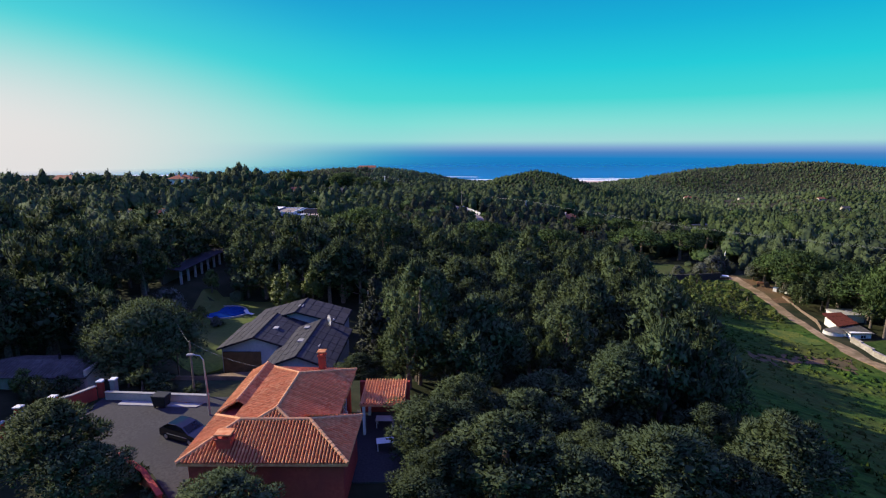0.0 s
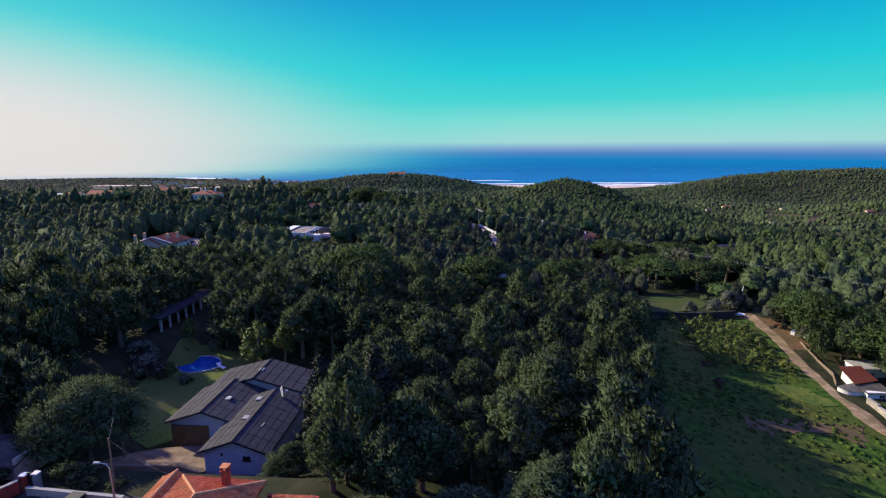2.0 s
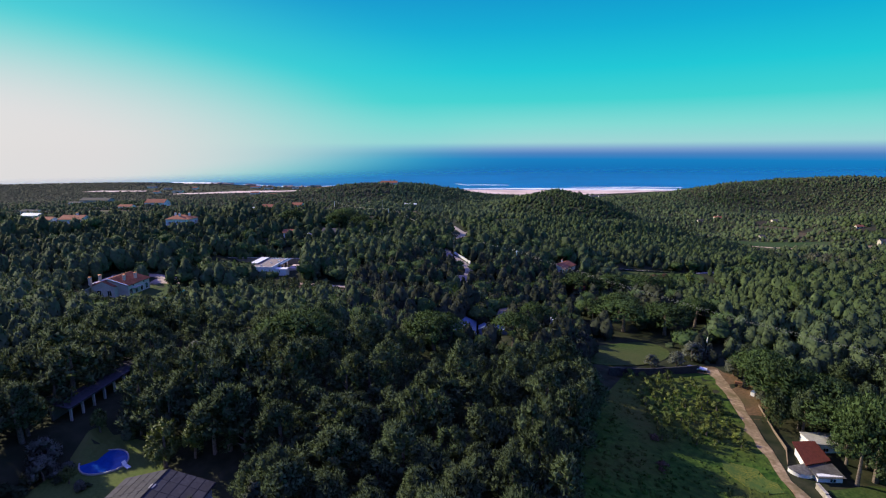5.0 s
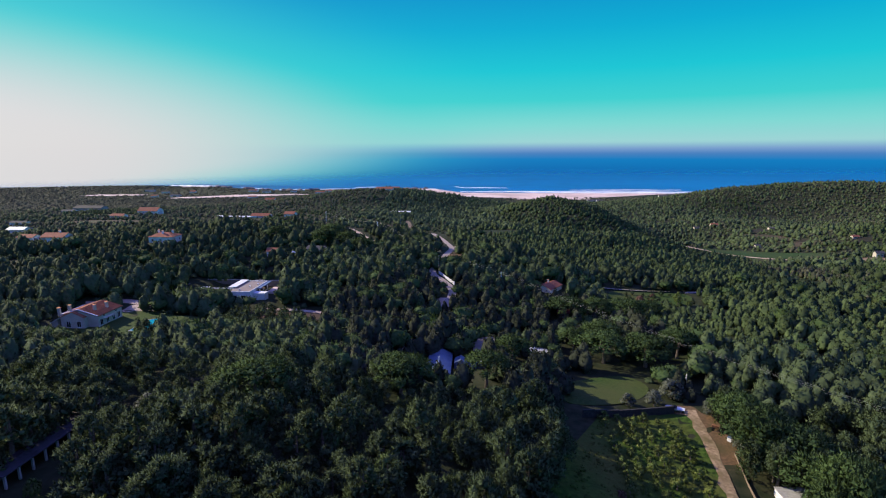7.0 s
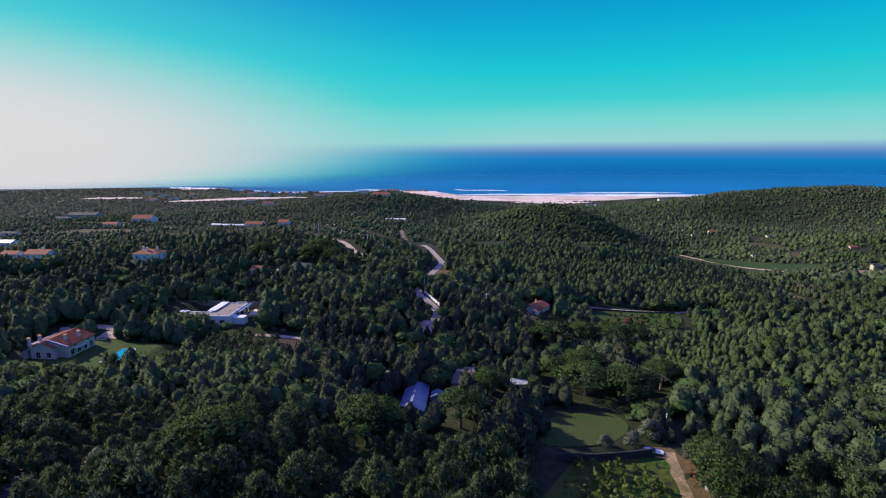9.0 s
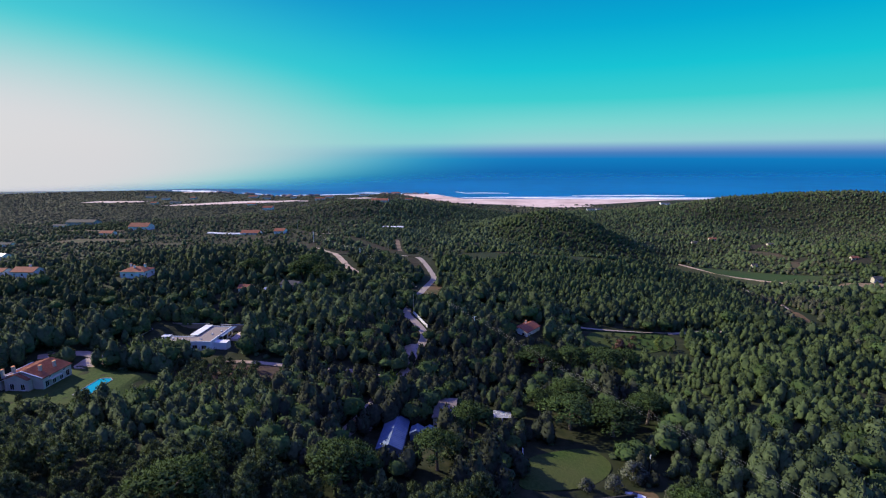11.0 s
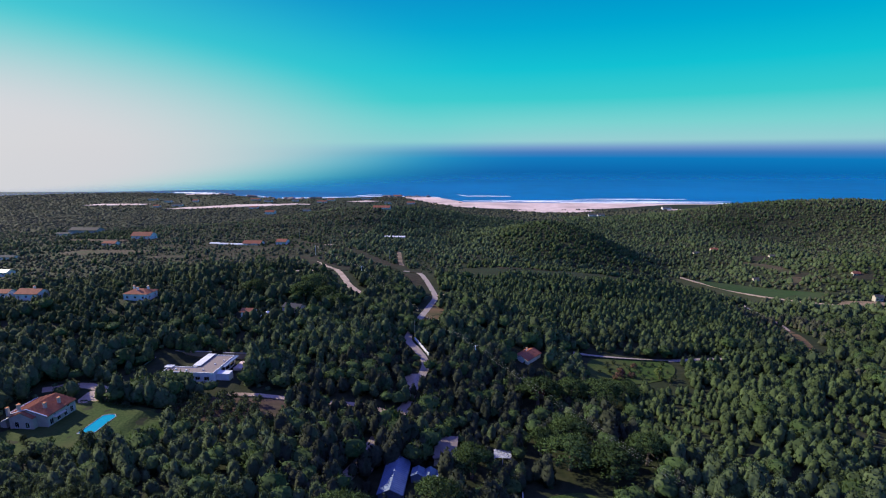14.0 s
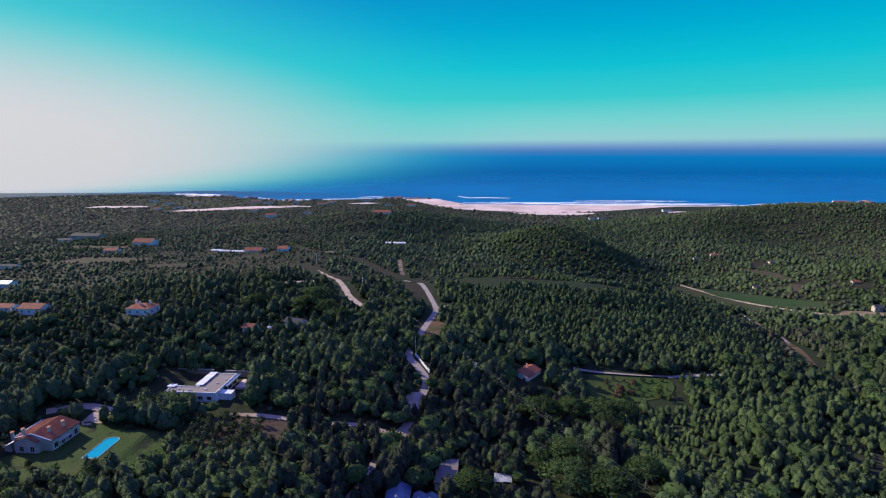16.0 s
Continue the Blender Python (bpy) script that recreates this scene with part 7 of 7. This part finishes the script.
def variants(seed, shape, n_var, fine, H, R, tufts, size):
    """Simpler trees for the distance: one soft lobed crown body with loose tufts on its skin."""
    out = []
    v0, f0 = (BALL_V, BALL_F) if fine else (ICO_V, ICO_F)
    for i in range(n_var):
        r = np.random.default_rng(seed + i)
        u = (v0[:, 2] + 1) / 2
        if shape == "young":
            prof, z0, z1 = (1.0 - 0.62 * u ** 1.4) * 1.3, 0.0, 1.0
        elif shape == "pine":
            prof, z0, z1 = (1.0 - 0.5 * u ** 1.6) * 1.15, 0.04, 1.0
        elif shape == "umbrella":
            prof, z0, z1 = 1.12 - 0.25 * u, 0.42, 1.0
        else:
            prof, z0, z1 = 1.0 - 0.1 * u, -0.1, 1.0
        knobs = unit(r.normal(0, 1, (9, 3)) + np.array([0, 0, 0.35]))   # boughs that stand out of the crown
        lob = 0.84 + (r.uniform(0.12, 0.48, 9) * np.exp((v0 @ knobs.T - 1) / 0.10)).sum(1) + r.normal(0, 0.05, len(v0))
        body = np.stack([v0[:, 0] * R * prof * lob, v0[:, 1] * R * prof * lob, H * (z0 + (z1 - z0) * u * (0.75 + 0.25 * lob))], 1)
        fc = f0[r.integers(len(f0), size=tufts)]
        w = r.dirichlet((1, 1, 1), tufts)
        mid = np.array([0, 0, H * 0.42])
        p = (body[fc] * w[..., None]).sum(1)
        p = mid + (p - mid) * r.uniform(0.95, 1.22, (tufts, 1))
        d = unit(0.75 * unit(p - mid) + np.array([0, 0, 0.8]) + r.normal(0, 0.25, (tufts, 3)))
        t1 = unit(np.cross(d, r.normal(0, 1, d.shape)))
        t2 = np.cross(d, t1)
        s = size * r.uniform(0.6, 1.4, (tufts, 1))
        skin = r.random((tufts, 1)) < 0.3
        q0 = np.where(skin, p + t1 * s * 0.75, p + t1 * s * 0.42 - d * s * 0.5)
        q1 = np.where(skin, p - t1 * s * 0.45 + t2 * s * 0.6, p - t1 * s * 0.42 - d * s * 0.5)
        q2 = np.where(skin, p - t1 * s * 0.45 - t2 * s * 0.6, p + d * s * 1.15)
        tri = np.stack([q0, q1, q2], 1).reshape(-1, 3)
        v = np.vstack([body, tri])
        nrm = unit(0.85 * unit((v - mid) / np.array([R, R, H * 0.55])) + np.array([0, 0, 0.22]) + np.vstack([r.normal(0, 0.3, body.shape), np.repeat(r.normal(0, 0.45, (tufts, 3)), 3, 0)]))
        out.append((v, np.vstack([f0, len(body) + np.arange(len(tri)).reshape(-1, 3)]), nrm))
    return out


def forest(name, label, xs, ys, vars_, material, smin, smax, rng, zoff=-0.3, tall=(0.75, 1.25)):
    """Many trees joined into one mesh."""
    V, F, N, k = [], [], [], 0
    zs = ground(xs, ys) + zoff
    dzx, dzy = (ground(xs + 6, ys) - ground(xs - 6, ys)) / 12, (ground(xs, ys + 6) - ground(xs, ys - 6)) / 12   # crowns follow the slope
    for j in range(len(xs)):
        v, f, nv = vars_[int(rng.integers(len(vars_)))]
        a = rng.uniform(0, 6.283)
        s = rng.uniform(smin, smax) * (0.92 + 0.55 * noise.noise(Vector((xs[j] * 0.035, ys[j] * 0.035, 1.0)))) * (0.82 if xs[j] < -140 else 1.0)
        ca, sa = math.cos(a) * s, math.sin(a) * s
        w = np.empty_like(v)
        w[:, 0] = v[:, 0] * ca - v[:, 1] * sa + xs[j]
        w[:, 1] = v[:, 0] * sa + v[:, 1] * ca + ys[j]
        w[:, 2] = v[:, 2] * s * rng.uniform(*tall) + zs[j]
        V.append(w)
        ca, sa = math.cos(a), math.sin(a)
        N.append(unit(np.stack([nv[:, 0] * ca - nv[:, 1] * sa - 1.4 * dzx[j], nv[:, 0] * sa + nv[:, 1] * ca - 1.4 * dzy[j], nv[:, 2]], 1)))
        F.append(f + k)
        k += len(v)
    if len(V) == 0:
        return None
    ob = mesh_np(name, np.vstack(V), np.vstack(F), material, None, np.vstack(N))
    return tagged(ob, label, "forest", kind="stuff")


# the rest of the near wood, past the single trees
ro = np.random.default_rng(31)
far_near = ro.random(len(rest[0])) < 0.72
forest("pine_wood", "close wood of dark green pines with ragged crowns", rest[0][far_near], rest[1][far_near], [CROWNS["pine", 110 + i] for i in range(5)], M["pine"], 0.75, 1.15, ro, tall=(0.8, 1.05))
forest("pine_wood", "close wood of lighter young pines", rest[0][~far_near], rest[1][~far_near], [CROWNS["pine", 130 + i] for i in range(3)], M["pine_light"], 0.75, 1.15, ro, tall=(0.8, 1.05))
# pines below the villa's lawn
for n_, xv in enumerate(np.arange(-126, -62, 6.5)):
    plant("pine2", n_ % 5, xv + ro.normal(0, 1.0), 158.0 + ro.normal(0, 1.5) + max(0, xv + 84) * 0.55, ro.uniform(0.85, 1.05), ro.uniform(0, 360), ro.uniform(0.65, 0.8))

close_pine = variants(190, "pine", 16, True, 8.4, 2.1, 170, 0.46)
mid_pine = variants(200, "pine", 16, True, 8.4, 2.15, 64, 0.60)
mid_young = variants(210, "young", 16, False, 6.8, 1.6, 52, 0.52)
mid_dome = variants(220, "umbrella", 6, True, 7.6, 3.4, 120, 0.65)
mid_bush = variants(240, "bush", 5, False, 2.4, 1.7, 26, 0.5)
far_pine = variants(260, "young", 10, False, 7.0, 2.3, 10, 1.1)
far_bush = variants(280, "bush", 6, False, 2.4, 2.0, 10, 1.0)
last_pine = variants(300, "pine", 6, False, 6.0, 4.6, 3, 2.0)

# middle distance: tall dark pines in the hollows, small dense young ones on the slopes
def oval(x, y, a, b, u, v):
    """1 inside an oval of half widths u, v, falling to 0 at its ragged edge."""
    n = np.array([noise.noise(Vector((p * 0.02, q * 0.02, 3.0))) for p, q in zip(x, y)])
    return np.clip(4.0 * (1.0 + 0.35 * n - np.hypot((x - a) / u, (y - b) / v)) + 0.5, 0.0, 1.0)


def young(x, y):
    """Where the young pines grow: the plantation behind the garden, the near hill's back and the plain on the sun's side."""
    plain = 0.8 * np.clip((-x - 35) / 40, 0, 1) * np.clip((y - 215) / 40, 0, 1)
    return np.clip(np.maximum.reduce([oval(x, y, 150, 395, 125, 88), 0.75 * oval(x, y, 182, 232, 76, 66), plain, 0.35 * oval(x, y, 330, 420, 110, 110)]), 0.04, 0.97)


MIDDLE = {}
for key, seed, step in (("old", 5, 4.1), ("young", 12, 3.3)):
    x, y, rng = scatter(seed, -420, 480, 60, 430, step, 0.7)
    ok = ~blocked(x, y) & view_wedge(x, y, 15) & (np.hypot(x - 45, y - 35) < 440) & ((y > 146) | (x < -80) | (x > 130)) & (rng.random(len(x)) > heathland(x, y) * 0.85)
    x, y = x[ok], y[ok]
    w = young(x, y)
    keep = rng.random(len(x)) < (w if key == "young" else 1 - w)
    MIDDLE[key] = (x[keep], y[keep])
x, y = MIDDLE["young"]
shade = x < -20
dry = (x > 225) & (rng.random(len(x)) < 0.7)
bright = ~shade & ~dry
forest("pine_forest", "dense forest of young light green pines", x[bright], y[bright], mid_young, M["pine_light"], 0.8, 1.3, rng, tall=(0.6, 0.95))
forest("pine_forest", "dense plantation of young pines on the plain", x[shade], y[shade], mid_young, M["pine_light"], 0.8, 1.3, rng, tall=(0.5, 0.8))
forest("pine_forest", "thin olive-green pines on the dry slope", x[dry], y[dry], mid_young, M["pine_dry_haze"], 0.7, 1.3, rng, tall=(0.6, 0.95))
x, y = MIDDLE["old"]
dome = rng.random(len(x)) < np.where((x > -120) & (x < 110) & (y > 150), 0.22, 0.08)
hill = ~dome & (rng.random(len(x)) < np.maximum(oval(x, y, 182, 232, 80, 70), np.clip((x - 215) / 30, 0, 0.6)))
close = np.hypot(x - 45, y - 35) < 270
for here, kinds in ((close, close_pine), (~close, mid_pine)):
    forest("pine_forest", "lighter green pines on the sunny hill", x[hill & here], y[hill & here], kinds, M["pine_light"], 0.75, 1.25, rng, tall=(0.55, 0.95))
    dark = ~dome & ~hill & here
    aged = dark & (rng.random(len(x)) < 0.85 * oval(x, y, 40, 205, 75, 75))
    dark &= ~aged
    forest("pine_forest", "dense forest of dark green pines", x[dark], y[dark], kinds, M["pine"], 0.85, 1.4, rng, tall=(0.6, 1.0))
    forest("pine_forest", "old dark pines in the hollow beside the lane", x[aged], y[aged], kinds, M["old_pine"], 0.85, 1.4, rng, tall=(0.6, 1.0))
forest("stone_pine_grove", "scattered round-topped stone pines in the forest", x[dome], y[dome], mid_dome, M["stone_pine"], 0.8, 1.25, rng, tall=(0.7, 1.0))
# shrubs along clearings and under the trees
x, y, rng = scatter(6, -200, 260, 40, 420, 7.0, 0.5)
bad = np.zeros(x.shape, bool)
for c, w in CLEAR_LINES:
    d = np.min(np.hypot(x[:, None] - c[None, ::2, 0], y[:, None] - c[None, ::2, 1]), 1)
    bad |= d < w - 0.8
for q in CLEAR_POLYS:
    bad |= inside(x, y, [tuple(v) for v in q])
ok = ~bad & view_wedge(x, y, 5) & (rng.random(len(x)) < 0.75)
forest("undergrowth", "low dark shrubs between the pines", x[ok], y[ok], mid_bush, M["pine"], 0.5, 1.1, rng)
# tall herbs and weeds in the field
x, y, rng = scatter(15, 32, 88, 22, 152, 1.35, 0.8)
ok = inside(x, y, [(64, 147), (86, 150), (85.5, 138), (83, 118), (81, 104), (81, 89), (80, 50), (70, 24), (26, 24), (31, 53), (36, 72), (40, 88), (48, 109), (55, 128)]) & (rng.random(len(x)) < 0.75)
forest("field_weeds", "tall green herbs growing over the field", x[ok], y[ok], variants(320, "bush", 6, False, 0.8, 0.9, 10, 0.45), M["field"], 0.3, 0.75, rng, 0.0)
# far hills
x, y, rng = scatter(7, -1000, 1050, 200, 1130, 5.2, 0.75)
dd = np.hypot(x - 45, y - 35)
ok = ~blocked(x, y) & view_wedge(x, y, 30) & (dd >= 438) & (dd < np.where(x > 200, 1200, 960)) & (rng.random(len(x)) > heathland(x, y))
x, y = x[ok], y[ok]
pale = (x > 240) & (x < 430) & (y > 560) & (y < 780)
tone = np.where(pale, -0.5, 0.0) + np.array([noise.noise(Vector((a * 0.008, b * 0.008, 7.0))) for a, b in zip(x, y)]) + np.where(((y < 520) & (x > 30)) | ((x > 60) & (x < 260) & (y > 590) & (y < 760)), 0.4, -0.35)
pick = rng.random(len(x)) < np.clip(0.45 + 2.2 * tone, 0.05, 0.92)
forest("pine_forest", "far forest of light green pines on the hills", x[pick], y[pick], far_pine, M["pine_light"], 0.65, 1.05, rng, tall=(0.5, 0.9))
# on the plain (x < -110) the lighter dry foliage also stands in for haze
dry = (~pick) & (((x > 240) & (y > 470) & (rng.random(len(x)) < np.where((x < 420) & (y > 540), 0.25, 0.65))) | ((x < -110) & (rng.random(len(x)) < 0.75)))
forest("pine_forest", "thin olive-green woods on the dry slope and, lightened for haze, the plain", x[dry], y[dry], far_pine, M["pine_dry_haze"], 0.5, 0.95, rng, tall=(0.4, 0.75))
rest_ = (~pick) & (~dry)
forest("pine_forest", "far forest of dark green pines on the hills", x[rest_], y[rest_], far_pine, M["pine"], 0.65, 1.1, rng, tall=(0.5, 0.9))
# heath shrubs
x, y, rng = scatter(9, -420, 620, 420, 780, 4.6, 0.6)
ok = ~blocked(x, y) & (heathland(x, y) > 0.25) & view_wedge(x, y, 10) & (rng.random(len(x)) < 0.8)
forest("heath_shrubs", "scattered low shrubs on the brown heath", x[ok], y[ok], far_bush, M["pine"], 0.3, 0.9, rng)
# last woods before the coast
x, y, rng = scatter(11, -1900, 1500, 700, 1900, 9.6, 0.8)
dd = np.hypot(x - 45, y - 35)
ok = ~blocked(x, y) & view_wedge(x, y, 60) & (dd >= np.where(x > 200, 1190, 955)) & (y < coast(x) - np.where(x < -100, 60, 190)) & (rng.random(len(x)) > heathland(x, y) * 0.8)
forest("far_woods", "distant dark pine woods towards the coast", x[ok], y[ok], last_pine, M["pine_dry_haze"], 0.6, 1.1, rng, tall=(0.4, 0.75))

# palm behind the grey house, bare trees
palm = thing("palm", "small palm with drooping fronds behind the grey house", "palm", (-9.5, 83.0, gz(-9.5, 83.0)))
part("trunk", tube(bmesh.new(), [(0, 0, -0.3), (0.1, 0, 1.4), (0.1, 0.1, 2.8)], [0.28, 0.22, 0.2], 8), M["bark"], palm)
rngp = random.Random(5)
for i in range(22):
    a, droop = i * 2.4, rngp.uniform(-0.2, 0.9)
    bm = bmesh.new()
    prev = None
    for j in range(6):
        s = j / 5
        rr, zz = 1.9 * s, 2.8 + droop * 1.3 * s - 1.1 * s * s
        w = 0.22 * math.sin(math.pi * min(1, s * 0.85 + 0.15))
        cx, cy = rr * math.cos(a), rr * math.sin(a)
        q = [bm.verts.new((cx - w * math.sin(a), cy + w * math.cos(a), zz - w * 0.5)), bm.verts.new((cx, cy, zz)), bm.verts.new((cx + w * math.sin(a), cy - w * math.cos(a), zz - w * 0.5))]
        if prev:
            bm.faces.new((prev[0], prev[1], q[1], q[0]))
            bm.faces.new((prev[1], prev[2], q[2], q[1]))
        prev = q
    part("frond", bm, M["palm"], palm)
